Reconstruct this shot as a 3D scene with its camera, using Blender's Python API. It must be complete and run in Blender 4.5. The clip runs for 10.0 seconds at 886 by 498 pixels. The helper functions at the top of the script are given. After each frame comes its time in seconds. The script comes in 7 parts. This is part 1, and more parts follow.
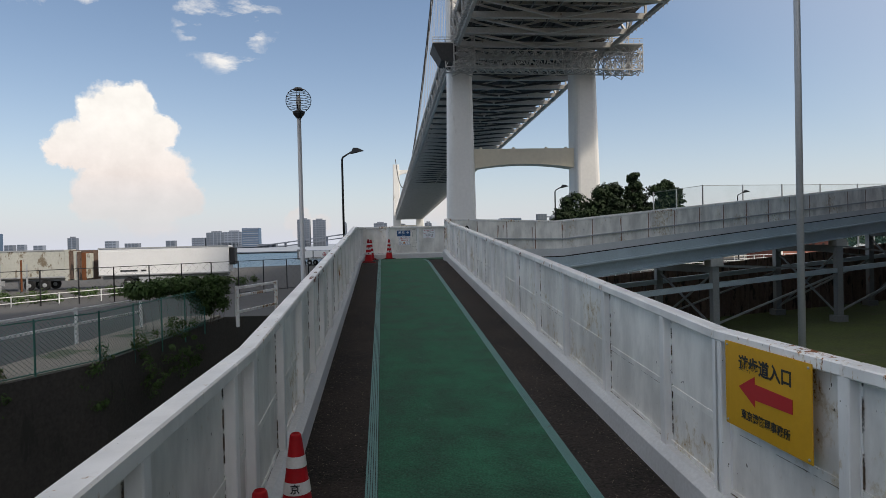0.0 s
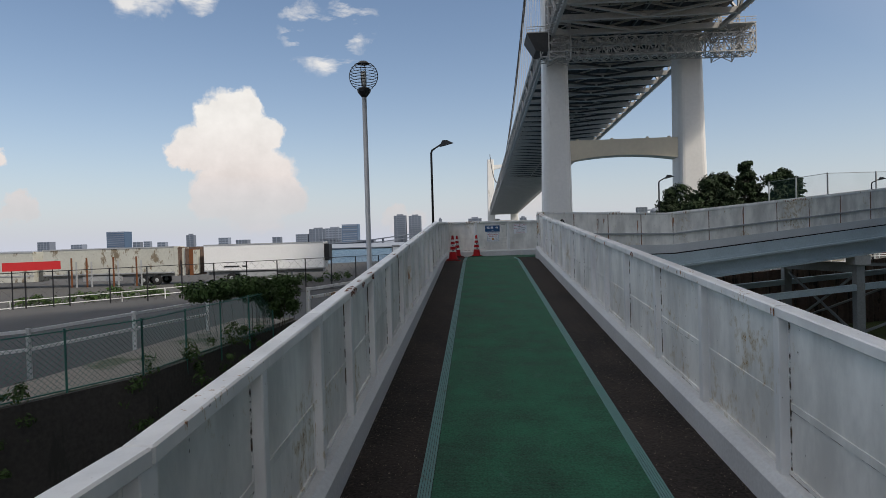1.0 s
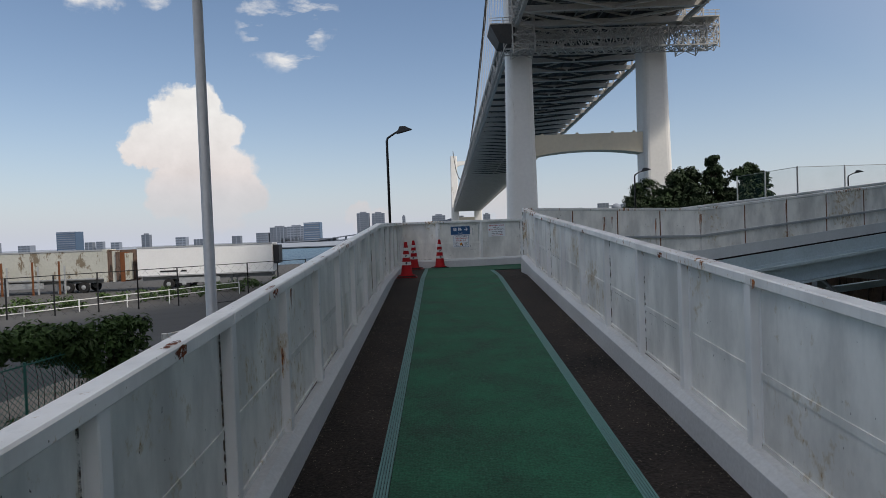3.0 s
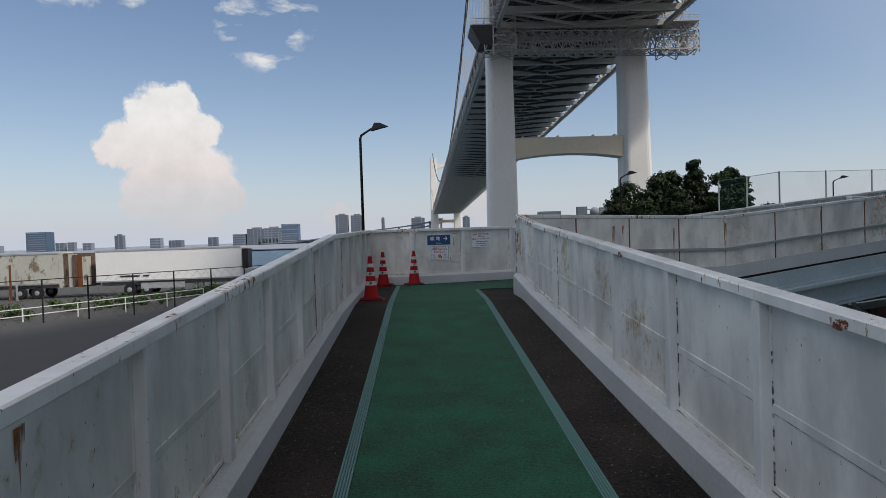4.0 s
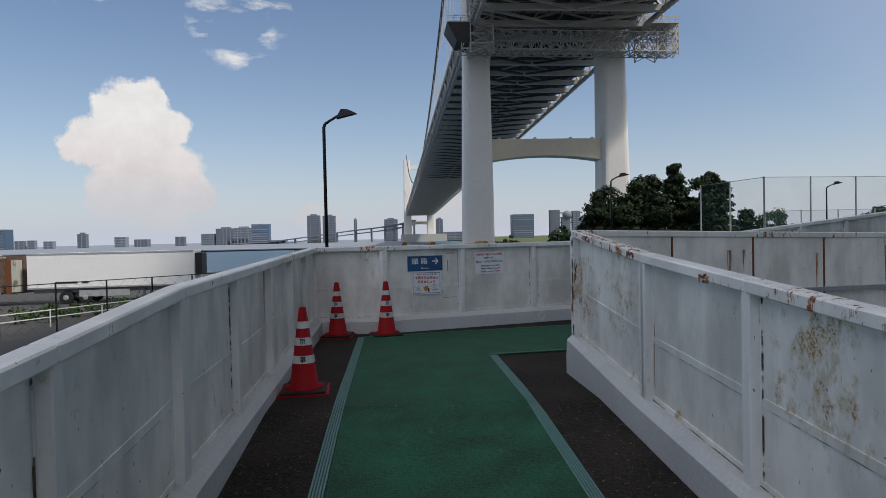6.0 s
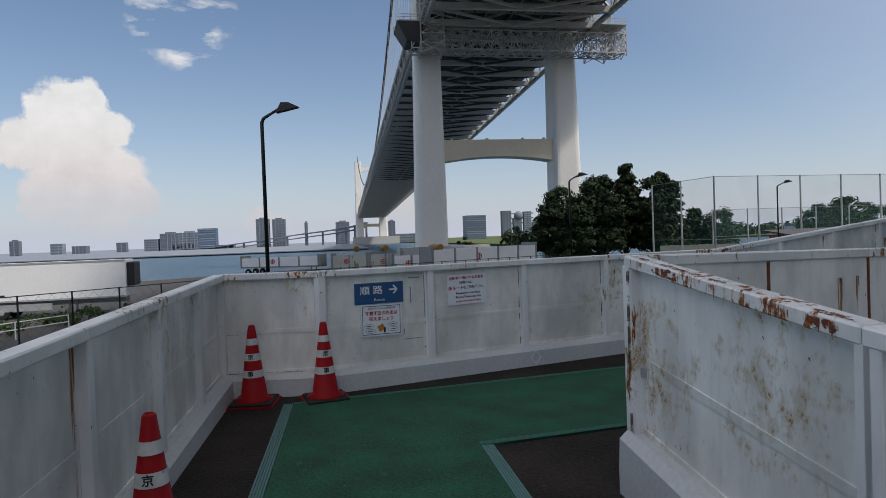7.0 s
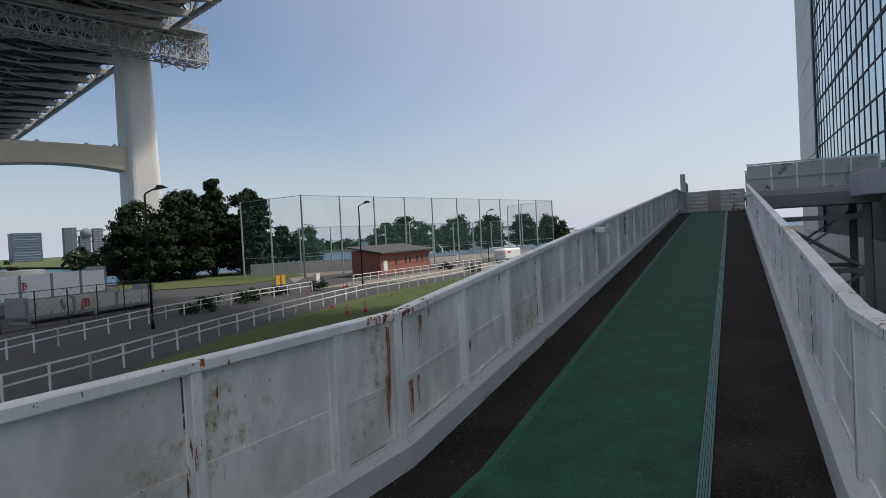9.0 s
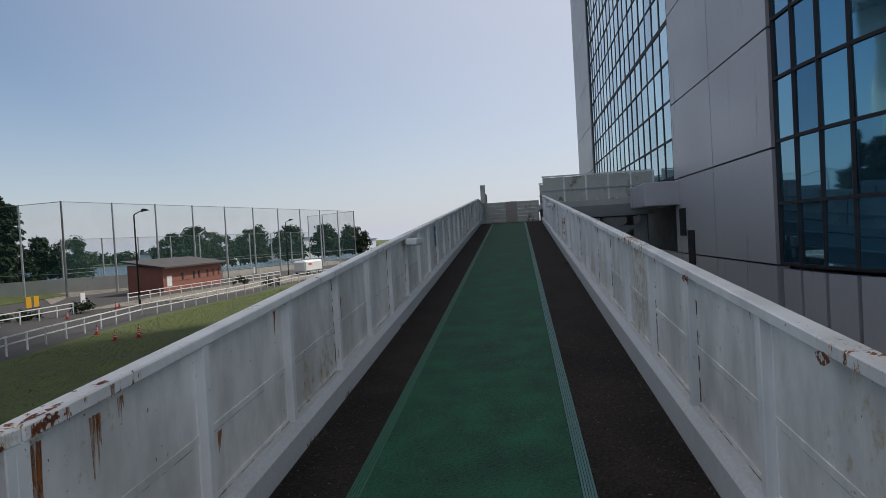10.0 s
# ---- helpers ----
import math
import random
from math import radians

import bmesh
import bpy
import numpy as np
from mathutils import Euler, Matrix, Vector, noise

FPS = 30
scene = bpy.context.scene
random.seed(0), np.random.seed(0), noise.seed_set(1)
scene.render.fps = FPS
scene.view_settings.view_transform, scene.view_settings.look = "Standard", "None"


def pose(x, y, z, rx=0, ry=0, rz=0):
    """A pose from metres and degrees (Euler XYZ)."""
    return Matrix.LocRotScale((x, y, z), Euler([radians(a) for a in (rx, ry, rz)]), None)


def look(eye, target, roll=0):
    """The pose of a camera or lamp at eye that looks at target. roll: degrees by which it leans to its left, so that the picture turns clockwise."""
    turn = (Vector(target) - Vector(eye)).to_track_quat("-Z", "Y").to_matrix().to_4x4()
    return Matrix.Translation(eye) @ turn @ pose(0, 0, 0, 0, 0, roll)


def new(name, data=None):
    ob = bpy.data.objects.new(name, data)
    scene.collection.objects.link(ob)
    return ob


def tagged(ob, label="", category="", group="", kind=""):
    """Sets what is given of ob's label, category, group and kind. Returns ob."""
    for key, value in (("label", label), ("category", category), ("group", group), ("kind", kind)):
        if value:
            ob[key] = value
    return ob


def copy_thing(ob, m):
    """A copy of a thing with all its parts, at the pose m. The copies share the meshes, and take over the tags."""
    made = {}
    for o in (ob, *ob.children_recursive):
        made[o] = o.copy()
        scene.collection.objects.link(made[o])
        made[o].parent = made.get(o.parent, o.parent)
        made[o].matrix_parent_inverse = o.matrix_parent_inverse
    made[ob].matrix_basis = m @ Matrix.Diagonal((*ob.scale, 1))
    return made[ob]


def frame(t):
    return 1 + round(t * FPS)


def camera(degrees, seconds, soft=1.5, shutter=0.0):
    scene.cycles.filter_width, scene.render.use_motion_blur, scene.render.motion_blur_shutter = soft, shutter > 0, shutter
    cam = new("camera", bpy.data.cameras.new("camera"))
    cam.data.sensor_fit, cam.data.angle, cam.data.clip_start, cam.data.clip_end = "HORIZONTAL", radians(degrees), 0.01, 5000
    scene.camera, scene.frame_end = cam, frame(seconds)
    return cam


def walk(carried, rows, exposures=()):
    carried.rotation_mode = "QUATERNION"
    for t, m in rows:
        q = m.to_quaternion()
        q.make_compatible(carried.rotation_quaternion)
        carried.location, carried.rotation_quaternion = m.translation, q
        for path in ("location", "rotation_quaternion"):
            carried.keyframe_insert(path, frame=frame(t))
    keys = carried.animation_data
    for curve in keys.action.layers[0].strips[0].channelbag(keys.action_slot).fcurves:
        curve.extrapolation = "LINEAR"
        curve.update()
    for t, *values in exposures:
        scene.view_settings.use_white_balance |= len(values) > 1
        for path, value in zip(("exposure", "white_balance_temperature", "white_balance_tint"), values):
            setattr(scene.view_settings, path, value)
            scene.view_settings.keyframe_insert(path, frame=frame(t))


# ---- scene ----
# camera and its walk: seconds, eye, target, lean
cam = camera(71.5, 10.0, 0.8)
PATH = [
    (0.0, (-1.150, -22.078, 0.609), (-0.185, -12.125, 0.473), -1.36),
    (0.5, (-0.956, -21.230, 0.640), (-1.085, -11.232, 0.477), -1.02),
    (1.0, (-0.897, -20.368, 0.629), (-1.468, -10.386, 0.455), -1.66),
    (1.5, (-0.890, -18.931, 0.623), (-1.469, -8.949, 0.426), -1.74),
    (2.0, (-0.897, -17.709, 0.638), (-1.469, -7.728, 0.408), -1.59),
    (2.5, (-0.912, -16.616, 0.723), (-1.215, -6.624, 0.483), -2.06),
    (4.0, (-0.782, -13.023, 0.983), (-0.434, -3.032, 0.770), -1.86),
    (4.5, (-0.784, -11.906, 1.040), (-0.389, -1.916, 0.841), -2.15),
    (5.0, (-0.814, -10.765, 1.125), (-0.371, -0.777, 0.926), -1.77),
    (5.5, (-0.833, -9.572, 1.189), (-0.206, 0.406, 0.994), -1.42),
    (6.8, (-0.783, -6.630, 1.387), (0.518, 3.283, 1.187), -1.78),
    (7.0, (-0.717, -6.140, 1.424), (0.837, 3.737, 1.232), -2.08),
    (7.5, (-0.485, -5.050, 1.498), (2.023, 4.629, 1.342), -2.19),
    (8.0, (-0.179, -4.027, 1.607), (3.679, 5.198, 1.443), -2.55),
    (8.5, (0.275, -3.104, 1.689), (5.660, 5.320, 1.510), -2.91),
    (9.0, (0.962, -2.346, 1.688), (8.152, 4.600, 1.474), -3.03),
    (9.5, (1.825, -1.654, 1.711), (10.092, 3.968, 1.502), -3.06),
    (10.0, (2.754, -1.145, 1.707), (11.761, 3.195, 1.490), -3.31),
]
walk(cam, [(t, look(e, g, r)) for t, e, g, r in PATH], [(0.0, 0.16, 6850, 10), (0.8, 0.0, 6750, 10), (2.5, -0.05, 6600, 10), (5.0, -0.11, 6540, 10), (7.5, -0.12, 6430, 10), (8.5, -0.06, 6470, 10), (10.0, -0.10, 6560, 10)])

# ---- sky, sun ----
SUN_DIR = Vector((0.49, -0.33, 0.80)).normalized()
world = bpy.data.worlds.new("world")
scene.world = world
world.use_nodes = True
wn, wl = world.node_tree.nodes, world.node_tree.links
wn.clear()


def wnode(kind, **kw):
    n = wn.new(kind)
    for k_, v_ in kw.items():
        setattr(n, k_, v_)
    return n


w_out = wnode("ShaderNodeOutputWorld")
w_bg = wnode("ShaderNodeBackground")
w_bg.inputs["Strength"].default_value = 0.12
w_sky = wnode("ShaderNodeTexSky", sky_type="NISHITA", sun_disc=False)
w_sky.sun_elevation = math.asin(SUN_DIR.z)
w_sky.sun_rotation = math.atan2(SUN_DIR.x, SUN_DIR.y)
w_sky.air_density, w_sky.dust_density, w_sky.ozone_density = 1.0, 1.0, 2.0
w_co = wnode("ShaderNodeTexCoord")


def wmath(op, a, b=None, clamp=False):
    n = wnode("ShaderNodeMath", operation=op, use_clamp=clamp)
    for i, v_ in enumerate((a, b)):
        if v_ is None:
            continue
        if isinstance(v_, (int, float)):
            n.inputs[i].default_value = v_
        else:
            wl.new(v_, n.inputs[i])
    return n.outputs[0]


def direction(yaw, up):
    a, e = radians(yaw), radians(up)
    return Vector((-math.sin(a) * math.cos(e), math.cos(a) * math.cos(e), math.sin(e)))


# cumulus: round lobes in the sky, their outline broken by noise (yaw, elevation, radius in degrees)
LOBES = [(21.8, 11.6, 2.6), (20.2, 12.6, 2.0), (23.8, 9.0, 2.2), (20.6, 8.6, 3.4), (18.6, 6.4, 3.4), (21.6, 5.4, 3.0),
         (16.8, 4.6, 2.2), (23.2, 3.9, 1.7), (25.2, 8.4, 1.5), (18.5, 10.2, 2.0), (19.2, 4.0, 3.0),
         (6.5, 2.3, 1.5), (5.2, 1.9, 1.3), (-5.6, 3.3, 1.7), (-6.8, 2.5, 1.6), (37.0, 3.4, 1.4), (38.5, 7.5, 1.2)]
w_n1 = wnode("ShaderNodeTexNoise")
w_n1.inputs["Scale"].default_value, w_n1.inputs["Detail"].default_value, w_n1.inputs["Roughness"].default_value = 26.0, 8.0, 0.62
wl.new(w_co.outputs["Generated"], w_n1.inputs["Vector"])
w_sub = wnode("ShaderNodeVectorMath", operation="SUBTRACT")
wl.new(w_n1.outputs["Color"], w_sub.inputs[0])
w_sub.inputs[1].default_value = (0.5, 0.5, 0.5)
w_sc = wnode("ShaderNodeVectorMath", operation="SCALE")
wl.new(w_sub.outputs[0], w_sc.inputs[0])
w_sc.inputs["Scale"].default_value = 0.055
w_add = wnode("ShaderNodeVectorMath", operation="ADD")
wl.new(w_co.outputs["Generated"], w_add.inputs[0])
wl.new(w_sc.outputs[0], w_add.inputs[1])
mask = None
for yaw, up, rad in LOBES:
    n = wnode("ShaderNodeVectorMath", operation="DISTANCE")
    wl.new(w_add.outputs[0], n.inputs[0])
    n.inputs[1].default_value = direction(yaw + 0.8, up * 0.93)
    r_ = 2 * math.sin(radians(rad) / 2)
    v = wmath("SUBTRACT", 1.0, wmath("DIVIDE", n.outputs["Value"], r_))
    mask = v if mask is None else wmath("MAXIMUM", mask, v)
edge = wmath("MULTIPLY", mask, 4.5, True)
# lower part of the cloud dissolves into haze
w_sep = wnode("ShaderNodeSeparateXYZ")
wl.new(w_co.outputs["Generated"], w_sep.inputs[0])
low = wmath("MULTIPLY", wmath("SUBTRACT", w_sep.outputs["Z"], 0.035), 14.0, True)
edge = wmath("MULTIPLY", edge, wmath("ADD", 0.25, wmath("MULTIPLY", low, 0.75)))
# high thin wisps
w_map = wnode("ShaderNodeMapping")
w_map.inputs["Scale"].default_value = (5.0, 9.0, 16.0)
w_map.inputs["Rotation"].default_value = (0.0, 0.0, 0.4)
wl.new(w_co.outputs["Generated"], w_map.inputs[0])
w_n2 = wnode("ShaderNodeTexNoise")
w_n2.inputs["Scale"].default_value, w_n2.inputs["Detail"].default_value, w_n2.inputs["Roughness"].default_value = 1.7, 7.0, 0.6
wl.new(w_map.outputs[0], w_n2.inputs["Vector"])
wisp = wmath("MULTIPLY", wmath("SUBTRACT", w_n2.outputs["Fac"], 0.47), 7.0, True)
near = None
for yaw, up, rad in ((13.2, 17.2, 3.0), (15.4, 18.6, 2.4), (11.0, 19.4, 2.4), (29.0, 20.6, 2.6), (24.5, 21.2, 2.0)):
    n = wnode("ShaderNodeVectorMath", operation="DISTANCE")
    wl.new(w_add.outputs[0], n.inputs[0])
    n.inputs[1].default_value = direction(yaw, up)
    v = wmath("SUBTRACT", 1.0, wmath("DIVIDE", n.outputs["Value"], 2 * math.sin(radians(rad) / 2)))
    near = v if near is None else wmath("MAXIMUM", near, v)
wisp = wmath("MULTIPLY", wisp, wmath("MULTIPLY", near, 2.6, True))
# unseen broken cloud added overhead, above what the walk sees, to brighten the ambient
over = wmath("MULTIPLY", wmath("SUBTRACT", w_n2.outputs["Fac"], 0.38), 7.0, True)
over = wmath("MULTIPLY", over, wmath("MULTIPLY", wmath("SUBTRACT", w_sep.outputs["Z"], 0.46), 5.0, True))
cover = wmath("MAXIMUM", wmath("MAXIMUM", edge, wmath("MULTIPLY", wisp, 0.85)), over)
# pale haze towards the horizon
haze = wmath("POWER", wmath("SUBTRACT", 1.0, wmath("ABSOLUTE", w_sep.outputs["Z"]), True), 9.0)
w_mh = wnode("ShaderNodeMix", data_type="RGBA")
wl.new(wmath("MULTIPLY", haze, 0.92), w_mh.inputs["Factor"])
wl.new(w_sky.outputs[0], w_mh.inputs["A"])
w_mh.inputs["B"].default_value = (5.0, 5.35, 6.4, 1)
# brighter, whiter haze on the sun's side
w_sun = wnode("ShaderNodeVectorMath", operation="DOT_PRODUCT")
wl.new(w_co.outputs["Generated"], w_sun.inputs[0])
w_sun.inputs[1].default_value = SUN_DIR
glow = wmath("MULTIPLY", wmath("SUBTRACT", w_sun.outputs["Value"], 0.16), 2.0, True)
w_mg = wnode("ShaderNodeMix", data_type="RGBA")
wl.new(wmath("MULTIPLY", glow, 0.66), w_mg.inputs["Factor"])
wl.new(w_mh.outputs["Result"], w_mg.inputs["A"])
w_mg.inputs["B"].default_value = (6.2, 6.3, 7.0, 1)
# cloud: white tops, faintly warm below
w_ramp = wnode("ShaderNodeMix", data_type="RGBA")
wl.new(wmath("MULTIPLY", wmath("SUBTRACT", w_sep.outputs["Z"], 0.05), 7.0, True), w_ramp.inputs["Factor"])
w_ramp.inputs["A"].default_value = (6.9, 6.15, 6.1, 1)
w_ramp.inputs["B"].default_value = (8.6, 8.5, 8.4, 1)
w_shade = wnode("ShaderNodeMix", data_type="RGBA", blend_type="MULTIPLY")
w_shade.inputs["Factor"].default_value = 0.3
wl.new(w_ramp.outputs["Result"], w_shade.inputs["A"])
wl.new(w_n1.outputs["Fac"], w_shade.inputs["B"])
w_mc = wnode("ShaderNodeMix", data_type="RGBA")
wl.new(cover, w_mc.inputs["Factor"])
wl.new(w_mg.outputs["Result"], w_mc.inputs["A"])
wl.new(w_shade.outputs["Result"], w_mc.inputs["B"])
wl.new(w_mc.outputs["Result"], w_bg.inputs["Color"])
wl.new(w_bg.outputs[0], w_out.inputs["Surface"])

sun = new("sun", bpy.data.lights.new("sun", "SUN"))
sun.data.energy, sun.data.angle, sun.data.color = 3.6, radians(4.0), (1.0, 0.93, 0.83)
sun.matrix_world = look(SUN_DIR * 50, (0, 0, 0))


# ---- materials ----
def material(name, color, rough=0.6, metal=0.0, var=0.12, scale=3.0, fine=60.0, bump=0.15, dirt=None, dirt_amount=0.0, dirt_scale=(1.5, 1.5, 0.4), spec=0.5, random_shade=0.0, bump_dist=0.01):
    m = bpy.data.materials.new(name)
    m.use_nodes = True
    nt = m.node_tree
    b = nt.nodes["Principled BSDF"]
    b.inputs["Metallic"].default_value = metal
    b.inputs["Specular IOR Level"].default_value = spec
    geo = nt.nodes.new("ShaderNodeNewGeometry")
    n1 = nt.nodes.new("ShaderNodeTexNoise")
    n1.inputs["Scale"].default_value, n1.inputs["Detail"].default_value = scale, 5.0
    n2 = nt.nodes.new("ShaderNodeTexNoise")
    n2.inputs["Scale"].default_value, n2.inputs["Detail"].default_value = fine, 3.0
    for n in (n1, n2):
        nt.links.new(geo.outputs["Position"], n.inputs["Vector"])
    add = nt.nodes.new("ShaderNodeMath")
    add.operation = "ADD"
    nt.links.new(n1.outputs["Fac"], add.inputs[0])
    nt.links.new(n2.outputs["Fac"], add.inputs[1])
    mr = nt.nodes.new("ShaderNodeMapRange")
    mr.inputs["From Min"].default_value, mr.inputs["From Max"].default_value = 0.6, 1.4
    mr.inputs["To Min"].default_value, mr.inputs["To Max"].default_value = 1 - var, 1 + var
    nt.links.new(add.outputs[0], mr.inputs["Value"])
    shade = mr.outputs[0]
    if random_shade:
        oi = nt.nodes.new("ShaderNodeObjectInfo")
        rr = nt.nodes.new("ShaderNodeMapRange")
        rr.inputs["To Min"].default_value, rr.inputs["To Max"].default_value = 1 - random_shade, 1 + random_shade
        nt.links.new(oi.outputs["Random"], rr.inputs["Value"])
        mm = nt.nodes.new("ShaderNodeMath")
        mm.operation = "MULTIPLY"
        nt.links.new(shade, mm.inputs[0])
        nt.links.new(rr.outputs[0], mm.inputs[1])
        shade = mm.outputs[0]
    sc = nt.nodes.new("ShaderNodeVectorMath")
    sc.operation = "SCALE"
    sc.inputs[0].default_value = color
    nt.links.new(shade, sc.inputs["Scale"])
    col = sc.outputs[0]
    rough_in = rough
    if dirt:
        mp = nt.nodes.new("ShaderNodeMapping")
        mp.inputs["Scale"].default_value = dirt_scale
        nt.links.new(geo.outputs["Position"], mp.inputs[0])
        n3 = nt.nodes.new("ShaderNodeTexNoise")
        n3.inputs["Scale"].default_value, n3.inputs["Detail"].default_value, n3.inputs["Roughness"].default_value = 2.0, 8.0, 0.68
        nt.links.new(mp.outputs[0], n3.inputs["Vector"])
        cr = nt.nodes.new("ShaderNodeMapRange")
        cr.interpolation_type = "SMOOTHSTEP"
        cr.inputs["From Min"].default_value, cr.inputs["From Max"].default_value = 0.78 - dirt_amount, 0.86 - dirt_amount
        nt.links.new(n3.outputs["Fac"], cr.inputs["Value"])
        mix = nt.nodes.new("ShaderNodeMix")
        mix.data_type = "RGBA"
        nt.links.new(cr.outputs[0], mix.inputs["Factor"])
        nt.links.new(col, mix.inputs["A"])
        mix.inputs["B"].default_value = (*dirt, 1)
        col = mix.outputs["Result"]
    nt.links.new(col, b.inputs["Base Color"])
    rg = nt.nodes.new("ShaderNodeMapRange")
    rg.inputs["From Min"].default_value, rg.inputs["From Max"].default_value = 0.3, 0.7
    rg.inputs["To Min"].default_value, rg.inputs["To Max"].default_value = max(0.02, rough - 0.08), min(1.0, rough + 0.08)
    nt.links.new(n1.outputs["Fac"], rg.inputs["Value"])
    nt.links.new(rg.outputs[0], b.inputs["Roughness"])
    if bump:
        bp = nt.nodes.new("ShaderNodeBump")
        bp.inputs["Strength"].default_value, bp.inputs["Distance"].default_value = bump, bump_dist
        nt.links.new(n2.outputs["Fac"], bp.inputs["Height"])
        nt.links.new(bp.outputs[0], b.inputs["Normal"])
    return m


RUST = (0.16, 0.055, 0.018)


def weathered(name, color, rough, cover, stain, streak=(24, 24, 3.5), grime=0.16, local=False):
    """White paint on steel: mottled grime, tan stains, rust where the paint has gone. cover, stain: how much of each."""
    m = bpy.data.materials.new(name)
    m.use_nodes = True
    nt = m.node_tree
    L = nt.links
    b = nt.nodes["Principled BSDF"]
    geo = nt.nodes.new("ShaderNodeNewGeometry")
    oi = nt.nodes.new("ShaderNodeObjectInfo")

    def noise_of(scale, detail=5.0, rough_=0.6):
        mp = nt.nodes.new("ShaderNodeMapping")
        mp.inputs["Scale"].default_value = scale
        L.new(geo.outputs["Position"], mp.inputs[0])
        n = nt.nodes.new("ShaderNodeTexNoise")
        n.inputs["Scale"].default_value, n.inputs["Detail"].default_value, n.inputs["Roughness"].default_value = 1.0, detail, rough_
        L.new(mp.outputs[0], n.inputs["Vector"])
        return n.outputs["Fac"]

    def calc(op, a, c):
        n = nt.nodes.new("ShaderNodeMath")
        n.operation = op
        for i, v in enumerate((a, c)):
            if isinstance(v, (int, float)):
                n.inputs[i].default_value = v
            else:
                L.new(v, n.inputs[i])
        return n.outputs[0]

    def ramp(v, lo, hi, t0=0.0, t1=1.0):
        n = nt.nodes.new("ShaderNodeMapRange")
        n.interpolation_type = "SMOOTHSTEP"
        n.inputs["From Min"].default_value, n.inputs["From Max"].default_value = lo, hi
        n.inputs["To Min"].default_value, n.inputs["To Max"].default_value = t0, t1
        L.new(v, n.inputs["Value"])
        return n.outputs[0]

    def mix(f, a, c):
        n = nt.nodes.new("ShaderNodeMix")
        n.data_type = "RGBA"
        L.new(f, n.inputs["Factor"])
        for key, v in (("A", a), ("B", c)):
            if isinstance(v, tuple):
                n.inputs[key].default_value = (*v, 1)
            else:
                L.new(v, n.inputs[key])
        return n.outputs["Result"]

    area = noise_of((0.9, 0.9, 1.1), 4.0)
    fine = noise_of(streak, 7.0, 0.66)
    blot = noise_of((13, 13, 9), 8.0, 0.72)
    cloud = noise_of((2.6, 2.6, 1.2), 6.0, 0.6)
    speck = noise_of((75, 75, 75), 3.0)
    shade = calc("ADD", ramp(cloud, 0.3, 0.7, 1 - grime, 1 + grime * 0.35), ramp(oi.outputs["Random"], 0, 1, -0.05, 0.04))
    sc = nt.nodes.new("ShaderNodeVectorMath")
    sc.operation = "SCALE"
    sc.inputs[0].default_value = color
    L.new(shade, sc.inputs["Scale"])
    col = sc.outputs[0]
    # long faint grey runs
    runs = noise_of((16, 16, 0.8), 5.0)
    col = mix(calc("MULTIPLY", ramp(runs, 0.56, 0.74), 0.22), col, (color[0] * 0.66, color[1] * 0.66, color[2] * 0.64))
    # tan stains with speckled edges
    st = calc("ADD", calc("MULTIPLY", area, 0.8), calc("MULTIPLY", blot, 0.75))
    col = mix(calc("MULTIPLY", ramp(st, 0.94 - stain, 1.02 - stain), 0.5), col, (0.50, 0.40, 0.24))
    col = mix(calc("MULTIPLY", ramp(st, 1.01 - stain, 1.06 - stain), ramp(speck, 0.46, 0.56)), col, (0.36, 0.21, 0.07))
    # rust
    rs = calc("ADD", calc("MULTIPLY", area, 0.75), calc("MULTIPLY", fine, 0.85))
    tone = mix(ramp(speck, 0.4, 0.6), (0.34, 0.115, 0.026), (0.13, 0.036, 0.013))
    col = mix(calc("MULTIPLY", ramp(rs, 0.94 - cover, 0.99 - cover), 0.6), col, (0.47, 0.32, 0.16))
    rust = ramp(rs, 0.985 - cover, 1.005 - cover)
    col = mix(rust, col, tone)
    # dark pinholes and scratches
    pin = noise_of((38, 38, 20), 2.0)
    col = mix(ramp(pin, 0.735, 0.75), col, (0.10, 0.085, 0.07))
    L.new(col, b.inputs["Base Color"])
    L.new(calc("ADD", calc("MULTIPLY", rust, 0.35), rough), b.inputs["Roughness"])
    bp = nt.nodes.new("ShaderNodeBump")
    bp.inputs["Strength"].default_value, bp.inputs["Distance"].default_value = 0.25, 0.004
    L.new(calc("ADD", calc("MULTIPLY", blot, 0.6), calc("MULTIPLY", rust, -0.5)), bp.inputs["Height"])
    L.new(bp.outputs[0], b.inputs["Normal"])
    return m


M_PANEL = weathered("painted_steel_panel", (0.86, 0.838, 0.80), 0.45, -0.07, 0.085, grime=0.28)
M_POST = weathered("painted_steel_post", (0.85, 0.84, 0.83), 0.45, -0.015, 0.04)
M_RAIL = weathered("painted_steel_rail", (0.85, 0.84, 0.83), 0.42, 0.035, 0.04, (26, 26, 11))
M_RAIL_WORN = weathered("flaking_steel_rail", (0.82, 0.81, 0.80), 0.45, 0.09, 0.08, (24, 24, 9))
M_ASPHALT = material("dark_footway_asphalt", (0.023, 0.0185, 0.0165), 0.95, var=1.2, scale=1.6, fine=48, bump=1.0, dirt=(0.062, 0.050, 0.042), dirt_amount=0.17, dirt_scale=(7, 7, 7), spec=0.25, bump_dist=0.012)
M_KERB = material("painted_kerb", (0.56, 0.572, 0.585), 0.55, var=0.14, scale=1.6, fine=40, bump=0.1, dirt=(0.2, 0.15, 0.1), dirt_amount=0.08, dirt_scale=(2.0, 2.0, 2.0))
M_RUSTY = material("rust", RUST, 0.85, var=0.4, scale=20, fine=120, bump=0.5)
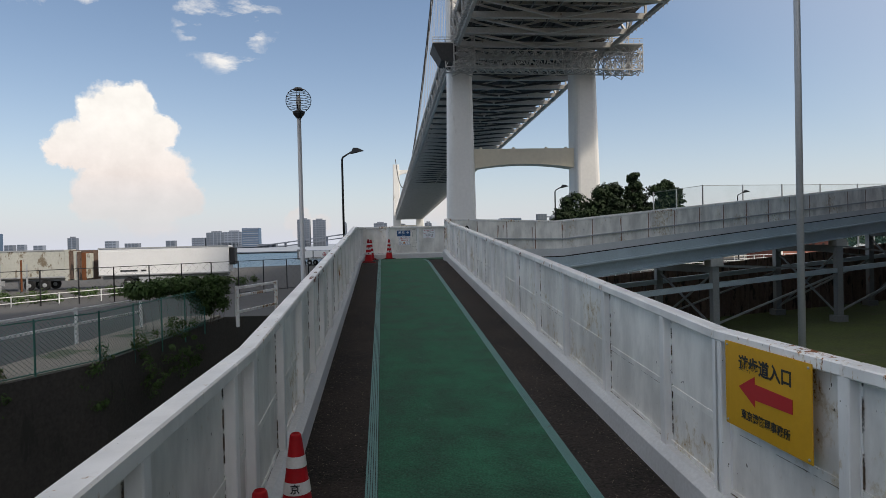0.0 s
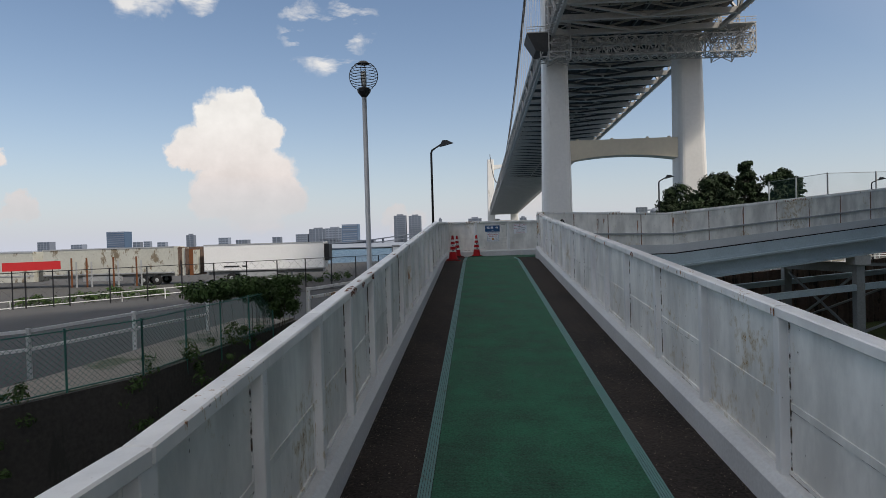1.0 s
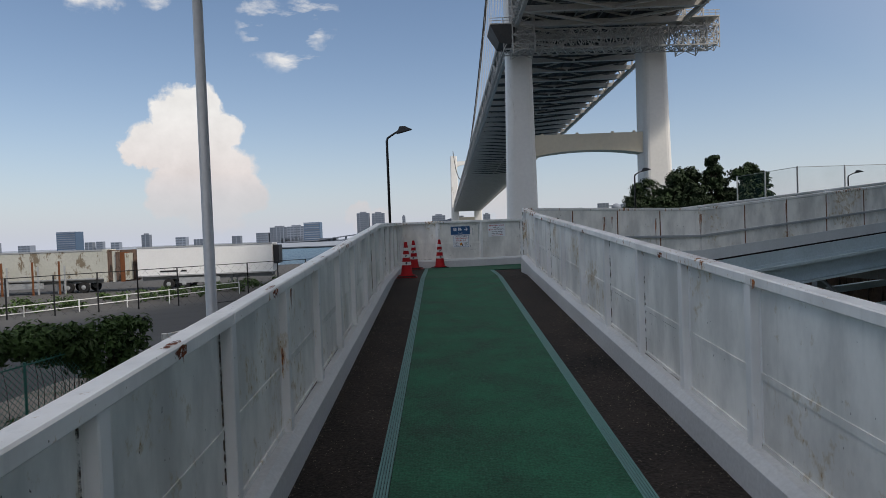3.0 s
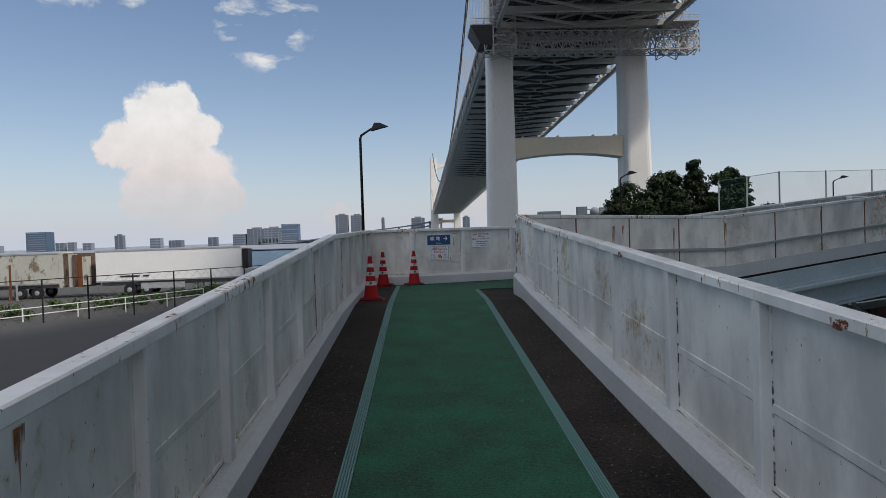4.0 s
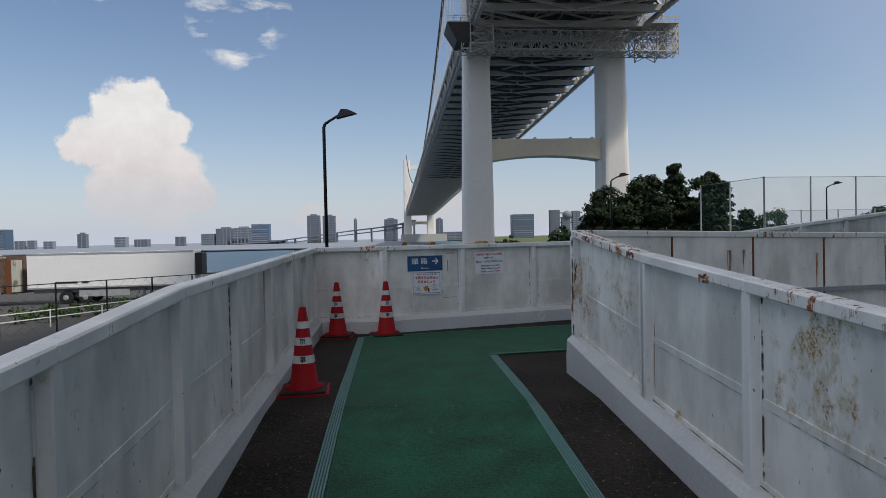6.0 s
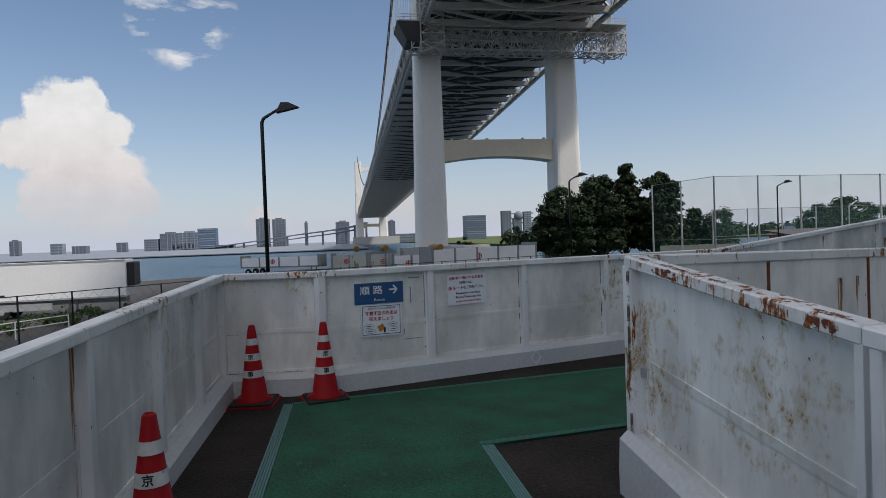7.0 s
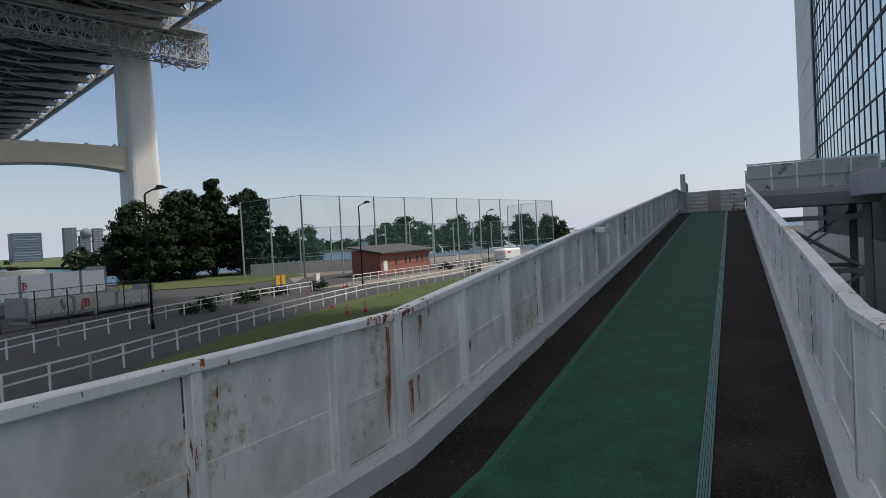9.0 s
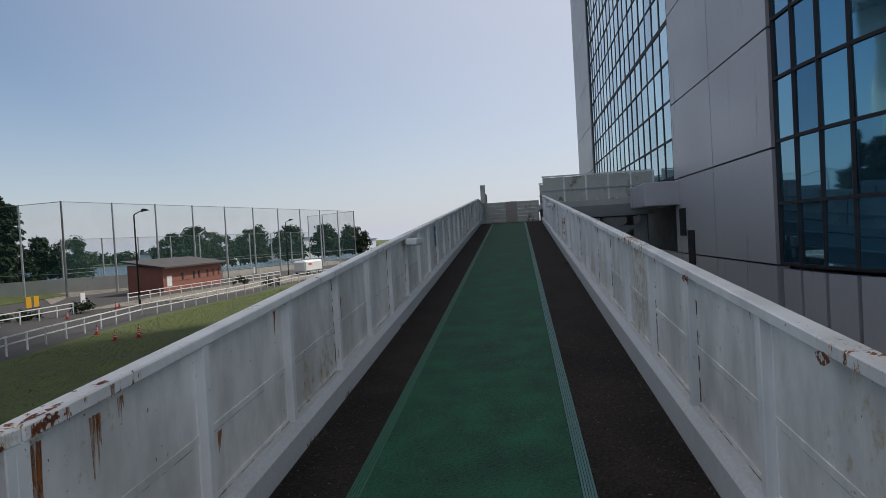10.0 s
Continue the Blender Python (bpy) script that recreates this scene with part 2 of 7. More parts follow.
M_ROAD = material("road_asphalt", (0.052, 0.051, 0.052), 0.9, var=0.3, scale=0.4, fine=30, bump=0.3)
M_PAVE = material("pavement_concrete", (0.23, 0.205, 0.18), 0.9, var=0.25, scale=0.8, fine=25, bump=0.3, dirt=(0.08, 0.09, 0.05), dirt_amount=0.25, dirt_scale=(0.5, 0.5, 0.5))
M_DARK = material("dark_retaining_wall", (0.052, 0.047, 0.042), 0.9, var=0.4, scale=0.7, fine=20, bump=0.3, dirt=(0.03, 0.03, 0.025), dirt_amount=0.2)
M_EDGE_GREEN = material("green_mat_edge", (0.025, 0.125, 0.085), 0.65, var=0.2, scale=3, fine=80, bump=0.3, dirt=(0.05, 0.12, 0.09), dirt_amount=0.15, dirt_scale=(3, 3, 3))
M_EDGE = material("pale_green_mat_edge", (0.085, 0.20, 0.20), 0.6, var=0.15, scale=3, fine=80, bump=0.3, dirt=(0.09, 0.12, 0.11), dirt_amount=0.15, dirt_scale=(3, 3, 3))
M_TOWER = material("bridge_white_paint", (0.72, 0.70, 0.67), 0.5, var=0.06, scale=0.15, fine=1.2, bump=0.0, dirt=(0.42, 0.38, 0.32), dirt_amount=0.15, dirt_scale=(0.12, 0.12, 0.02))
M_BEAM = material("bridge_cream_paint", (0.60, 0.53, 0.41), 0.5, var=0.06, scale=0.15, fine=1.2, bump=0.0)
M_TRUSS = material("bridge_grey_steel", (0.43, 0.415, 0.395), 0.55, var=0.15, scale=0.3, fine=2.0, bump=0.0, dirt=(0.2, 0.13, 0.08), dirt_amount=0.15, dirt_scale=(0.4, 0.4, 0.4))
# bridge steel with the underside's shade put into the colour
M_SHADE_STEEL = material("bridge_steel_shade", (0.05, 0.048, 0.047), 0.7, var=0.2, scale=0.3, fine=2.0, bump=0.0)
M_GIRDER = material("blue_grey_girder", (0.42, 0.50, 0.54), 0.5, var=0.15, scale=1.2, fine=20, bump=0.05, dirt=RUST, dirt_amount=0.10)
M_STEEL = material("grey_trestle_steel", (0.24, 0.25, 0.25), 0.6, var=0.2, scale=1.2, fine=20, bump=0.05, dirt=RUST, dirt_amount=0.16)
M_SHEET = material("brown_sheet_steel", (0.13, 0.085, 0.065), 0.85, var=0.35, scale=0.8, fine=10, bump=0.2, dirt=(0.03, 0.022, 0.018), dirt_amount=0.25)
M_BLACK = material("black_painted_steel", (0.012, 0.012, 0.014), 0.45, var=0.2, scale=3, fine=30, bump=0.0)
M_GALV = material("galvanised_steel", (0.42, 0.43, 0.44), 0.45, 0.3, var=0.1, scale=2, fine=30, bump=0.0)
M_WHITE = material("white_paint", (0.72, 0.73, 0.73), 0.5, var=0.07, scale=1.5, fine=20, bump=0.03, dirt=(0.4, 0.36, 0.3), dirt_amount=0.12)
M_PAPER = material("white_sign_sheet", (0.84, 0.85, 0.88), 0.45, var=0.03, scale=3, fine=30, bump=0.0)
M_YELLOW = material("yellow_sign_sheet", (0.62, 0.33, 0.015), 0.45, var=0.06, scale=3, fine=30, bump=0.0)
M_BLUE = material("blue_sign_sheet", (0.018, 0.085, 0.22), 0.4, var=0.06, scale=3, fine=30, bump=0.0)
M_RED = material("red_print", (0.45, 0.02, 0.025), 0.5, var=0.06, scale=3, fine=30, bump=0.0)
M_INK = material("black_print", (0.02, 0.02, 0.022), 0.6, var=0.06, scale=3, fine=30, bump=0.0)
M_ORANGE = material("orange_print", (0.55, 0.22, 0.03), 0.6, var=0.06, scale=3, fine=30, bump=0.0)
M_CONE = material("red_cone_plastic", (0.30, 0.004, 0.008), 0.6, var=0.15, scale=8, fine=60, bump=0.08, dirt=(0.17, 0.008, 0.008), dirt_amount=0.15, dirt_scale=(6, 6, 6), spec=0.2)
M_CONEW = material("white_cone_band", (0.62, 0.61, 0.6), 0.5, var=0.12, scale=8, fine=60, bump=0.05, dirt=(0.3, 0.26, 0.24), dirt_amount=0.15, dirt_scale=(6, 6, 6))
M_BRICK = material("red_brick", (0.26, 0.10, 0.07), 0.85, var=0.2, scale=1.2, fine=12, bump=0.2)
M_ROOF = material("dark_roof", (0.06, 0.055, 0.055), 0.7, var=0.2, scale=1.0, fine=8, bump=0.1)
M_BLADE = material("grass_blades", (0.072, 0.098, 0.022), 0.8, var=0.5, scale=0.8, fine=20, bump=0.0, spec=0.2)
M_GRASS = material("grass_ground", (0.070, 0.092, 0.022), 0.95, var=0.45, scale=0.6, fine=9, bump=0.6, dirt=(0.10, 0.085, 0.045), dirt_amount=0.16, dirt_scale=(0.4, 0.4, 0.4), bump_dist=0.05)
M_LEAF = material("dark_foliage", (0.016, 0.032, 0.011), 0.8, var=0.55, scale=0.8, fine=5, bump=0.0, random_shade=0.2, spec=0.3)
M_LEAF2 = material("ivy_foliage", (0.042, 0.078, 0.02), 0.7, var=0.5, scale=2.5, fine=20, bump=0.0, spec=0.3)
M_TRUNK = material("bark", (0.06, 0.045, 0.035), 0.9, var=0.3, scale=3, fine=20, bump=0.4)
M_BWALL = material("building_metal_panel", (0.47, 0.462, 0.49), 0.4, var=0.05, scale=0.5, fine=8, bump=0.0, dirt=(0.25, 0.25, 0.27), dirt_amount=0.18, dirt_scale=(0.8, 0.8, 0.1))
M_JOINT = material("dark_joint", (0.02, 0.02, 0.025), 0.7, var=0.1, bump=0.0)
M_CONC = material("concrete", (0.46, 0.45, 0.43), 0.85, var=0.15, scale=0.8, fine=15, bump=0.15, dirt=(0.2, 0.18, 0.16), dirt_amount=0.18, dirt_scale=(0.8, 0.8, 0.2))
# distance haze put into the colour: bluish greys of low contrast
M_HAZE1 = material("haze_tinted_grey", (0.18, 0.205, 0.25), 0.8, var=0.1, scale=0.02, fine=0.3, bump=0.0, random_shade=0.3)
M_HAZE2 = material("haze_tinted_blue", (0.075, 0.125, 0.20), 0.5, var=0.1, scale=0.02, fine=0.3, bump=0.0, random_shade=0.2)
M_HWIN = material("haze_tinted_window_band", (0.10, 0.125, 0.16), 0.5, var=0.1, scale=0.02, fine=0.3, bump=0.0)
M_TYRE = material("tyre_rubber", (0.015, 0.015, 0.016), 0.9, var=0.2, bump=0.0)
M_CREAM = material("cream_trailer_panel", (0.50, 0.50, 0.45), 0.5, var=0.12, scale=0.6, fine=6, bump=0.0, dirt=(0.2, 0.16, 0.11), dirt_amount=0.24, dirt_scale=(0.6, 0.6, 0.3))
M_TRAIL = material("white_trailer_panel", (0.84, 0.84, 0.84), 0.45, var=0.04, scale=0.6, fine=6, bump=0.0, dirt=(0.45, 0.42, 0.38), dirt_amount=0.1, dirt_scale=(0.6, 0.6, 0.2))
M_GREENP = material("green_fence_paint", (0.03, 0.14, 0.11), 0.5, var=0.15, bump=0.0)


def glass_material(name, color, rough):
    m = bpy.data.materials.new(name)
    m.use_nodes = True
    b = m.node_tree.nodes["Principled BSDF"]
    b.inputs["Base Color"].default_value = (*color, 1)
    b.inputs["Roughness"].default_value = rough
    b.inputs["Metallic"].default_value = 0.85
    n = m.node_tree.nodes.new("ShaderNodeTexNoise")
    n.inputs["Scale"].default_value = 0.35
    g = m.node_tree.nodes.new("ShaderNodeNewGeometry")
    m.node_tree.links.new(g.outputs["Position"], n.inputs["Vector"])
    bp = m.node_tree.nodes.new("ShaderNodeBump")
    bp.inputs["Strength"].default_value, bp.inputs["Distance"].default_value = 0.25, 0.05
    m.node_tree.links.new(n.outputs["Fac"], bp.inputs["Height"])
    m.node_tree.links.new(bp.outputs[0], b.inputs["Normal"])
    return m


M_GLASS = glass_material("blue_mirror_glass", (0.12, 0.30, 0.42), 0.03)
M_GLASS2 = glass_material("pale_mirror_glass", (0.36, 0.60, 0.66), 0.03)
for m_ in (M_GLASS, M_GLASS2):
    # each pane a slightly different tint
    nt_ = m_.node_tree
    b_ = nt_.nodes["Principled BSDF"]
    c_ = b_.inputs["Base Color"].default_value[:3]
    o_ = nt_.nodes.new("ShaderNodeObjectInfo")
    x_ = nt_.nodes.new("ShaderNodeMix")
    x_.data_type = "RGBA"
    x_.inputs["A"].default_value = (c_[0] * 0.55, c_[1] * 0.62, c_[2] * 0.7, 1)
    x_.inputs["B"].default_value = (c_[0] * 1.35, c_[1] * 1.25, c_[2] * 1.2, 1)
    nt_.links.new(o_.outputs["Random"], x_.inputs["Factor"])
    nt_.links.new(x_.outputs["Result"], b_.inputs["Base Color"])


def ragged(name, color, scale, low, high):
    """Flaked paint: rust that shows through in ragged islands."""
    m = material(name, color, 0.85, var=0.45, scale=20, fine=120, bump=0.4)
    nt = m.node_tree
    g = nt.nodes.new("ShaderNodeNewGeometry")
    mp = nt.nodes.new("ShaderNodeMapping")
    mp.inputs["Scale"].default_value = scale
    nt.links.new(g.outputs["Position"], mp.inputs[0])
    n = nt.nodes.new("ShaderNodeTexNoise")
    n.inputs["Scale"].default_value, n.inputs["Detail"].default_value, n.inputs["Roughness"].default_value = 1.0, 6.0, 0.65
    nt.links.new(mp.outputs[0], n.inputs["Vector"])
    r = nt.nodes.new("ShaderNodeMapRange")
    r.inputs["From Min"].default_value, r.inputs["From Max"].default_value = low, high
    nt.links.new(n.outputs["Fac"], r.inputs["Value"])
    nt.links.new(r.outputs[0], nt.nodes["Principled BSDF"].inputs["Alpha"])
    return m


M_RUST = ragged("rust_flakes", (0.17, 0.045, 0.015), (34, 34, 40), 0.46, 0.52)
M_SEAM = ragged("broken_paint_seam", (0.11, 0.075, 0.05), (6, 6, 9), 0.47, 0.58)
M_RUNS = ragged("rust_runs", (0.38, 0.125, 0.03), (70, 70, 3), 0.38, 0.60)


def mat_green():
    """Green ribbed rubber walkway mat: fine cross ribs and dusty worn patches."""
    m = material("green_walkway_mat", (0.016, 0.080, 0.047), 0.78, var=0.75, scale=3.0, fine=62, bump=0.3, dirt=(0.045, 0.115, 0.085), dirt_amount=0.16, dirt_scale=(5.0, 3.0, 3.0), spec=0.25)
    nt = m.node_tree
    b = nt.nodes["Principled BSDF"]
    geo = nt.nodes.new("ShaderNodeNewGeometry")
    wv = nt.nodes.new("ShaderNodeTexVoronoi")
    wv.inputs["Scale"].default_value = 55.0
    wv.inputs["Randomness"].default_value = 0.25
    nt.links.new(geo.outputs["Position"], wv.inputs["Vector"])
    bp = nt.nodes.new("ShaderNodeBump")
    bp.inputs["Strength"].default_value, bp.inputs["Distance"].default_value = 0.6, 0.006
    nt.links.new(wv.outputs["Distance"], bp.inputs["Height"])
    nt.links.new(bp.outputs[0], b.inputs["Normal"])
    return m


M_MAT = mat_green()


def water_material():
    m = bpy.data.materials.new("bay_water")
    m.use_nodes = True
    b = m.node_tree.nodes["Principled BSDF"]
    b.inputs["Base Color"].default_value = (0.03, 0.075, 0.12, 1)
    b.inputs["Roughness"].default_value = 0.3
    b.inputs["Specular IOR Level"].default_value = 0.3
    g = m.node_tree.nodes.new("ShaderNodeNewGeometry")
    n = m.node_tree.nodes.new("ShaderNodeTexNoise")
    n.inputs["Scale"].default_value, n.inputs["Detail"].default_value = 0.5, 6.0
    m.node_tree.links.new(g.outputs["Position"], n.inputs["Vector"])
    bp = m.node_tree.nodes.new("ShaderNodeBump")
    bp.inputs["Strength"].default_value, bp.inputs["Distance"].default_value = 1.0, 1.2
    m.node_tree.links.new(n.outputs["Fac"], bp.inputs["Height"])
    m.node_tree.links.new(bp.outputs[0], b.inputs["Normal"])
    return m


M_WATER = water_material()

# ---- mesh helpers ----
def P0(a, b, c):
    return Vector((a, b, c))


def hexa(bm, f, a0, a1, b0, b1, c0, c1):
    """A six-sided block between two values on each axis of the frame f."""
    v = [bm.verts.new(f(a, b, c)) for c in (c0, c1) for a, b in ((a0, b0), (a1, b0), (a1, b1), (a0, b1))]
    for q in ((3, 2, 1, 0), (4, 5, 6, 7), (0, 1, 5, 4), (1, 2, 6, 5), (2, 3, 7, 6), (3, 0, 4, 7)):
        bm.faces.new([v[i] for i in q])


def bar(bm, p, q, w, h=None, up=(0, 0, 1)):
    """A straight bar of rectangular section from p to q."""
    p, q = Vector(p), Vector(q)
    d = (q - p).normalized()
    u = Vector(up)
    if abs(d.dot(u)) > 0.98:
        u = Vector((0, 1, 0))
    s = d.cross(u).normalized()
    t = s.cross(d)
    h = h or w
    hexa(bm, lambda a, b, c: p + (q - p) * a + s * b + t * c, 0, 1, -w / 2, w / 2, -h / 2, h / 2)


def tube(bm, pts, r0, r1=None, seg=10):
    """A round tapered tube along points, capped."""
    pts = [Vector(p) for p in pts]
    r1 = r0 if r1 is None else r1
    rings = []
    for i, p in enumerate(pts):
        d = (pts[min(i + 1, len(pts) - 1)] - pts[max(i - 1, 0)]).normalized()
        u = Vector((1, 0, 0)) if abs(d.x) < 0.9 else Vector((0, 1, 0))
        s = d.cross(u).normalized()
        t = d.cross(s)
        r = r0 + (r1 - r0) * i / (len(pts) - 1)
        rings.append([bm.verts.new(p + (s * math.cos(k * 2 * math.pi / seg) + t * math.sin(k * 2 * math.pi / seg)) * r) for k in range(seg)])
    for a, b in zip(rings, rings[1:]):
        for k in range(seg):
            bm.faces.new((a[k], a[(k + 1) % seg], b[(k + 1) % seg], b[k]))
    bm.faces.new(rings[0][::-1])
    bm.faces.new(rings[-1])


def lathe(bm, prof, seg=20, f=P0):
    """A body turned round the z axis from (radius, height) pairs."""
    rings = [[bm.verts.new(f(r * math.cos(k * 2 * math.pi / seg), r * math.sin(k * 2 * math.pi / seg), z)) for k in range(seg)] for r, z in prof]
    for a, b in zip(rings, rings[1:]):
        for k in range(seg):
            bm.faces.new((a[k], a[(k + 1) % seg], b[(k + 1) % seg], b[k]))
    bm.faces.new(rings[0][::-1])
    bm.faces.new(rings[-1])


def mesh_of(name, bm, mat, smooth=False):
    bmesh.ops.recalc_face_normals(bm, faces=bm.faces)
    me = bpy.data.meshes.new(name)
    bm.to_mesh(me)
    bm.free()
    me.materials.append(mat)
    if smooth:
        for p in me.polygons:
            p.use_smooth = True
    return me


def part(name, bm, mat, parent, label="", smooth=False):
    ob = new(name, mesh_of(name, bm, mat, smooth))
    ob.parent = parent
    if label:
        tagged(ob, label)
    return ob


def piece(name, me, parent, m):
    """A further object on a shared mesh."""
    ob = new(name, me)
    ob.parent = parent
    ob.matrix_basis = m
    return ob


def bevelled(bm, w):
    bmesh.ops.bevel(bm, geom=list(bm.edges), offset=w, segments=1, affect="EDGES")


def writing(name, text, size, mat, parent, m, width=None, bold=0.0, spacing=1.0):
    """Flat lettering in the built-in font as a mesh part; m: its middle, facing its own +z."""
    cu = bpy.data.curves.new(name, "FONT")
    cu.body, cu.size, cu.align_x, cu.align_y, cu.extrude, cu.offset, cu.space_character = text, size, "CENTER", "CENTER", 0.0008, bold, spacing
    cu.resolution_u = 3
    tmp = new(name, cu)
    bpy.context.view_layer.update()
    me = bpy.data.meshes.new_from_object(tmp.evaluated_get(bpy.context.evaluated_depsgraph_get()))
    bpy.data.objects.remove(tmp)
    if not me.materials:
        me.materials.append(mat)
    else:
        me.materials[0] = mat
    ob = new(name, me)
    ob.parent = parent
    s = 1.0
    xs = [v.co.x for v in me.vertices]
    if width and xs:
        s = width / max(1e-6, max(xs) - min(xs))
    ob.matrix_basis = m @ Matrix.Diagonal((s, 1, 1, 1))
    return ob

# ---- plan ----
XL, XR = -1.89, 0.80            # inner faces of the first ramp
Y_LAND, Y_FOOT = -3.89, -18.65  # where the slope ends at the landing and starts below
S1, S2 = 0.0743, 0.0819
TH = radians(18.7)
JX, JY = 3.97, 1.09             # joint where the second ramp starts
W2 = 2.88
GROUND, PIT, WATER = -3.3, -5.6, -5.0
SIDE = -1.12                    # pavement beside the foot of the ramp
H_WALL = 1.15
Z_FOOT = S1 * (Y_FOOT - Y_LAND)


def R2(u, v, z=0.0):
    """Second ramp: u along it from the joint, v to its left."""
    return Vector((JX + u * math.cos(TH) - v * math.sin(TH), JY + u * math.sin(TH) + v * math.cos(TH), z))


CORNER_L = Vector((XL, -0.14))
CORNER_R = R2(-4.33, -W2)


# ---- ground, water ----
def slab(name, pts, z, mat, thick=0.3, label="", category="ground", kind="structure", top=None):
    bm = bmesh.new()
    zs = top or [z] * len(pts)
    up = [bm.verts.new((p[0], p[1], zz)) for p, zz in zip(pts, zs)]
    dn = [bm.verts.new((p[0], p[1], zz - thick)) for p, zz in zip(pts, zs)]
    bm.faces.new(up)
    bm.faces.new(dn[::-1])
    for i in range(len(pts)):
        j = (i + 1) % len(pts)
        bm.faces.new((up[i], dn[i], dn[j], up[j]))
    ob = new(name, mesh_of(name, bm, mat))
    tagged(ob, label, category, kind=kind)
    return ob


slab("ground", [(-400, -300), (500, -300), (500, 100), (60, 104), (-8, 104), (-60, 66), (-400, -60)], PIT - 0.05, M_DARK, 0.3, "dark bare ground below and round the ramps")
QUAY = [(-17.5, -14), (-10.9, 0), (-10.2, 13.5), (-2.6, 14.5), (6, 6.2), (40, 14), (48, -60), (500, -60), (500, 99), (60, 103), (-8, 103), (-60, 65), (-400, -61), (-400, -120), (-60, -120)]
slab("road", QUAY, GROUND, M_ROAD, 2.25, "dark grey worn asphalt of road and yard", "road")
slab("ground_under_ramp", [(2.0, -40), (47.5, -59), (40, 13.6), (6.2, 5.8), (-2.2, 14), (-1.9, -6)], GROUND - 0.02, M_GRASS, 2.2, "patchy grass and bare soil under the raised ramp")
slab("water", [(-4500, 50), (4500, 50), (4500, 4500), (-4500, 4500)], WATER, M_WATER, 0.2, "choppy blue-grey bay water", "water")
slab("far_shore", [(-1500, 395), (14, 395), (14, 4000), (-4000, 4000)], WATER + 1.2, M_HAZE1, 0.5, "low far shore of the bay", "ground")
slab("far_shore_island", [(90, 330), (2500, 200), (4000, 4000), (90, 4000)], WATER + 1.2, M_GRASS, 0.5, "low green far shore beside the bridge", "ground")
slab("pavement", [(-9.66, -21.16), (-7.51, -16.54), (-6.8, -12.36), (-6.45, -6.42), (-5.18, -6.47), (-5.48, -12.36), (-8.39, -18.52), (-9.0, -21.16)], SIDE + 0.03, M_PAVE, 0.12, "weedy concrete block pavement beside the road", "pavement")


def road_slope():
    """The road beside the ramp: it falls from the pavement to the yard, with a dark wall down into the pit."""
    near = [(-14.0, -32.0, SIDE), (-8.95, -21.2, SIDE), (-8.3, -18.5, SIDE), (-5.40, -12.36, SIDE), (-5.10, -6.4, SIDE - 0.05), (-4.6, 0.0, -1.9), (-4.4, 8.0, -2.8), (-4.2, 14.4, GROUND + 0.01)]
    far = [(-90.0, -60.0, -1.9), (-70.0, -34.0, -2.0), (-56.0, -18.0, -2.1), (-44.0, -4.0, -2.35), (-33.0, 11.0, -2.8), (-25.0, 22.0, -3.1), (-18.5, 28.0, GROUND + 0.01), (-12.0, 28.0, GROUND + 0.01)]
    bm = bmesh.new()
    n = 8
    rows = [[bm.verts.new((a[0] + (b[0] - a[0]) * q / n, a[1] + (b[1] - a[1]) * q / n, a[2] + (b[2] - a[2]) * q / n)) for q in range(n + 1)] for a, b in zip(near, far)]
    for p, q in zip(rows, rows[1:]):
        for i in range(n):
            bm.faces.new((p[i], q[i], q[i + 1], p[i + 1]))
    ob = new("road", mesh_of("road", bm, M_ROAD))
    tagged(ob, "dark asphalt road falling towards the truck yard", "road", kind="structure")
    bm = bmesh.new()
    for a, b in zip(near, near[1:]):
        v = [bm.verts.new(p) for p in ((a[0], a[1], a[2] + 0.02), (b[0], b[1], b[2] + 0.02), (b[0] + 0.15, b[1], PIT - 0.1), (a[0] + 0.15, a[1], PIT - 0.1), (a[0] - 0.3, a[1], a[2] + 0.02), (b[0] - 0.3, b[1], b[2] + 0.02), (b[0] - 0.3, b[1], PIT - 0.1), (a[0] - 0.3, a[1], PIT - 0.1))]
        for q in ((0, 1, 2, 3), (4, 7, 6, 5), (0, 4, 5, 1)):
            bm.faces.new([v[i] for i in q])
    ob = new("retaining_wall", mesh_of("retaining_wall", bm, M_DARK))
    tagged(ob, "dark stained retaining wall of the road edge", "wall", kind="structure")


road_slope()
slab("lawn", [(2, 19.5), (9, 24.2), (17, 30), (36, 40.3), (52, 45.2), (66, 50.5), (92, 56), (95, 30), (39, 14.5), (12, 8.4)], GROUND + 0.06, M_GRASS, 0.1, "rough mown grass bank beside the road", "lawn")
slab("lawn_park", [(28, 80), (40, 72), (54, 78), (64, 110), (38, 112)], GROUND + 0.1, M_GRASS, 0.14, "short dry grass under the park trees", "lawn")
slab("ball_court", [(44, 66), (51, 74), (124, 80), (140, 99), (62, 99)], GROUND + 0.05, M_PAVE, 0.1, "sandy ball court floor behind the nets", "court")
slab("forecourt", [(38, 53), (44, 56), (76, 64), (100, 62), (100, 59), (68, 53), (52, 49.5)], GROUND + 0.05, M_PAVE, 0.1, "pale concrete forecourt before the brick hut", "pavement")


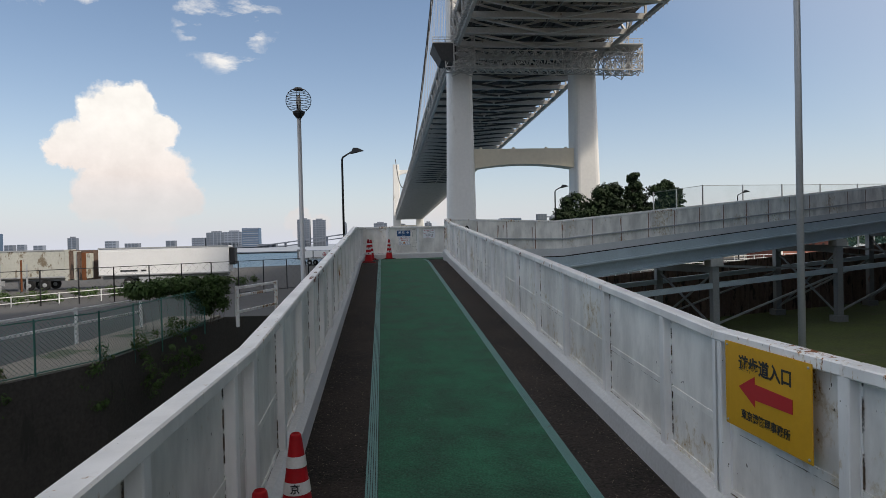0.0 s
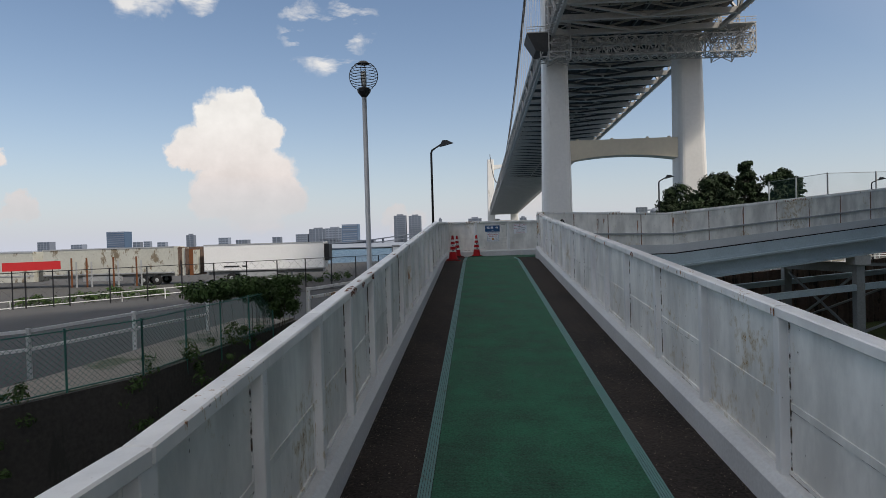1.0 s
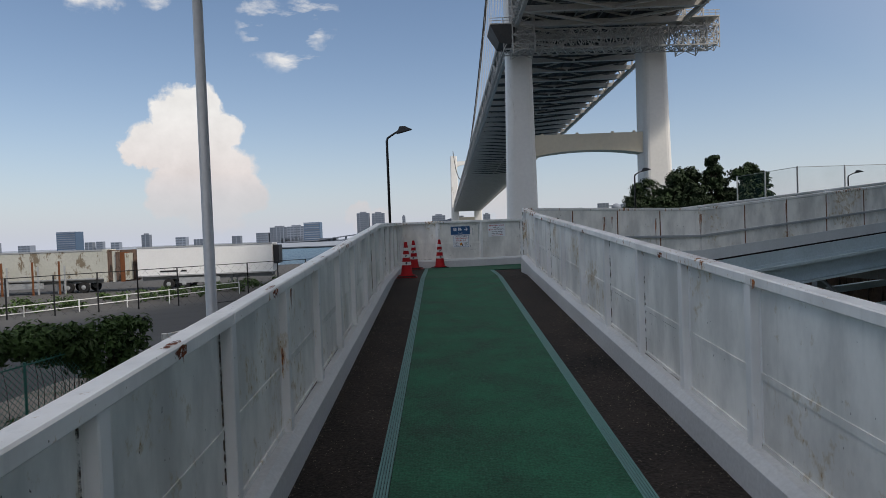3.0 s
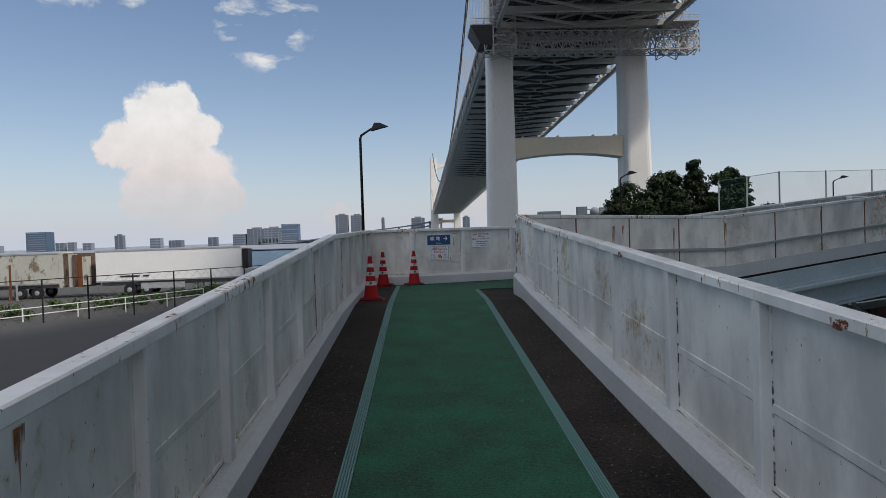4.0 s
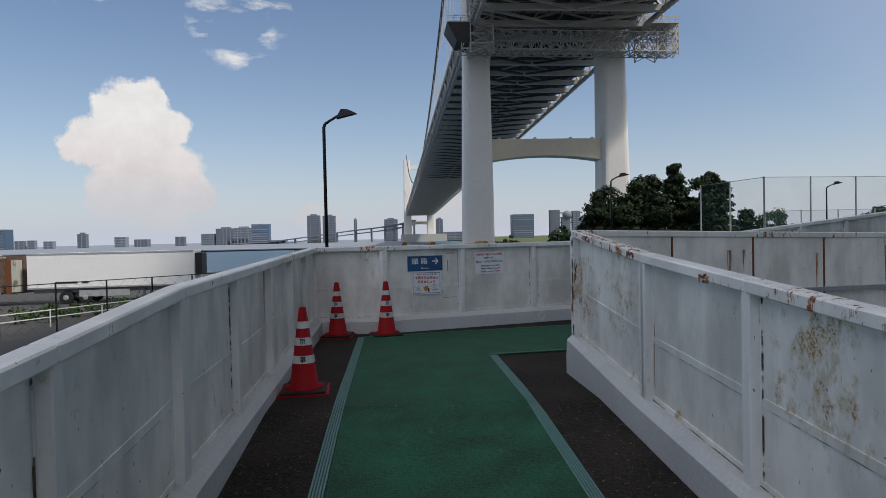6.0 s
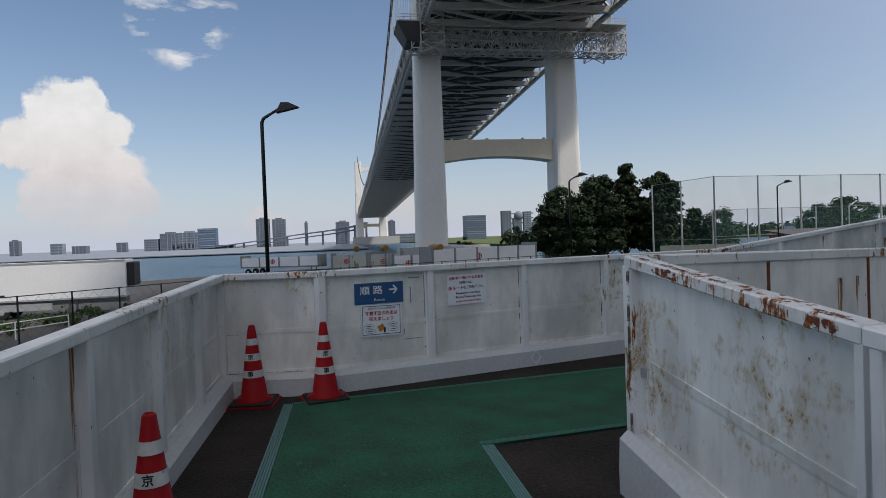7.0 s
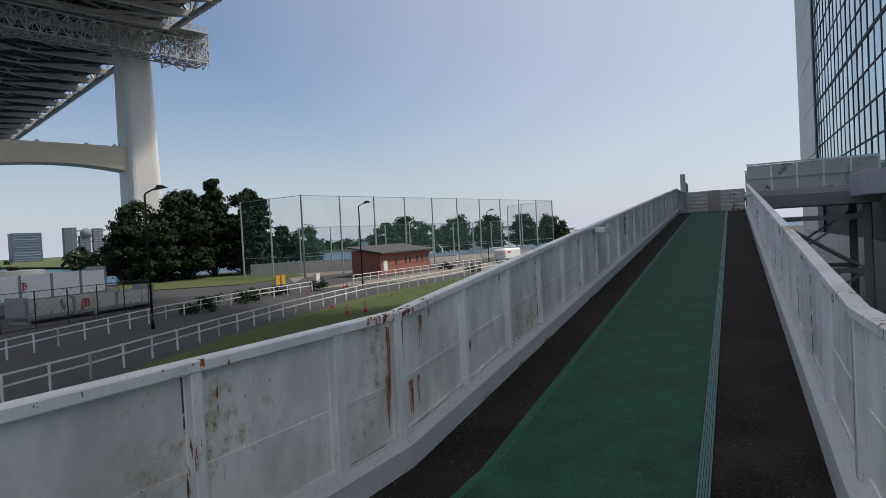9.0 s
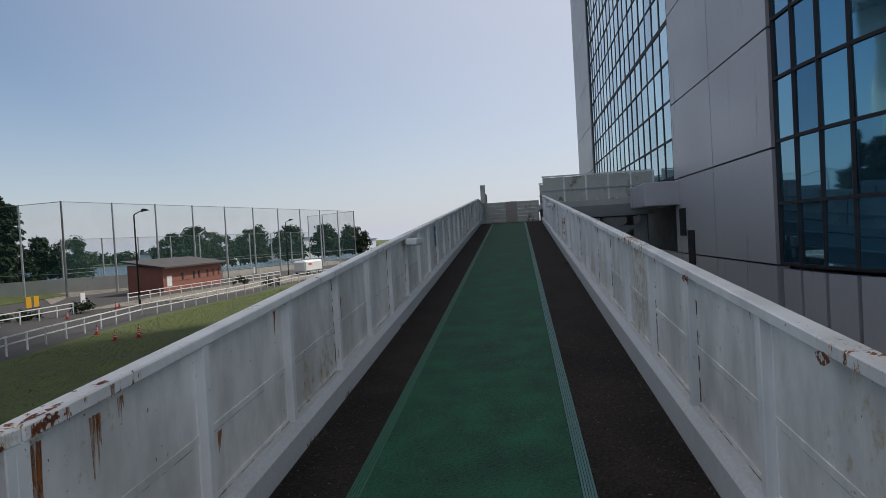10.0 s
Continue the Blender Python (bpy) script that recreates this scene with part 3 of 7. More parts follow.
# ---- ramp floors ----
def ramp_floor():
    X0, X1 = XL - 0.1, XR + 0.1
    slab("ramp_floor_foot", [(X0, -27), (X1, -27), (X1, Y_FOOT), (X0, Y_FOOT)], Z_FOOT, M_ASPHALT, 0.28, "dark footway asphalt at the foot of the ramp", "floor")
    slab("ramp_floor", [(X0, Y_FOOT), (X1, Y_FOOT), (X1, Y_LAND), (X0, Y_LAND)], 0, M_ASPHALT, 0.28, "dark footway asphalt of the rising ramp", "floor", top=[Z_FOOT, Z_FOOT, 0, 0])
    a, b = R2(0, -W2 - 0.1), R2(0, 0.1)
    slab("landing_floor", [(X0, Y_LAND), (X1, Y_LAND), (X1, CORNER_R.y), (a.x, a.y), (b.x, b.y), (-0.84, -0.12), (X0, CORNER_L.y + 0.05)], 0, M_ASPHALT, 0.28, "dark footway asphalt of the turning landing", "floor")
    q = [R2(u, v) for u, v in ((0, 0.1), (0, -W2 - 0.1), (26, -W2 - 0.1), (26, 0.1))]
    slab("upper_ramp_floor", [(p.x, p.y) for p in q][::-1], 0, M_ASPHALT, 0.28, "dark footway asphalt of the upper ramp", "floor", top=[S2 * 26, S2 * 26, 0, 0])
    q = [R2(u, v) for u, v in ((26, 0.1), (26, -W2 - 0.1), (31, -W2 - 0.1), (31, 0.1))]
    slab("upper_landing_floor", [(p.x, p.y) for p in q][::-1], S2 * 26, M_ASPHALT, 0.28, "dark footway asphalt of the upper landing", "floor")


ramp_floor()


def strip(name, f, a0, a1, b0, b1, parent=None, mat=None, t=0.012, cuts=24):
    bm = bmesh.new()
    n = cuts
    rows = []
    for i in range(n + 1):
        a = a0 + (a1 - a0) * i / n
        rows.append([bm.verts.new(f(a, b, c)) for b, c in ((b0, 0.002), (b0, t), (b1, t), (b1, 0.002))])
    for p, q in zip(rows, rows[1:]):
        for k in range(3):
            bm.faces.new((p[k], p[k + 1], q[k + 1], q[k]))
    bm.faces.new(rows[0][::-1])
    bm.faces.new(rows[-1])
    return part(name, bm, mat or M_MAT, parent)


def floor1(y):
    return S1 * (min(max(y, Y_FOOT), Y_LAND) - Y_LAND)


def mats():
    mat_1 = tagged(new("walkway_mat"), "long green ribbed rubber mat on the lower ramp", "mat")
    mat_2 = tagged(new("walkway_mat"), "green ribbed rubber mat running up the upper ramp", "mat")
    f1 = lambda a, b, c: Vector((b, a, floor1(a) + c))
    f2 = lambda a, b, c: R2(a, b, S2 * max(a, 0) + c)
    e = 0.085
    ML, MR = -1.31, 0.22
    strip("mat_body", f1, -26.5, Y_FOOT, ML + e, MR - e, mat_1)
    strip("mat_body", f1, Y_FOOT, Y_LAND, ML + e, MR - e, mat_1)
    for x0 in (ML, MR - e):
        for k in range(5):
            d = e / 5
            strip("edge_rib", f1, -26.5, Y_FOOT, x0 + k * d, x0 + (k + 0.72) * d, mat_1, M_EDGE, 0.014)
            strip("edge_rib", f1, Y_FOOT, -0.62 if x0 == ML else -2.1, x0 + k * d, x0 + (k + 0.72) * d, mat_1, M_EDGE, 0.014)
    # landing: one sheet with the turn cut to shape
    bm = bmesh.new()
    n2 = [R2(0, -0.6), R2(0, -2.1)]
    pts = [(ML + e, Y_LAND), (MR - e, Y_LAND), (MR - e, -2.1), (1.25, -1.97), (n2[1].x, n2[1].y), (n2[0].x, n2[0].y), (2.75, 0.08), (2.07, -0.13), (ML + e, -0.6), (ML + e, -2.0)]
    up = [bm.verts.new((x, y, 0.013)) for x, y in pts]
    dn = [bm.verts.new((x, y, 0.002)) for x, y in pts]
    bm.faces.new(up)
    for i in range(len(pts)):
        j = (i + 1) % len(pts)
        bm.faces.new((up[i], dn[i], dn[j], up[j]))
    part("landing_sheet", bm, M_MAT, mat_1)
    # bound edges round the turn
    for p, q, w in (((ML + e, -0.6), (2.07, -0.13), -1), ((2.07, -0.13), (2.75, 0.08), -1), ((2.75, 0.08), (n2[0].x, n2[0].y), -1), ((MR - e, -2.1), (1.25, -1.97), 1), ((1.25, -1.97), (n2[1].x, n2[1].y), 1)):
        p, q = Vector(p), Vector(q)
        t = (q - p).normalized()
        s = Vector((-t.y, t.x)) * w
        for k in range(4):
            strip("edge_rib", lambda a, b, c: Vector((p.x + t.x * a + s.x * b, p.y + t.y * a + s.y * b, c + 0.001)), 0, (q - p).length, k * 0.017, k * 0.017 + 0.012, mat_1, M_EDGE_GREEN, 0.016)
    strip("mat_body", f2, 0, 25.4, -2.1 + e, -0.6 - e, mat_2)
    for v0 in (-2.1, -0.6 - e):
        for k in range(5):
            d = e / 5
            strip("edge_rib", f2, 0, 25.4, v0 + k * d, v0 + (k + 0.72) * d, mat_2, M_EDGE if v0 < -1 else M_EDGE_GREEN, 0.014)


mats()


# ---- parapet walls ----
def parapet(parent, p0, p1, z0, z1, n, inner, outer=True, h=H_WALL, first_post=True, wide=0.066, rail=None):
    """A panelled steel parapet from p0 to p1, floor heights z0 to z1, n bays or the places of the posts; inner: +1 if the walkway is to its left."""
    p0, p1 = Vector((p0[0], p0[1])), Vector((p1[0], p1[1]))
    d = p1 - p0
    length = d.length
    d.normalize()
    nn = Vector((-d.y, d.x)) * inner
    sl = (z1 - z0) / length

    def f(a, b, c, base=True):
        return Vector((p0.x + d.x * a + nn.x * b, p0.y + d.y * a + nn.y * b, z0 + sl * a + c))

    def lf(a, b, c):
        return Vector((a, b * inner, c + sl * a))

    ang = math.atan2(d.y, d.x)

    def at(a):
        q = f(a, 0, 0)
        return Matrix.Translation(q) @ Matrix.Rotation(ang, 4, "Z")

    cuts = [length * k / n for k in range(n + 1)] if isinstance(n, int) else [abs(y - n[0]) * length / abs(n[-1] - n[0]) for y in n]
    # kerb, sloped on top
    bm = bmesh.new()
    v = [[bm.verts.new(f(a, b, c)) for b, c in ((-0.08, -0.3), (0.100, -0.3), (0.100, 0.0), (0.092, 0.16), (0.042, 0.205), (-0.08, 0.205))] for a in (0, length)]
    for k in range(6):
        bm.faces.new((v[0][k], v[0][(k + 1) % 6], v[1][(k + 1) % 6], v[1][k]))
    bm.faces.new(v[0][::-1])
    bm.faces.new(v[1])
    part("kerb", bm, M_KERB, parent)
    bm = bmesh.new()
    hexa(bm, lf, -wide / 2, wide / 2, -0.03, 0.034, 0.2, h - 0.055)
    hexa(bm, lf, -wide / 2 - 0.012, -wide / 2 + 0.01, -0.03, -0.016, 0.2, h - 0.065)
    bevelled(bm, 0.005)
    post = mesh_of("post", bm, M_POST)
    bm = bmesh.new()
    hexa(bm, lf, wide / 2 + 0.001, wide / 2 + 0.006, -0.03, -0.0155, 0.21, h - 0.07)
    hexa(bm, lf, -wide / 2 - 0.018, -wide / 2 - 0.012, -0.03, -0.0155, 0.21, h - 0.07)
    seam = mesh_of("seam", bm, M_SEAM)
    odd = random.Random(int(length * 100))
    if outer:
        bm = bmesh.new()
        hexa(bm, lf, -0.009, 0.009, -0.055, -0.045, 0.1, h - 0.06)
        joint = mesh_of("outer_joint", bm, M_RUSTY)
        bm = bmesh.new()
        hexa(bm, f, 0, length, -0.095, -0.045, 0.5, 0.55)
        part("outer_rail", bm, M_GALV, parent)
    made = {}
    for i, (a0, a1) in enumerate(zip(cuts, cuts[1:])):
        bay = round(a1 - a0, 3)
        if bay not in made:
            bm = bmesh.new()
            hexa(bm, lf, 0.004, bay - 0.004, -0.045, -0.022, 0.2, h - 0.06)
            me = mesh_of("panel", bm, M_PANEL)
            bm = bmesh.new()
            hexa(bm, lf, wide / 2, bay - wide / 2, -0.022, -0.0165, 0.577, 0.618)
            hexa(bm, lf, wide / 2, bay - wide / 2, -0.022, -0.012, 0.2, 0.235)
            rib = mesh_of("panel_rib", bm, M_PANEL)
            bm = bmesh.new()
            hexa(bm, lf, wide / 2, bay - wide / 2, -0.03, -0.0195, 0.572, 0.577)
            hexa(bm, lf, wide / 2, bay - wide / 2, -0.03, -0.0110, 0.206, 0.212)
            made[bay] = (me, rib, mesh_of("seam", bm, M_SEAM))
        me, rib, line = made[bay]
        piece("panel", me, parent, at(a0))
        piece("panel_rib", rib, parent, at(a0))
        if odd.random() < 0.6:
            piece("seam", seam, parent, at(a0))
        if odd.random() < 0.6:
            piece("seam", line, parent, at(a0))
        if i or first_post:
            piece("post", post, parent, at(a0))
        if outer and i:
            piece("outer_joint", joint, parent, at(a0))
    piece("post", post, parent, at(length - wide / 2))
    # top rail in lengths of two bays, with a fine gap between them
    i = 0
    while i < len(cuts) - 1:
        k = min(i + 2, len(cuts) - 1)
        bm = bmesh.new()
        hexa(bm, lf, 0.002, cuts[k] - cuts[i] - 0.002, -0.062, 0.040, h - 0.062, h)
        bevelled(bm, 0.008)
        piece("top_rail", mesh_of("top_rail", bm, rail or M_RAIL), parent, at(cuts[i]))
        i = k
    return f


wall_left = tagged(new("wall_left"), "white painted steel parapet with rust-stained panels", "wall", kind="structure")
parapet(wall_left, (XL, -26.2), (XL, Y_FOOT), Z_FOOT, Z_FOOT, (-26.2, -24.6, -23.4, -22.3, -21.25, -20.2, -19.1, Y_FOOT), -1)
parapet(wall_left, (XL, Y_FOOT), (XL, -5.35), Z_FOOT, floor1(-5.35), (Y_FOOT, -17.7, -16.7, -15.8, -14.8, -13.7, -12.6, -11.6, -10.6, -9.6, -8.6, -7.5, -6.5, -5.35), -1)
parapet(wall_left, (XL, -5.35), CORNER_L, floor1(-5.35), 0, (-5.35, -4.3, -3.2, -2.15, -1.1, CORNER_L.y), -1)
wall_right = tagged(new("wall_right"), "white painted steel parapet with rusty top rail", "wall", kind="structure")
parapet(wall_right, (XR, -26.2), (XR, Y_FOOT), Z_FOOT, Z_FOOT, (-26.2, -25.0, -23.9, -22.8, -21.75, -20.7, -19.66, Y_FOOT), 1)
parapet(wall_right, (XR, Y_FOOT), (XR, -4.55), Z_FOOT, floor1(-4.55) + 0.02, (Y_FOOT, -17.95, -16.8, -15.6, -14.4, -13.2, -12.1, -11.15, -10.2, -9.15, -8.05, -6.9, -5.75, -4.55), 1)
parapet(wall_right, (XR, -4.55), (XR, CORNER_R.y + 0.02), floor1(-4.55) + 0.02, 0.14, 1, 1, rail=M_RAIL_WORN)
wall_end = tagged(new("wall_end"), "white painted steel end parapet of the landing with signs", "wall", kind="structure")
E1, E2 = Vector((-0.96, -0.245)), Vector((3.30, 0.91))
parapet(wall_end, CORNER_L, E1, 0, 0, 1, -1)
parapet(wall_end, E1, E2, 0, 0, 4, -1)
parapet(wall_end, E2, (JX, JY), 0, 0, 1, -1)
wall_upper_left = tagged(new("wall_upper_left"), "white painted steel parapet of the upper ramp with rust streaks", "wall", kind="structure")
parapet(wall_upper_left, R2(0, 0), R2(26, 0), 0, S2 * 26, 21, -1)
parapet(wall_upper_left, R2(26, 0), R2(31, 0), S2 * 26, S2 * 26, 4, -1)
wall_upper_right = tagged(new("wall_upper_right"), "white painted steel parapet of the upper ramp, weathered outside", "wall", kind="structure")
parapet(wall_upper_right, CORNER_R, R2(0, -W2), 0.14, 0.04, 4, 1, rail=M_RAIL_WORN)
parapet(wall_upper_right, R2(0, -W2), R2(25.2, -W2), 0.04, S2 * 25.2, 20, 1)


# ---- steelwork under the ramps ----
def under_ramps():
    g = tagged(new("upper_ramp_girder"), "blue-grey steel girders under the upper ramp", "girder", kind="structure")
    for v in (-W2 - 0.05, 0.02):
        f = lambda a, b, c: R2(a, v + b, S2 * max(a, 0) + c)
        for a0, a1 in ((-4.3, 0), (0, 26), (26, 31)):
            ff = (lambda a, b, c: R2(a, v + b, S2 * 26 + c)) if a0 == 26 else f
            bm = bmesh.new()
            hexa(bm, ff, a0, a1, -0.02, 0.02, -0.85, -0.29)
            part("web", bm, M_GIRDER, g)
            bm = bmesh.new()
            hexa(bm, ff, a0, a1, -0.17, 0.17, -0.36, -0.30)
            part("top_flange", bm, M_GIRDER, g)
            bm = bmesh.new()
            hexa(bm, ff, a0, a1, -0.15, 0.15, -0.9, -0.85)
            part("bottom_flange", bm, M_GIRDER, g)
            sg = -1 if v < -1 else 1
            for b0, b1, c0, c1 in ((0.10, 0.15, -0.34, -0.03), (0.13, 0.30, -0.42, -0.36), (0.03, 0.07, -0.66, -0.40)):
                bm = bmesh.new()
                hexa(bm, ff, a0, a1, sg * b0, sg * b1, c0, c1)
                part("fascia", bm, M_GIRDER, g)
    for k in range(18):
        u = 0.5 + k * 1.5
        bm = bmesh.new()
        hexa(bm, lambda a, b, c: R2(a, b, S2 * u + c), u - 0.06, u + 0.06, -W2, 0, -0.7, -0.45)
        part("cross_beam", bm, M_STEEL, g)
    for x in (XL - 0.02, XR + 0.02):
        bm = bmesh.new()
        v = [bm.verts.new((xx, y, floor1(y) + c)) for y in (-27, Y_FOOT, Y_LAND, CORNER_L.y) for xx, c in ((x - 0.03, -0.75), (x + 0.03, -0.75), (x + 0.03, -0.29), (x - 0.03, -0.29))]
        for r in range(3):
            for k in range(4):
                bm.faces.new((v[r * 4 + k], v[r * 4 + (k + 1) % 4], v[r * 4 + 4 + (k + 1) % 4], v[r * 4 + 4 + k]))
        part("lower_girder", bm, M_GIRDER, g)
    for n, u in enumerate((0.6, 7.0, 14.4, 21.5, 28.5)):
        t = tagged(new("ramp_trestle"), "rust-streaked steel trestle carrying the upper ramp", "trestle", "trestles under the ramp", kind="structure")
        top = S2 * min(u, 26) - 0.9
        for v in (-W2 - 0.05, 0.02):
            bm = bmesh.new()
            bar(bm, R2(u, v, GROUND - 0.1), R2(u, v, top), 0.26, 0.26)
            bar(bm, R2(u, v, GROUND - 0.1), R2(u, v, GROUND + 0.25), 0.5, 0.5)
            part("column", bm, M_STEEL, t)
            bm = bmesh.new()
            bar(bm, R2(u, v, top - 0.3), R2(u, v, top), 0.5, 0.5)
            part("bearing_block", bm, M_CONC, t)
        bm = bmesh.new()
        bar(bm, R2(u, -W2, top - 0.4), R2(u, 0, top - 0.4), 0.2, 0.3)
        part("cap_beam", bm, M_STEEL, t)
        bm = bmesh.new()
        bar(bm, R2(u, -W2, GROUND + 0.3), R2(u, 0, top - 0.6), 0.07, 0.07)
        part("brace", bm, M_STEEL, t)
        bm = bmesh.new()
        bar(bm, R2(u, -W2, top - 0.6), R2(u, 0, GROUND + 0.3), 0.07, 0.07)
        part("brace", bm, M_STEEL, t)
    tie = tagged(new("trestle_ties"), "blue-grey steel ties and braces between the trestles", "brace", kind="structure")
    us = (0.6, 7.0, 14.4, 21.5, 28.5)
    for a, b in zip(us, us[1:]):
        for v in (-W2 - 0.05, 0.02):
            bm = bmesh.new()
            bar(bm, R2(a, v, -1.65 + a * 0.04), R2(b, v, -1.65 + b * 0.04), 0.16, 0.2)
            part("tie", bm, M_GIRDER, tie)
            if a > 6:
                bm = bmesh.new()
                bar(bm, R2(a, v, GROUND + 0.4), R2(b, v, -1.8 + b * 0.04), 0.07)
                part("brace", bm, M_STEEL, tie)
                bm = bmesh.new()
                bar(bm, R2(a, v, S2 * a - 1.2), R2(b, v, -1.6 + b * 0.04), 0.07)
                part("brace", bm, M_STEEL, tie)
    # brown corrugated hoarding behind the trestles
    bm = bmesh.new()
    n = 220
    row = []
    for i in range(n + 1):
        u = 1.5 + 36 * i / n
        off = 0.9 + (0.08 if (i // 2) % 2 else 0.0)
        row.append((bm.verts.new(R2(u, off, GROUND - 0.1)), bm.verts.new(R2(u, off, -1.35 + 0.05 * u))))
    for p, q in zip(row, row[1:]):
        bm.faces.new((p[0], q[0], q[1], p[1]))
    ob = new("hoarding", mesh_of("hoarding", bm, M_SHEET))
    tagged(ob, "brown rusty corrugated steel hoarding under the ramp", "hoarding", kind="structure")
    bm = ob.modifiers.new("thick", "SOLIDIFY")
    bm.thickness = 0.03
    for x in (XL + 0.1, XR - 0.1):
        for y in (-22, -16, -10, -5):
            bm = bmesh.new()
            bar(bm, (x, y, PIT), (x, y, floor1(y) - 0.7), 0.25, 0.25)
            ob = new("ramp_column", mesh_of("ramp_column", bm, M_STEEL))
            tagged(ob, "grey steel column under the lower ramp", "column", "columns under the lower ramp", "structure")


under_ramps()


# ---- suspension bridge ----
def bridge():
    DL, DR = 18.5, 58.0
    ZB = lambda y: 49.0 - max(0.0, y - 140) * 0.0197
    deep = 8.5
    br = tagged(new("suspension_bridge"), "long white-grey double-deck suspension bridge on tall towers", "bridge", kind="structure")
    ys = [-30 + 10 * i for i in range(94)]

    def truss_panel(drop, flip, bold):
        """One bay of a side truss, 10 m long, sinking by drop."""
        bm = bmesh.new()
        w = 0.75 if bold else 1.0
        bar(bm, (0, 0, 0), (0, 10, -drop), w, 0.9)
        bar(bm, (0, 0, deep), (0, 10, deep - drop), w, 0.9)
        bar(bm, (0, 0, 0), (0, 0, deep), 0.45)
        if flip:
            bar(bm, (0, 0, 0), (0, 10, deep - drop), 0.5)
        else:
            bar(bm, (0, 0, deep), (0, 10, -drop), 0.5)
        return mesh_of("truss_bay", bm, M_TRUSS)

    bays = {(d, f_): truss_panel(d, f_, True) for d in (0.0, 0.197) for f_ in (False, True)}
    for x in (DL, DR):
        for i, a in enumerate(ys[:-1]):
            piece("truss_bay", bays[(0.0 if a < 140 else 0.197, bool(i % 2))], br, Matrix.Translation((x, a, ZB(a))))
    # outer walkway with railing and hanging brackets along each lower edge
    for x, s in ((DL, -1), (DR, 1)):
        bm = bmesh.new()
        for a, b in zip(ys, ys[1:]):
            if a > 420:
                break
            bar(bm, (x + s * 0.9, a, ZB(a) + 0.3), (x + s * 0.9, b, ZB(b) + 0.3), 0.8, 0.1)
            bar(bm, (x + s * 1.3, a, ZB(a) + 1.5), (x + s * 1.3, b, ZB(b) + 1.5), 0.1)
            bar(bm, (x + s * 1.3, a, ZB(a) + 0.9), (x + s * 1.3, b, ZB(b) + 0.9), 0.08)
            for k in range(5):
                y = a + 2 * k
                bar(bm, (x + s * 1.3, y, ZB(y) - 0.2), (x + s * 1.3, y, ZB(y) + 1.5), 0.09)
                bar(bm, (x, y, ZB(y) - 0.5), (x + s * 1.3, y, ZB(y) + 0.2), 0.14)
        part("edge_walkway", bm, M_TRUSS, br)
    # lower deck: its underside shade is in the dark colour
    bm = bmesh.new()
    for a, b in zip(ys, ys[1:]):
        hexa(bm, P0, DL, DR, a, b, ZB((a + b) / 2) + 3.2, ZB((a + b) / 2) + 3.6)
    part("lower_deck", bm, M_SHADE_STEEL, br)
    bm = bmesh.new()
    for a, b in zip(ys, ys[1:]):
        hexa(bm, P0, DL - 0.5, DR + 0.5, a, b, ZB((a + b) / 2) + 8.6, ZB((a + b) / 2) + 9.4)
    part("upper_deck", bm, M_TRUSS, br)
    mid = (DL + DR) / 2
    bm = bmesh.new()
    bar(bm, (DL, 0, 0.2), (DR, 0, 0.2), 0.95, 1.3)
    bar(bm, (DL, 0, 2.9), (DR, 0, 2.9), 0.5, 0.7)
    for k in range(4):
        xa = DL + (DR - DL) * k / 4
        xb = DL + (DR - DL) * (k + 1) / 4
        za, zb = (0.4, 2.9) if k % 2 else (2.9, 0.4)
        bar(bm, (xa, 0, za), (xb, 0, zb), 0.4)
    fb_mesh = mesh_of("floor_beam", bm, M_TRUSS)
    for y in ys:
        piece("floor_beam", fb_mesh, br, Matrix.Translation((0, y, ZB(y))))
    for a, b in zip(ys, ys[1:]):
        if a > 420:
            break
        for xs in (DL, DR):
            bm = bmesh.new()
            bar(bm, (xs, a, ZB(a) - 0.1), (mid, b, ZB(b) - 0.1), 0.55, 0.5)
            # far braces take the shade-darkened steel, near ones the plain grey
            part("lateral_brace", bm, M_TRUSS if a < 145 else M_SHADE_STEEL, br)
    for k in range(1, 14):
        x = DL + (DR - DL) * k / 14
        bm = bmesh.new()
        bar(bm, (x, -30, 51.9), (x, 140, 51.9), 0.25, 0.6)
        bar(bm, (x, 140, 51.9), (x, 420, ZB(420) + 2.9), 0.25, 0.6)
        part("stringer", bm, M_SHADE_STEEL, br)
    # pipes, lamps and rails slung below the lower deck
    bm = bmesh.new()
    for k in range(20):
        y = 10 + 6.5 * k
        bar(bm, (DL + 3, y, 50.6), (DR - 3, y + 1.0, 50.6), 0.12)
        if k % 3 == 0:
            bar(bm, (DL + 3 + k % 9, y, 50.8), (DL + 9 + k % 9, y + 5, 50.8), 0.14)
    for x in (25.5, 32, 38, 45, 51):
        bar(bm, (x, 10, 50.5), (x, 140, 50.5), 0.22)
    part("slung_pipe", bm, M_STEEL, br)

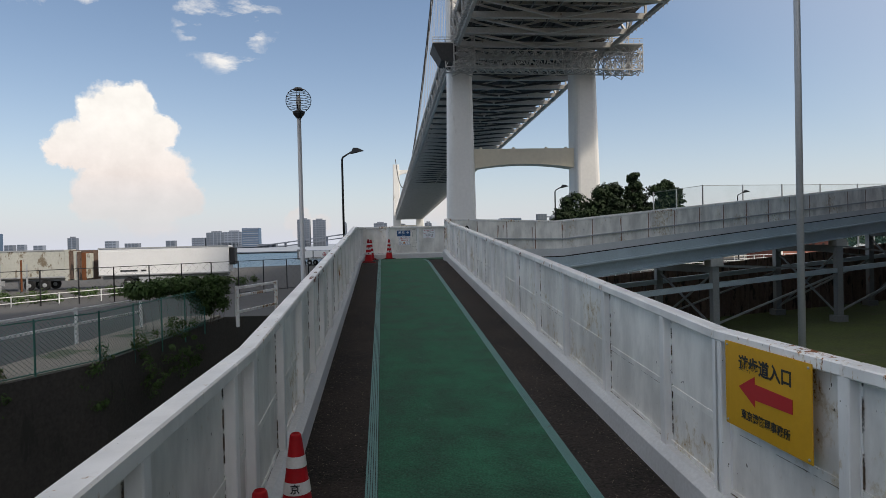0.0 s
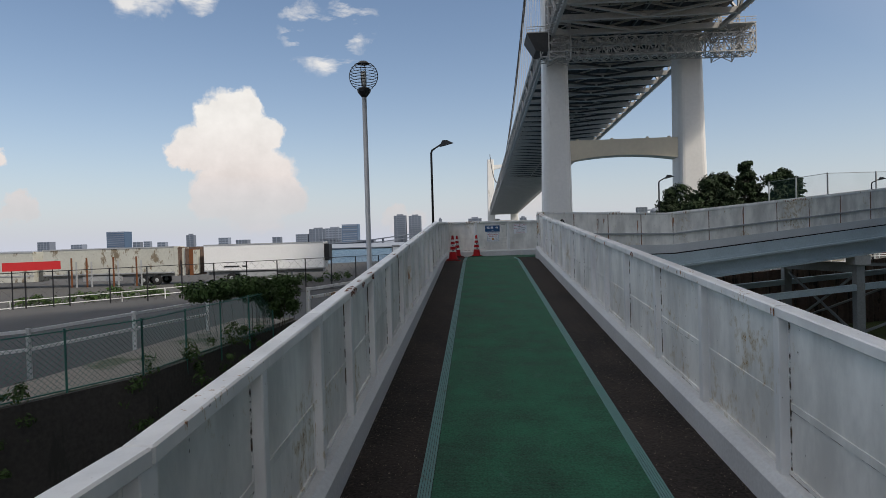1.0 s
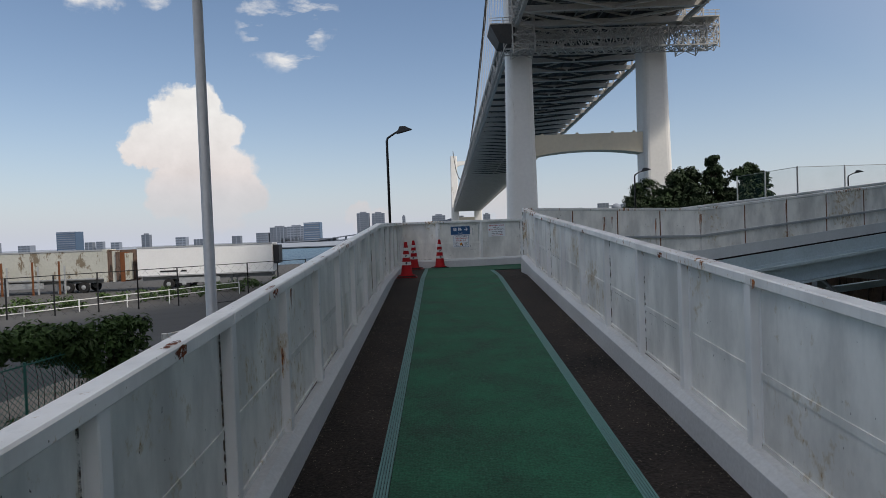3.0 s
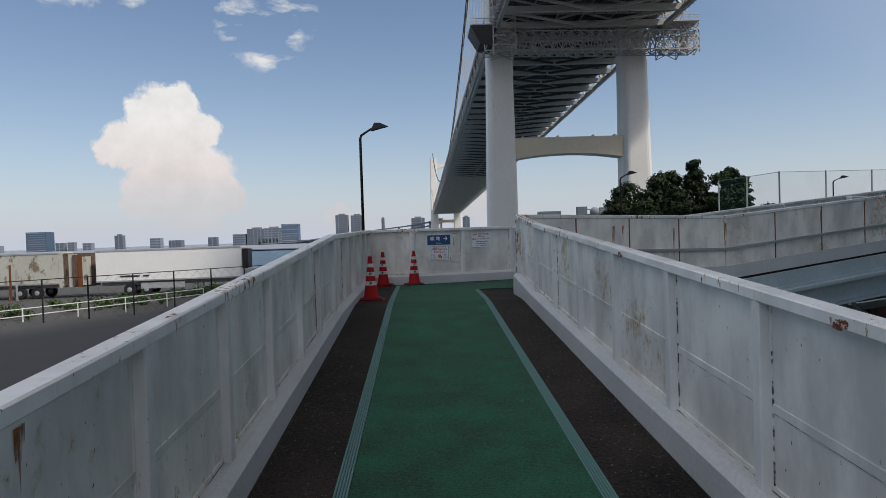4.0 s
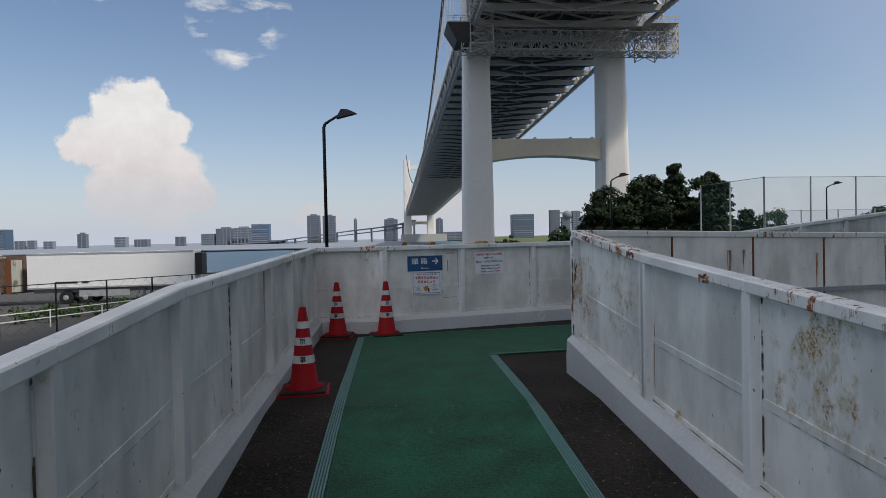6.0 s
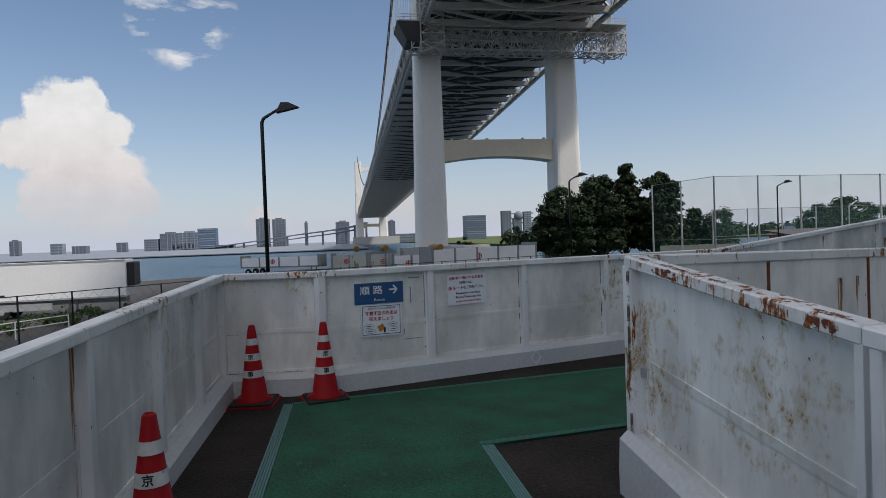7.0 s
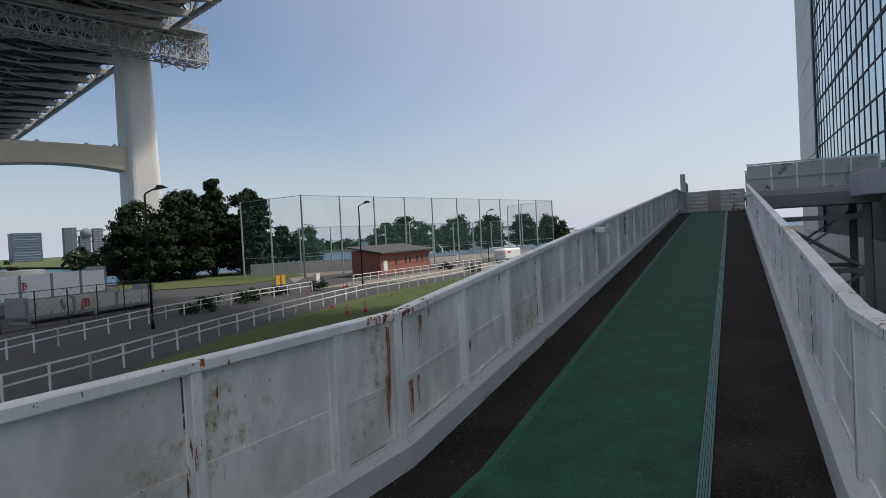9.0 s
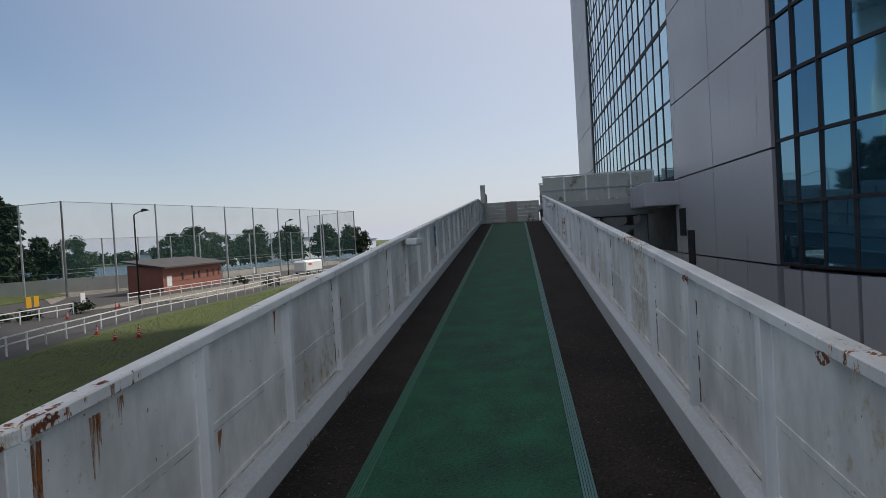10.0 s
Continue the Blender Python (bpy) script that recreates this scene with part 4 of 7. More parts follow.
    # near tower
    def tower(y, top, name, label, wide=7.4, leg=7.0, detailed=True):
        tw = tagged(new(name), label, "bridge tower", kind="structure")
        for cx, lean in ((20.2, 1), (54.5, -1)):
            bm = bmesh.new()
            rings = []
            for z, w in ((GROUND - 2, wide + 0.3), (12, wide), (40, wide - 0.9), (top, wide - 2.4)):
                x = cx + lean * (z - 20) * 0.006
                hw, hd, r = w / 2, leg / 2, 1.5
                ring = []
                for sx, sy, a0 in ((1, 1, 0), (-1, 1, 90), (-1, -1, 180), (1, -1, 270)):
                    for k in range(5):
                        a = radians(a0 + k * 22.5)
                        ring.append(bm.verts.new((x + sx * (hw - r) + r * math.cos(a), y + sy * (hd - r) + r * math.sin(a), z)))
                rings.append(ring)
            for p, q in zip(rings, rings[1:]):
                for k in range(20):
                    bm.faces.new((p[k], p[(k + 1) % 20], q[(k + 1) % 20], q[k]))
            bm.faces.new(rings[-1])
            part("tower_leg", bm, M_TOWER, tw, smooth=False)
            bm = bmesh.new()
            hexa(bm, P0, cx - wide / 2 - 1.2, cx + wide / 2 + 1.2, y - leg / 2 - 1.2, y + leg / 2 + 1.2, GROUND - 3, GROUND + 2.2)
            part("leg_footing", bm, M_CONC, tw)
        for zt, d_end, d_mid, m in ((24.9, 5.3, 4.1, M_BEAM), (top - 8, 9.0, 5.0, M_TOWER), (58.0, 6.0, 4.0, M_TOWER)):
            bm = bmesh.new()
            n = 18
            rows = []
            for i in range(n + 1):
                s = i / n
                x = 23.4 + (51.3 - 23.4) * s
                dz = d_mid + (d_end - d_mid) * (2 * s - 1) ** 2
                rows.append([bm.verts.new((x, y + yy, zz)) for yy, zz in ((-2.4, zt), (2.4, zt), (2.4, zt - dz), (-2.4, zt - dz))])
            for p, q in zip(rows, rows[1:]):
                for k in range(4):
                    bm.faces.new((p[k], p[(k + 1) % 4], q[(k + 1) % 4], q[k]))
            part("portal_beam", bm, m, tw)
        if detailed:
            bm = bmesh.new()
            for x in (25.6, 34.5, 43.5, 49.0):
                tube(bm, [(x, y - 1.6, 24.9), (x, y - 1.6, 25.35)], 0.5, 0.35, seg=8)
            part("beam_fitting", bm, M_BEAM, tw)
        return tw

    tower(143.5, 122, "bridge_tower", "tall smooth white steel bridge tower with an arched cross beam")
    tower(905, 116, "bridge_tower", "distant white bridge tower across the water", 12.0, detailed=False)
    bm = bmesh.new()
    hexa(bm, P0, 10, 76, 880, 920, WATER - 1, 6)
    ob = new("tower_pier", mesh_of("tower_pier", bm, M_CONC))
    tagged(ob, "pale concrete pier of the distant tower", "pier", kind="structure")

    # lattice inspection gantry slung in front of the near tower
    ga = tagged(new("inspection_gantry"), "dense white steel lattice gantry under the bridge deck", "gantry", kind="structure")
    rng = random.Random(5)

    def lattice(p, q, w, h, n, t, name):
        """A box lattice from p to q, width w in y and height h."""
        bm = bmesh.new()
        p, q = Vector(p), Vector(q)
        off = [Vector((0, -w / 2, -h / 2)), Vector((0, w / 2, -h / 2)), Vector((0, w / 2, h / 2)), Vector((0, -w / 2, h / 2))]
        pts = [[p + (q - p) * (i / n) + o for o in off] for i in range(n + 1)]
        for a, b in zip(pts, pts[1:]):
            for k in range(4):
                bar(bm, a[k], b[k], t)
                bar(bm, a[k], b[(k + 1) % 4], t * 0.7)
                bar(bm, a[(k + 1) % 4], b[k], t * 0.7)
        for a in pts:
            for k in range(4):
                bar(bm, a[k], a[(k + 1) % 4], t * 0.8)
        part(name, bm, M_TRUSS, ga)

    lattice((15.5, 134, 46.2), (66.0, 134, 45.6), 5.5, 4.4, 22, 0.24, "lattice_beam")

    def tower_lattice(x, y, z0, z1, w, n, t, name):
        bm = bmesh.new()
        off = [Vector((-w / 2, -w / 2, 0)), Vector((w / 2, -w / 2, 0)), Vector((w / 2, w / 2, 0)), Vector((-w / 2, w / 2, 0))]
        pts = [[Vector((x, y, z0 + (z1 - z0) * i / n)) + o for o in off] for i in range(n + 1)]
        for a, b in zip(pts, pts[1:]):
            for k in range(4):
                bar(bm, a[k], b[k], t)
                bar(bm, a[k], b[(k + 1) % 4], t * 0.7)
                bar(bm, a[(k + 1) % 4], b[k], t * 0.7)
                bar(bm, b[k], b[(k + 1) % 4], t * 0.8)
        part(name, bm, M_TRUSS, ga)

    tower_lattice(20.0, 132.0, 42.5, 68, 5.2, 12, 0.26, "lattice_mast")
    tower_lattice(60.5, 134.0, 42.2, 52, 5.0, 4, 0.22, "lattice_mast")
    tower_lattice(65.5, 134.0, 43, 50, 3.2, 4, 0.2, "lattice_mast")
    # side platform with railing and catwalks
    for x0, x1, z in ((12.2, 18.0, 49.6), (56, 66, 49.6)):
        bm = bmesh.new()
        hexa(bm, P0, x0, x1, 129.5, 138.5, z - 0.25, z)
        part("platform_floor", bm, M_TRUSS, ga)
        bm = bmesh.new()
        for yy in (129.5, 138.5):
            bar(bm, (x0, yy, z + 1.2), (x1, yy, z + 1.2), 0.14)
            bar(bm, (x0, yy, z + 0.6), (x1, yy, z + 0.6), 0.1)
            k = x0
            while k < x1:
                bar(bm, (k, yy, z), (k, yy, z + 1.2), 0.1)
                k += 1.5
        part("platform_railing", bm, M_TRUSS, ga)
    bm = bmesh.new()
    v = [bm.verts.new(p) for p in ((12.2, 129.5, 49.3), (18.0, 129.5, 49.3), (18.0, 138.5, 49.3), (12.2, 138.5, 49.3), (14.4, 131, 45.6), (18.0, 131, 44.8), (18.0, 138, 44.8), (14.4, 138, 45.6))]
    for q in ((0, 1, 5, 4), (1, 2, 6, 5), (2, 3, 7, 6), (3, 0, 4, 7), (4, 5, 6, 7), (3, 2, 1, 0)):
        bm.faces.new([v[i] for i in q])
    part("platform_hopper", bm, M_SHADE_STEEL, ga)
    bm = bmesh.new()
    for k in range(170):
        x, z = rng.uniform(18, 66), rng.uniform(44, 48.6)
        d = Vector((rng.uniform(-3, 3), rng.uniform(-2, 2), rng.uniform(-2.2, 2.2)))
        bar(bm, Vector((x, 131.5, z)), Vector((x, 131.5, z)) + d * 0.8, 0.1)
    part("loose_bracing", bm, M_TRUSS, ga)

    # main cables and hangers
    cz = lambda y: 52 + (y - 520) ** 2 * 0.000485
    for x in (20.3, 52.3):
        ca = tagged(new("main_cable"), "thick grey suspension cable with thin hangers", "cable", "bridge cables", "structure")
        bm = bmesh.new()
        tube(bm, [(x, 143.5 + i * 19.0, cz(143.5 + i * 19.0)) for i in range(41)], 0.55, seg=8)
        tube(bm, [(x, 143.5 - i * 10, 118.8 - i * 6.2) for i in range(12)], 0.55, seg=8)
        part("cable", bm, M_SHADE_STEEL, ca)
        for k in range(38):
            y = 160 + k * 10
            if cz(y) > ZB(y) + 9:
                bm = bmesh.new()
                bar(bm, (x - 0.2, y, ZB(y) + 8), (x - 0.2, y, cz(y)), 0.13)
                bar(bm, (x + 0.4, y, ZB(y) + 8), (x + 0.4, y, cz(y)), 0.13)
                part("hanger", bm, M_GALV, ca)


bridge()


# ---- anchorage building ----
def building():
    b = tagged(new("anchorage_building"), "tall grey metal-clad building with blue mirror-glass bays", "building", kind="structure")
    V = -7.75
    TOP = 47.5

    def fb(a, v, c):
        return R2(a, V + v, c)

    # solid core behind the skin, with the rounded glazed corner
    bm = bmesh.new()
    arc = []
    R, CU, CV = 13.0, 13.3, V - 13.0
    for i in range(13):
        a = radians(90 + i * 7.5)
        arc.append((CU + R * math.cos(a), CV + R * math.sin(a)))
    # unseen rear stretch to V - 60, lengthened to keep sun off the ramps
    ring = [(57.0, V - 0.4), (57, V - 60), (arc[-1][0] + 0.4, V - 60)] + [(CU + (R - 0.4) * math.cos(radians(90 + i * 7.5)), CV + (R - 0.4) * math.sin(radians(90 + i * 7.5))) for i in range(12, -1, -1)]
    lo = [bm.verts.new(R2(u, v, GROUND)) for u, v in ring]
    hi = [bm.verts.new(R2(u, v, TOP)) for u, v in ring]
    for i in range(len(ring)):
        j = (i + 1) % len(ring)
        bm.faces.new((lo[i], lo[j], hi[j], hi[i]))
    bm.faces.new(hi)
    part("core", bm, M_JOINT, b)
    # flat metal panels with open joints
    levels = [GROUND, 0.55, 3.32, 6.14, 9.5, 13.0, 17.0, 21.0, 26.0, 31.0, 36.0, 41.5, TOP]
    for z0, z1 in zip(levels, levels[1:]):
        cols = [13.5, 17.9, 22.6] if z1 > 3 else [13.5, 17.9, 22.6, 30, 38, 47]
        for u0, u1 in zip(cols, cols[1:]):
            bm = bmesh.new()
            hexa(bm, fb, u0 + 0.02, u1 - 0.02, -0.3, 0.0, z0 + 0.025, z1 - 0.025)
            part("panel", bm, M_BWALL, b)
        bm = bmesh.new()
        hexa(bm, fb, 46.6, 57.0, -0.3, 0.03, z0 + 0.025, z1 - 0.025)
        part("panel", bm, M_BWALL, b)
    # glazed curtain wall: panes and mullions
    g = new("curtain_wall")
    g.parent = b
    u0, u1, z0, z1 = 22.7, 46.4, 3.4, 46.9
    nu, nz = 18, 29
    du, dz = (u1 - u0) / nu, (z1 - z0) / nz
    rng = random.Random(2)
    bm = bmesh.new()
    hexa(bm, P0, 0.03, du - 0.03, -0.02, 0.0, 0.03, dz - 0.03)
    pane = mesh_of("pane", bm, M_GLASS2)
    for i in range(nu):
        for j in range(nz):
            if i < 16 and j < 15:
                m = Matrix.Translation(fb(u0 + i * du, -0.05, z0 + j * dz)) @ Matrix.Rotation(TH + rng.uniform(-0.004, 0.004), 4, "Z") @ Matrix.Rotation(rng.uniform(-0.006, 0.006), 4, "X")
                piece("pane", pane, g, m)
    bm = bmesh.new()
    hexa(bm, fb, u0, u1, -0.1, -0.07, z0, z1)
    part("glazing_rest", bm, M_GLASS2, g)
    for i in range(nu + 1):
        bm = bmesh.new()
        hexa(bm, fb, u0 + i * du - 0.05, u0 + i * du + 0.05, -0.06, -0.025, z0, z1)
        part("mullion", bm, M_JOINT, g)
    for j in range(nz + 1):
        t = 0.09 if j % 4 == 0 else 0.04
        bm = bmesh.new()
        hexa(bm, fb, u0, u1, -0.06, -0.022, z0 + j * dz - t, z0 + j * dz + t)
        part("transom", bm, M_JOINT, g)
    # rounded corner bay
    c = new("corner_bay")
    c.parent = b
    rows = [0.62, 2.0, 3.42, 4.84, 6.2, 7.6, 9.0, 10.4, 11.8, 13.2, 14.6, 16.0, 17.4, 18.8, 20.2]
    step = 3.9
    for i in range(22):
        a0, a1 = radians(90.6 + i * step), radians(90.6 + (i + 1) * step)
        p, q = (CU + R * math.cos(a0), CV + R * math.sin(a0)), (CU + R * math.cos(a1), CV + R * math.sin(a1))
        for z0_, z1_ in zip(rows, rows[1:]):
            bm = bmesh.new()
            d = 0.02 * rng.uniform(-1, 1)
            vv = [bm.verts.new(R2(p[0], p[1] + d, z0_)), bm.verts.new(R2(q[0], q[1], z0_)), bm.verts.new(R2(q[0], q[1] - d, z1_)), bm.verts.new(R2(p[0], p[1], z1_))]
            bm.faces.new(vv)
            part("pane", bm, M_GLASS, c)
            bm = bmesh.new()
            bar(bm, R2(p[0], p[1] + 0.02, z0_), R2(q[0], q[1] + 0.02, z0_), 0.06, 0.07)
            part("transom", bm, M_JOINT, c)
        bm = bmesh.new()
        bar(bm, R2(p[0], p[1] + 0.02, rows[0]), R2(p[0], p[1] + 0.02, rows[-1]), 0.055, 0.07)
        part("mullion", bm, M_JOINT, c)
        # plinth slab below the bay
        bm = bmesh.new()
        k = 0.012
        vv = []
        for z in (GROUND, 0.5):
            vv.append([bm.verts.new(R2(CU + r * math.cos(a), CV + r * math.sin(a), z)) for r, a in ((R - 0.3, a0 + k / 3), (R + 0.02, a0 + k / 3), (R + 0.02, a1 - k / 3), (R - 0.3, a1 - k / 3))])
        for q4 in range(4):
            bm.faces.new((vv[0][q4], vv[0][(q4 + 1) % 4], vv[1][(q4 + 1) % 4], vv[1][q4]))
        bm.faces.new(vv[1])
        part("plinth_panel", bm, M_BWALL, c)
        bm = bmesh.new()
        vv = []
        for z in (20.3, TOP):
            vv.append([bm.verts.new(R2(CU + r * math.cos(a), CV + r * math.sin(a), z)) for r, a in ((R - 0.3, a0), (R + 0.02, a0), (R + 0.02, a1), (R - 0.3, a1))])
        for q4 in range(4):
            bm.faces.new((vv[0][q4], vv[0][(q4 + 1) % 4], vv[1][(q4 + 1) % 4], vv[1][q4]))
        bm.faces.new(vv[0])
        part("upper_panel", bm, M_BWALL, c)
    # bracket box on the facade and the crossing platform
    bm = bmesh.new()
    hexa(bm, fb, 22.0, 25.0, -0.1, 1.25, 2.35, 3.25)
    bevelled(bm, 0.03)
    part("concrete_corbel", bm, M_BWALL, b)
    for u, za, zb in ((20.6, 0.2, 1.4), (21.6, 1.2, 2.2)):
        bm = bmesh.new()
        hexa(bm, fb, u - 0.4, u + 0.4, 0.0, 0.03, za, zb)
        part("vent", bm, M_JOINT, b)


building()


def platform():
    p = tagged(new("crossing_platform"), "steel crossing platform with perforated white balustrade", "platform", kind="structure")
    z = S2 * 26 + 0.75
    bm = bmesh.new()
    hexa(bm, lambda a, b, c: R2(a, b, c), 25.4, 29.5, -7.6, -W2 + 0.1, z - 0.25, z)
    part("deck", bm, M_CONC, p)
    for u in (25.5, 29.4):
        bm = bmesh.new()
        hexa(bm, R2, u - 0.1, u + 0.1, -7.6, -W2, z - 0.75, z - 0.25)
        part("edge_girder", bm, M_STEEL, p)
        n = 5
        w = (7.6 - W2) / n
        for i in range(n):
            bm = bmesh.new()
            hexa(bm, R2, u - 0.012, u + 0.012, -7.6 + i * w + 0.03, -7.6 + (i + 1) * w - 0.03, z + 0.05, z + 1.08)
            part("balustrade_panel", bm, M_CREAM, p)
            bm = bmesh.new()
            hexa(bm, R2, u - 0.04, u + 0.04, -7.6 + i * w - 0.035, -7.6 + i * w + 0.035, z, z + 1.12)
            part("balustrade_post", bm, M_POST, p)
        bm = bmesh.new()
        hexa(bm, R2, u - 0.05, u + 0.05, -7.6, -W2, z + 1.1, z + 1.16)
        part("handrail", bm, M_RAIL, p)
        bm = bmesh.new()
        hexa(bm, R2, u - 0.05, u + 0.03, -7.6, -W2, z + 0.5, z + 0.55)
        part("mid_rail", bm, M_GALV, p)
    for u in (25.8, 29.2):
        for v in (-7.2, -3.4):
            bm = bmesh.new()
            bar(bm, R2(u, v, GROUND), R2(u, v, z - 0.7), 0.28, 0.28)
            part("leg", bm, M_STEEL, p)
        for za, zb in ((-3, -0.6), (-0.6, 1.9)):
            for a, b_ in ((-7.2, -3.4), (-3.4, -7.2)):
                bm = bmesh.new()
                bar(bm, R2(u, a, za), R2(u, b_, zb), 0.09)
                part("brace", bm, M_STEEL, p)
        for zz in (-0.6, 1.6):
            bm = bmesh.new()
            bar(bm, R2(u, -7.2, zz), R2(u, -3.4, zz), 0.16, 0.2)
            part("beam", bm, M_STEEL, p)
    # end of the upper landing: boarded wall, tall gate post and mesh leaf
    e = tagged(new("wall_upper_end"), "pale boarded end wall of the upper landing", "wall", kind="structure")
    zf = S2 * 26
    for i in range(6):
        for v0, v1 in ((-W2, -1.75), (-1.15, 0)):
            bm = bmesh.new()
            hexa(bm, R2, 30.6, 30.68, v0, v1, zf + 0.01 + i * 0.19, zf + 0.194 + i * 0.19)
            part("board", bm, M_CREAM, e)
    bm = bmesh.new()
    hexa(bm, R2, 30.64, 30.7, -1.75, -1.15, zf, zf + 1.16)
    part("gate_panel", bm, material("brown_gate", (0.40, 0.34, 0.30), 0.7, var=0.1, bump=0.0), e)
    bm = bmesh.new()
    hexa(bm, R2, 30.5, 30.8, -0.12, 0.12, zf, zf + 2.1)
    part("tall_post", bm, M_CREAM, e)
    bm = bmesh.new()
    hexa(bm, R2, 30.8, 33.0, -0.1, -0.02, zf + 0.9, zf + 1.7)
    part("mesh_leaf", bm, M_STEEL, e)


platform()


# ---- signs ----
def on_wall(p, normal, tilt=0.0):
    """A frame on a wall at p: x along the wall to the reader's right, y up, z out of it."""
    n = Vector(normal).normalized()
    up = Vector((0, 0, 1))
    x = up.cross(n).normalized()
    m = Matrix((x, up, n)).transposed().to_4x4()
    return Matrix.Translation(p) @ m @ Matrix.Rotation(radians(tilt), 4, "Z")


def sheet(name, w, h, mat, parent, m, t=0.004, label=""):
    bm = bmesh.new()
    hexa(bm, P0, -w / 2, w / 2, -h / 2, h / 2, 0, t)
    ob = part(name, bm, mat, parent, label)
    ob.matrix_basis = m
    return ob


def arrow(name, length, h, mat, parent, m, head=0.45):
    """A solid arrow that points to its own +x."""
    bm = bmesh.new()
    a = length / 2
    xh = a - h * 0.9
    pts = [(-a, -h * 0.22), (xh, -h * 0.26), (xh, -h * 0.5), (a, 0), (xh, h * 0.5), (xh, h * 0.26), (-a, h * 0.22)]
    up = [bm.verts.new((x, y, 0.0008)) for x, y in pts]
    dn = [bm.verts.new((x, y, -0.0008)) for x, y in pts]
    bm.faces.new(up)
    bm.faces.new(dn[::-1])
    for i in range(len(pts)):
        j = (i + 1) % len(pts)
        bm.faces.new((up[i], dn[i], dn[j], up[j]))
    ob = part(name, bm, mat, parent)
    ob.matrix_basis = m
    return ob


def thing(name, m, label, category, group="", kind=""):
    e = new(name)
    e.matrix_basis = m
    return tagged(e, label, category, group, kind)


Tz = lambda x, y, z=0.0: Matrix.Translation((x, y, z))


def bicycle_notice(m, tilt=0.0):
    s = thing("notice_sign", m @ Matrix.Rotation(radians(tilt), 4, "Z"), "white paper notice with red and black Japanese lines on the parapet", "sign", "bicycle notices")
    sheet("paper", 0.45, 0.31, M_PAPER, s, Tz(0, 0))
    z = 0.0055
    writing("line", "自転車で通行するお客様", 0.036, M_RED, s, Tz(0, 0.118, z), 0.40, 0.0006)
    writing("line", "台場へは、", 0.034, M_INK, s, Tz(0, 0.070, z), 0.15, 0.0006)
    writing("line", "南ルート", 0.044, M_RED, s, Tz(-0.125, 0.016, z), 0.17, 0.0008)
    writing("line", "をご利用下さい。", 0.036, M_INK, s, Tz(0.09, 0.018, z), 0.24, 0.0006)
    writing("line", "Passengers traveling", 0.032, M_INK, s, Tz(0.01, -0.038, z), 0.28, 0.0006)
    writing("line", "Bicycle Please use the", 0.032, M_INK, s, Tz(0.01, -0.078, z), 0.29, 0.0006)
    writing("line", "south route for Daiba", 0.032, M_RED, s, Tz(0.01, -0.120, z), 0.29, 0.0006)
    return s


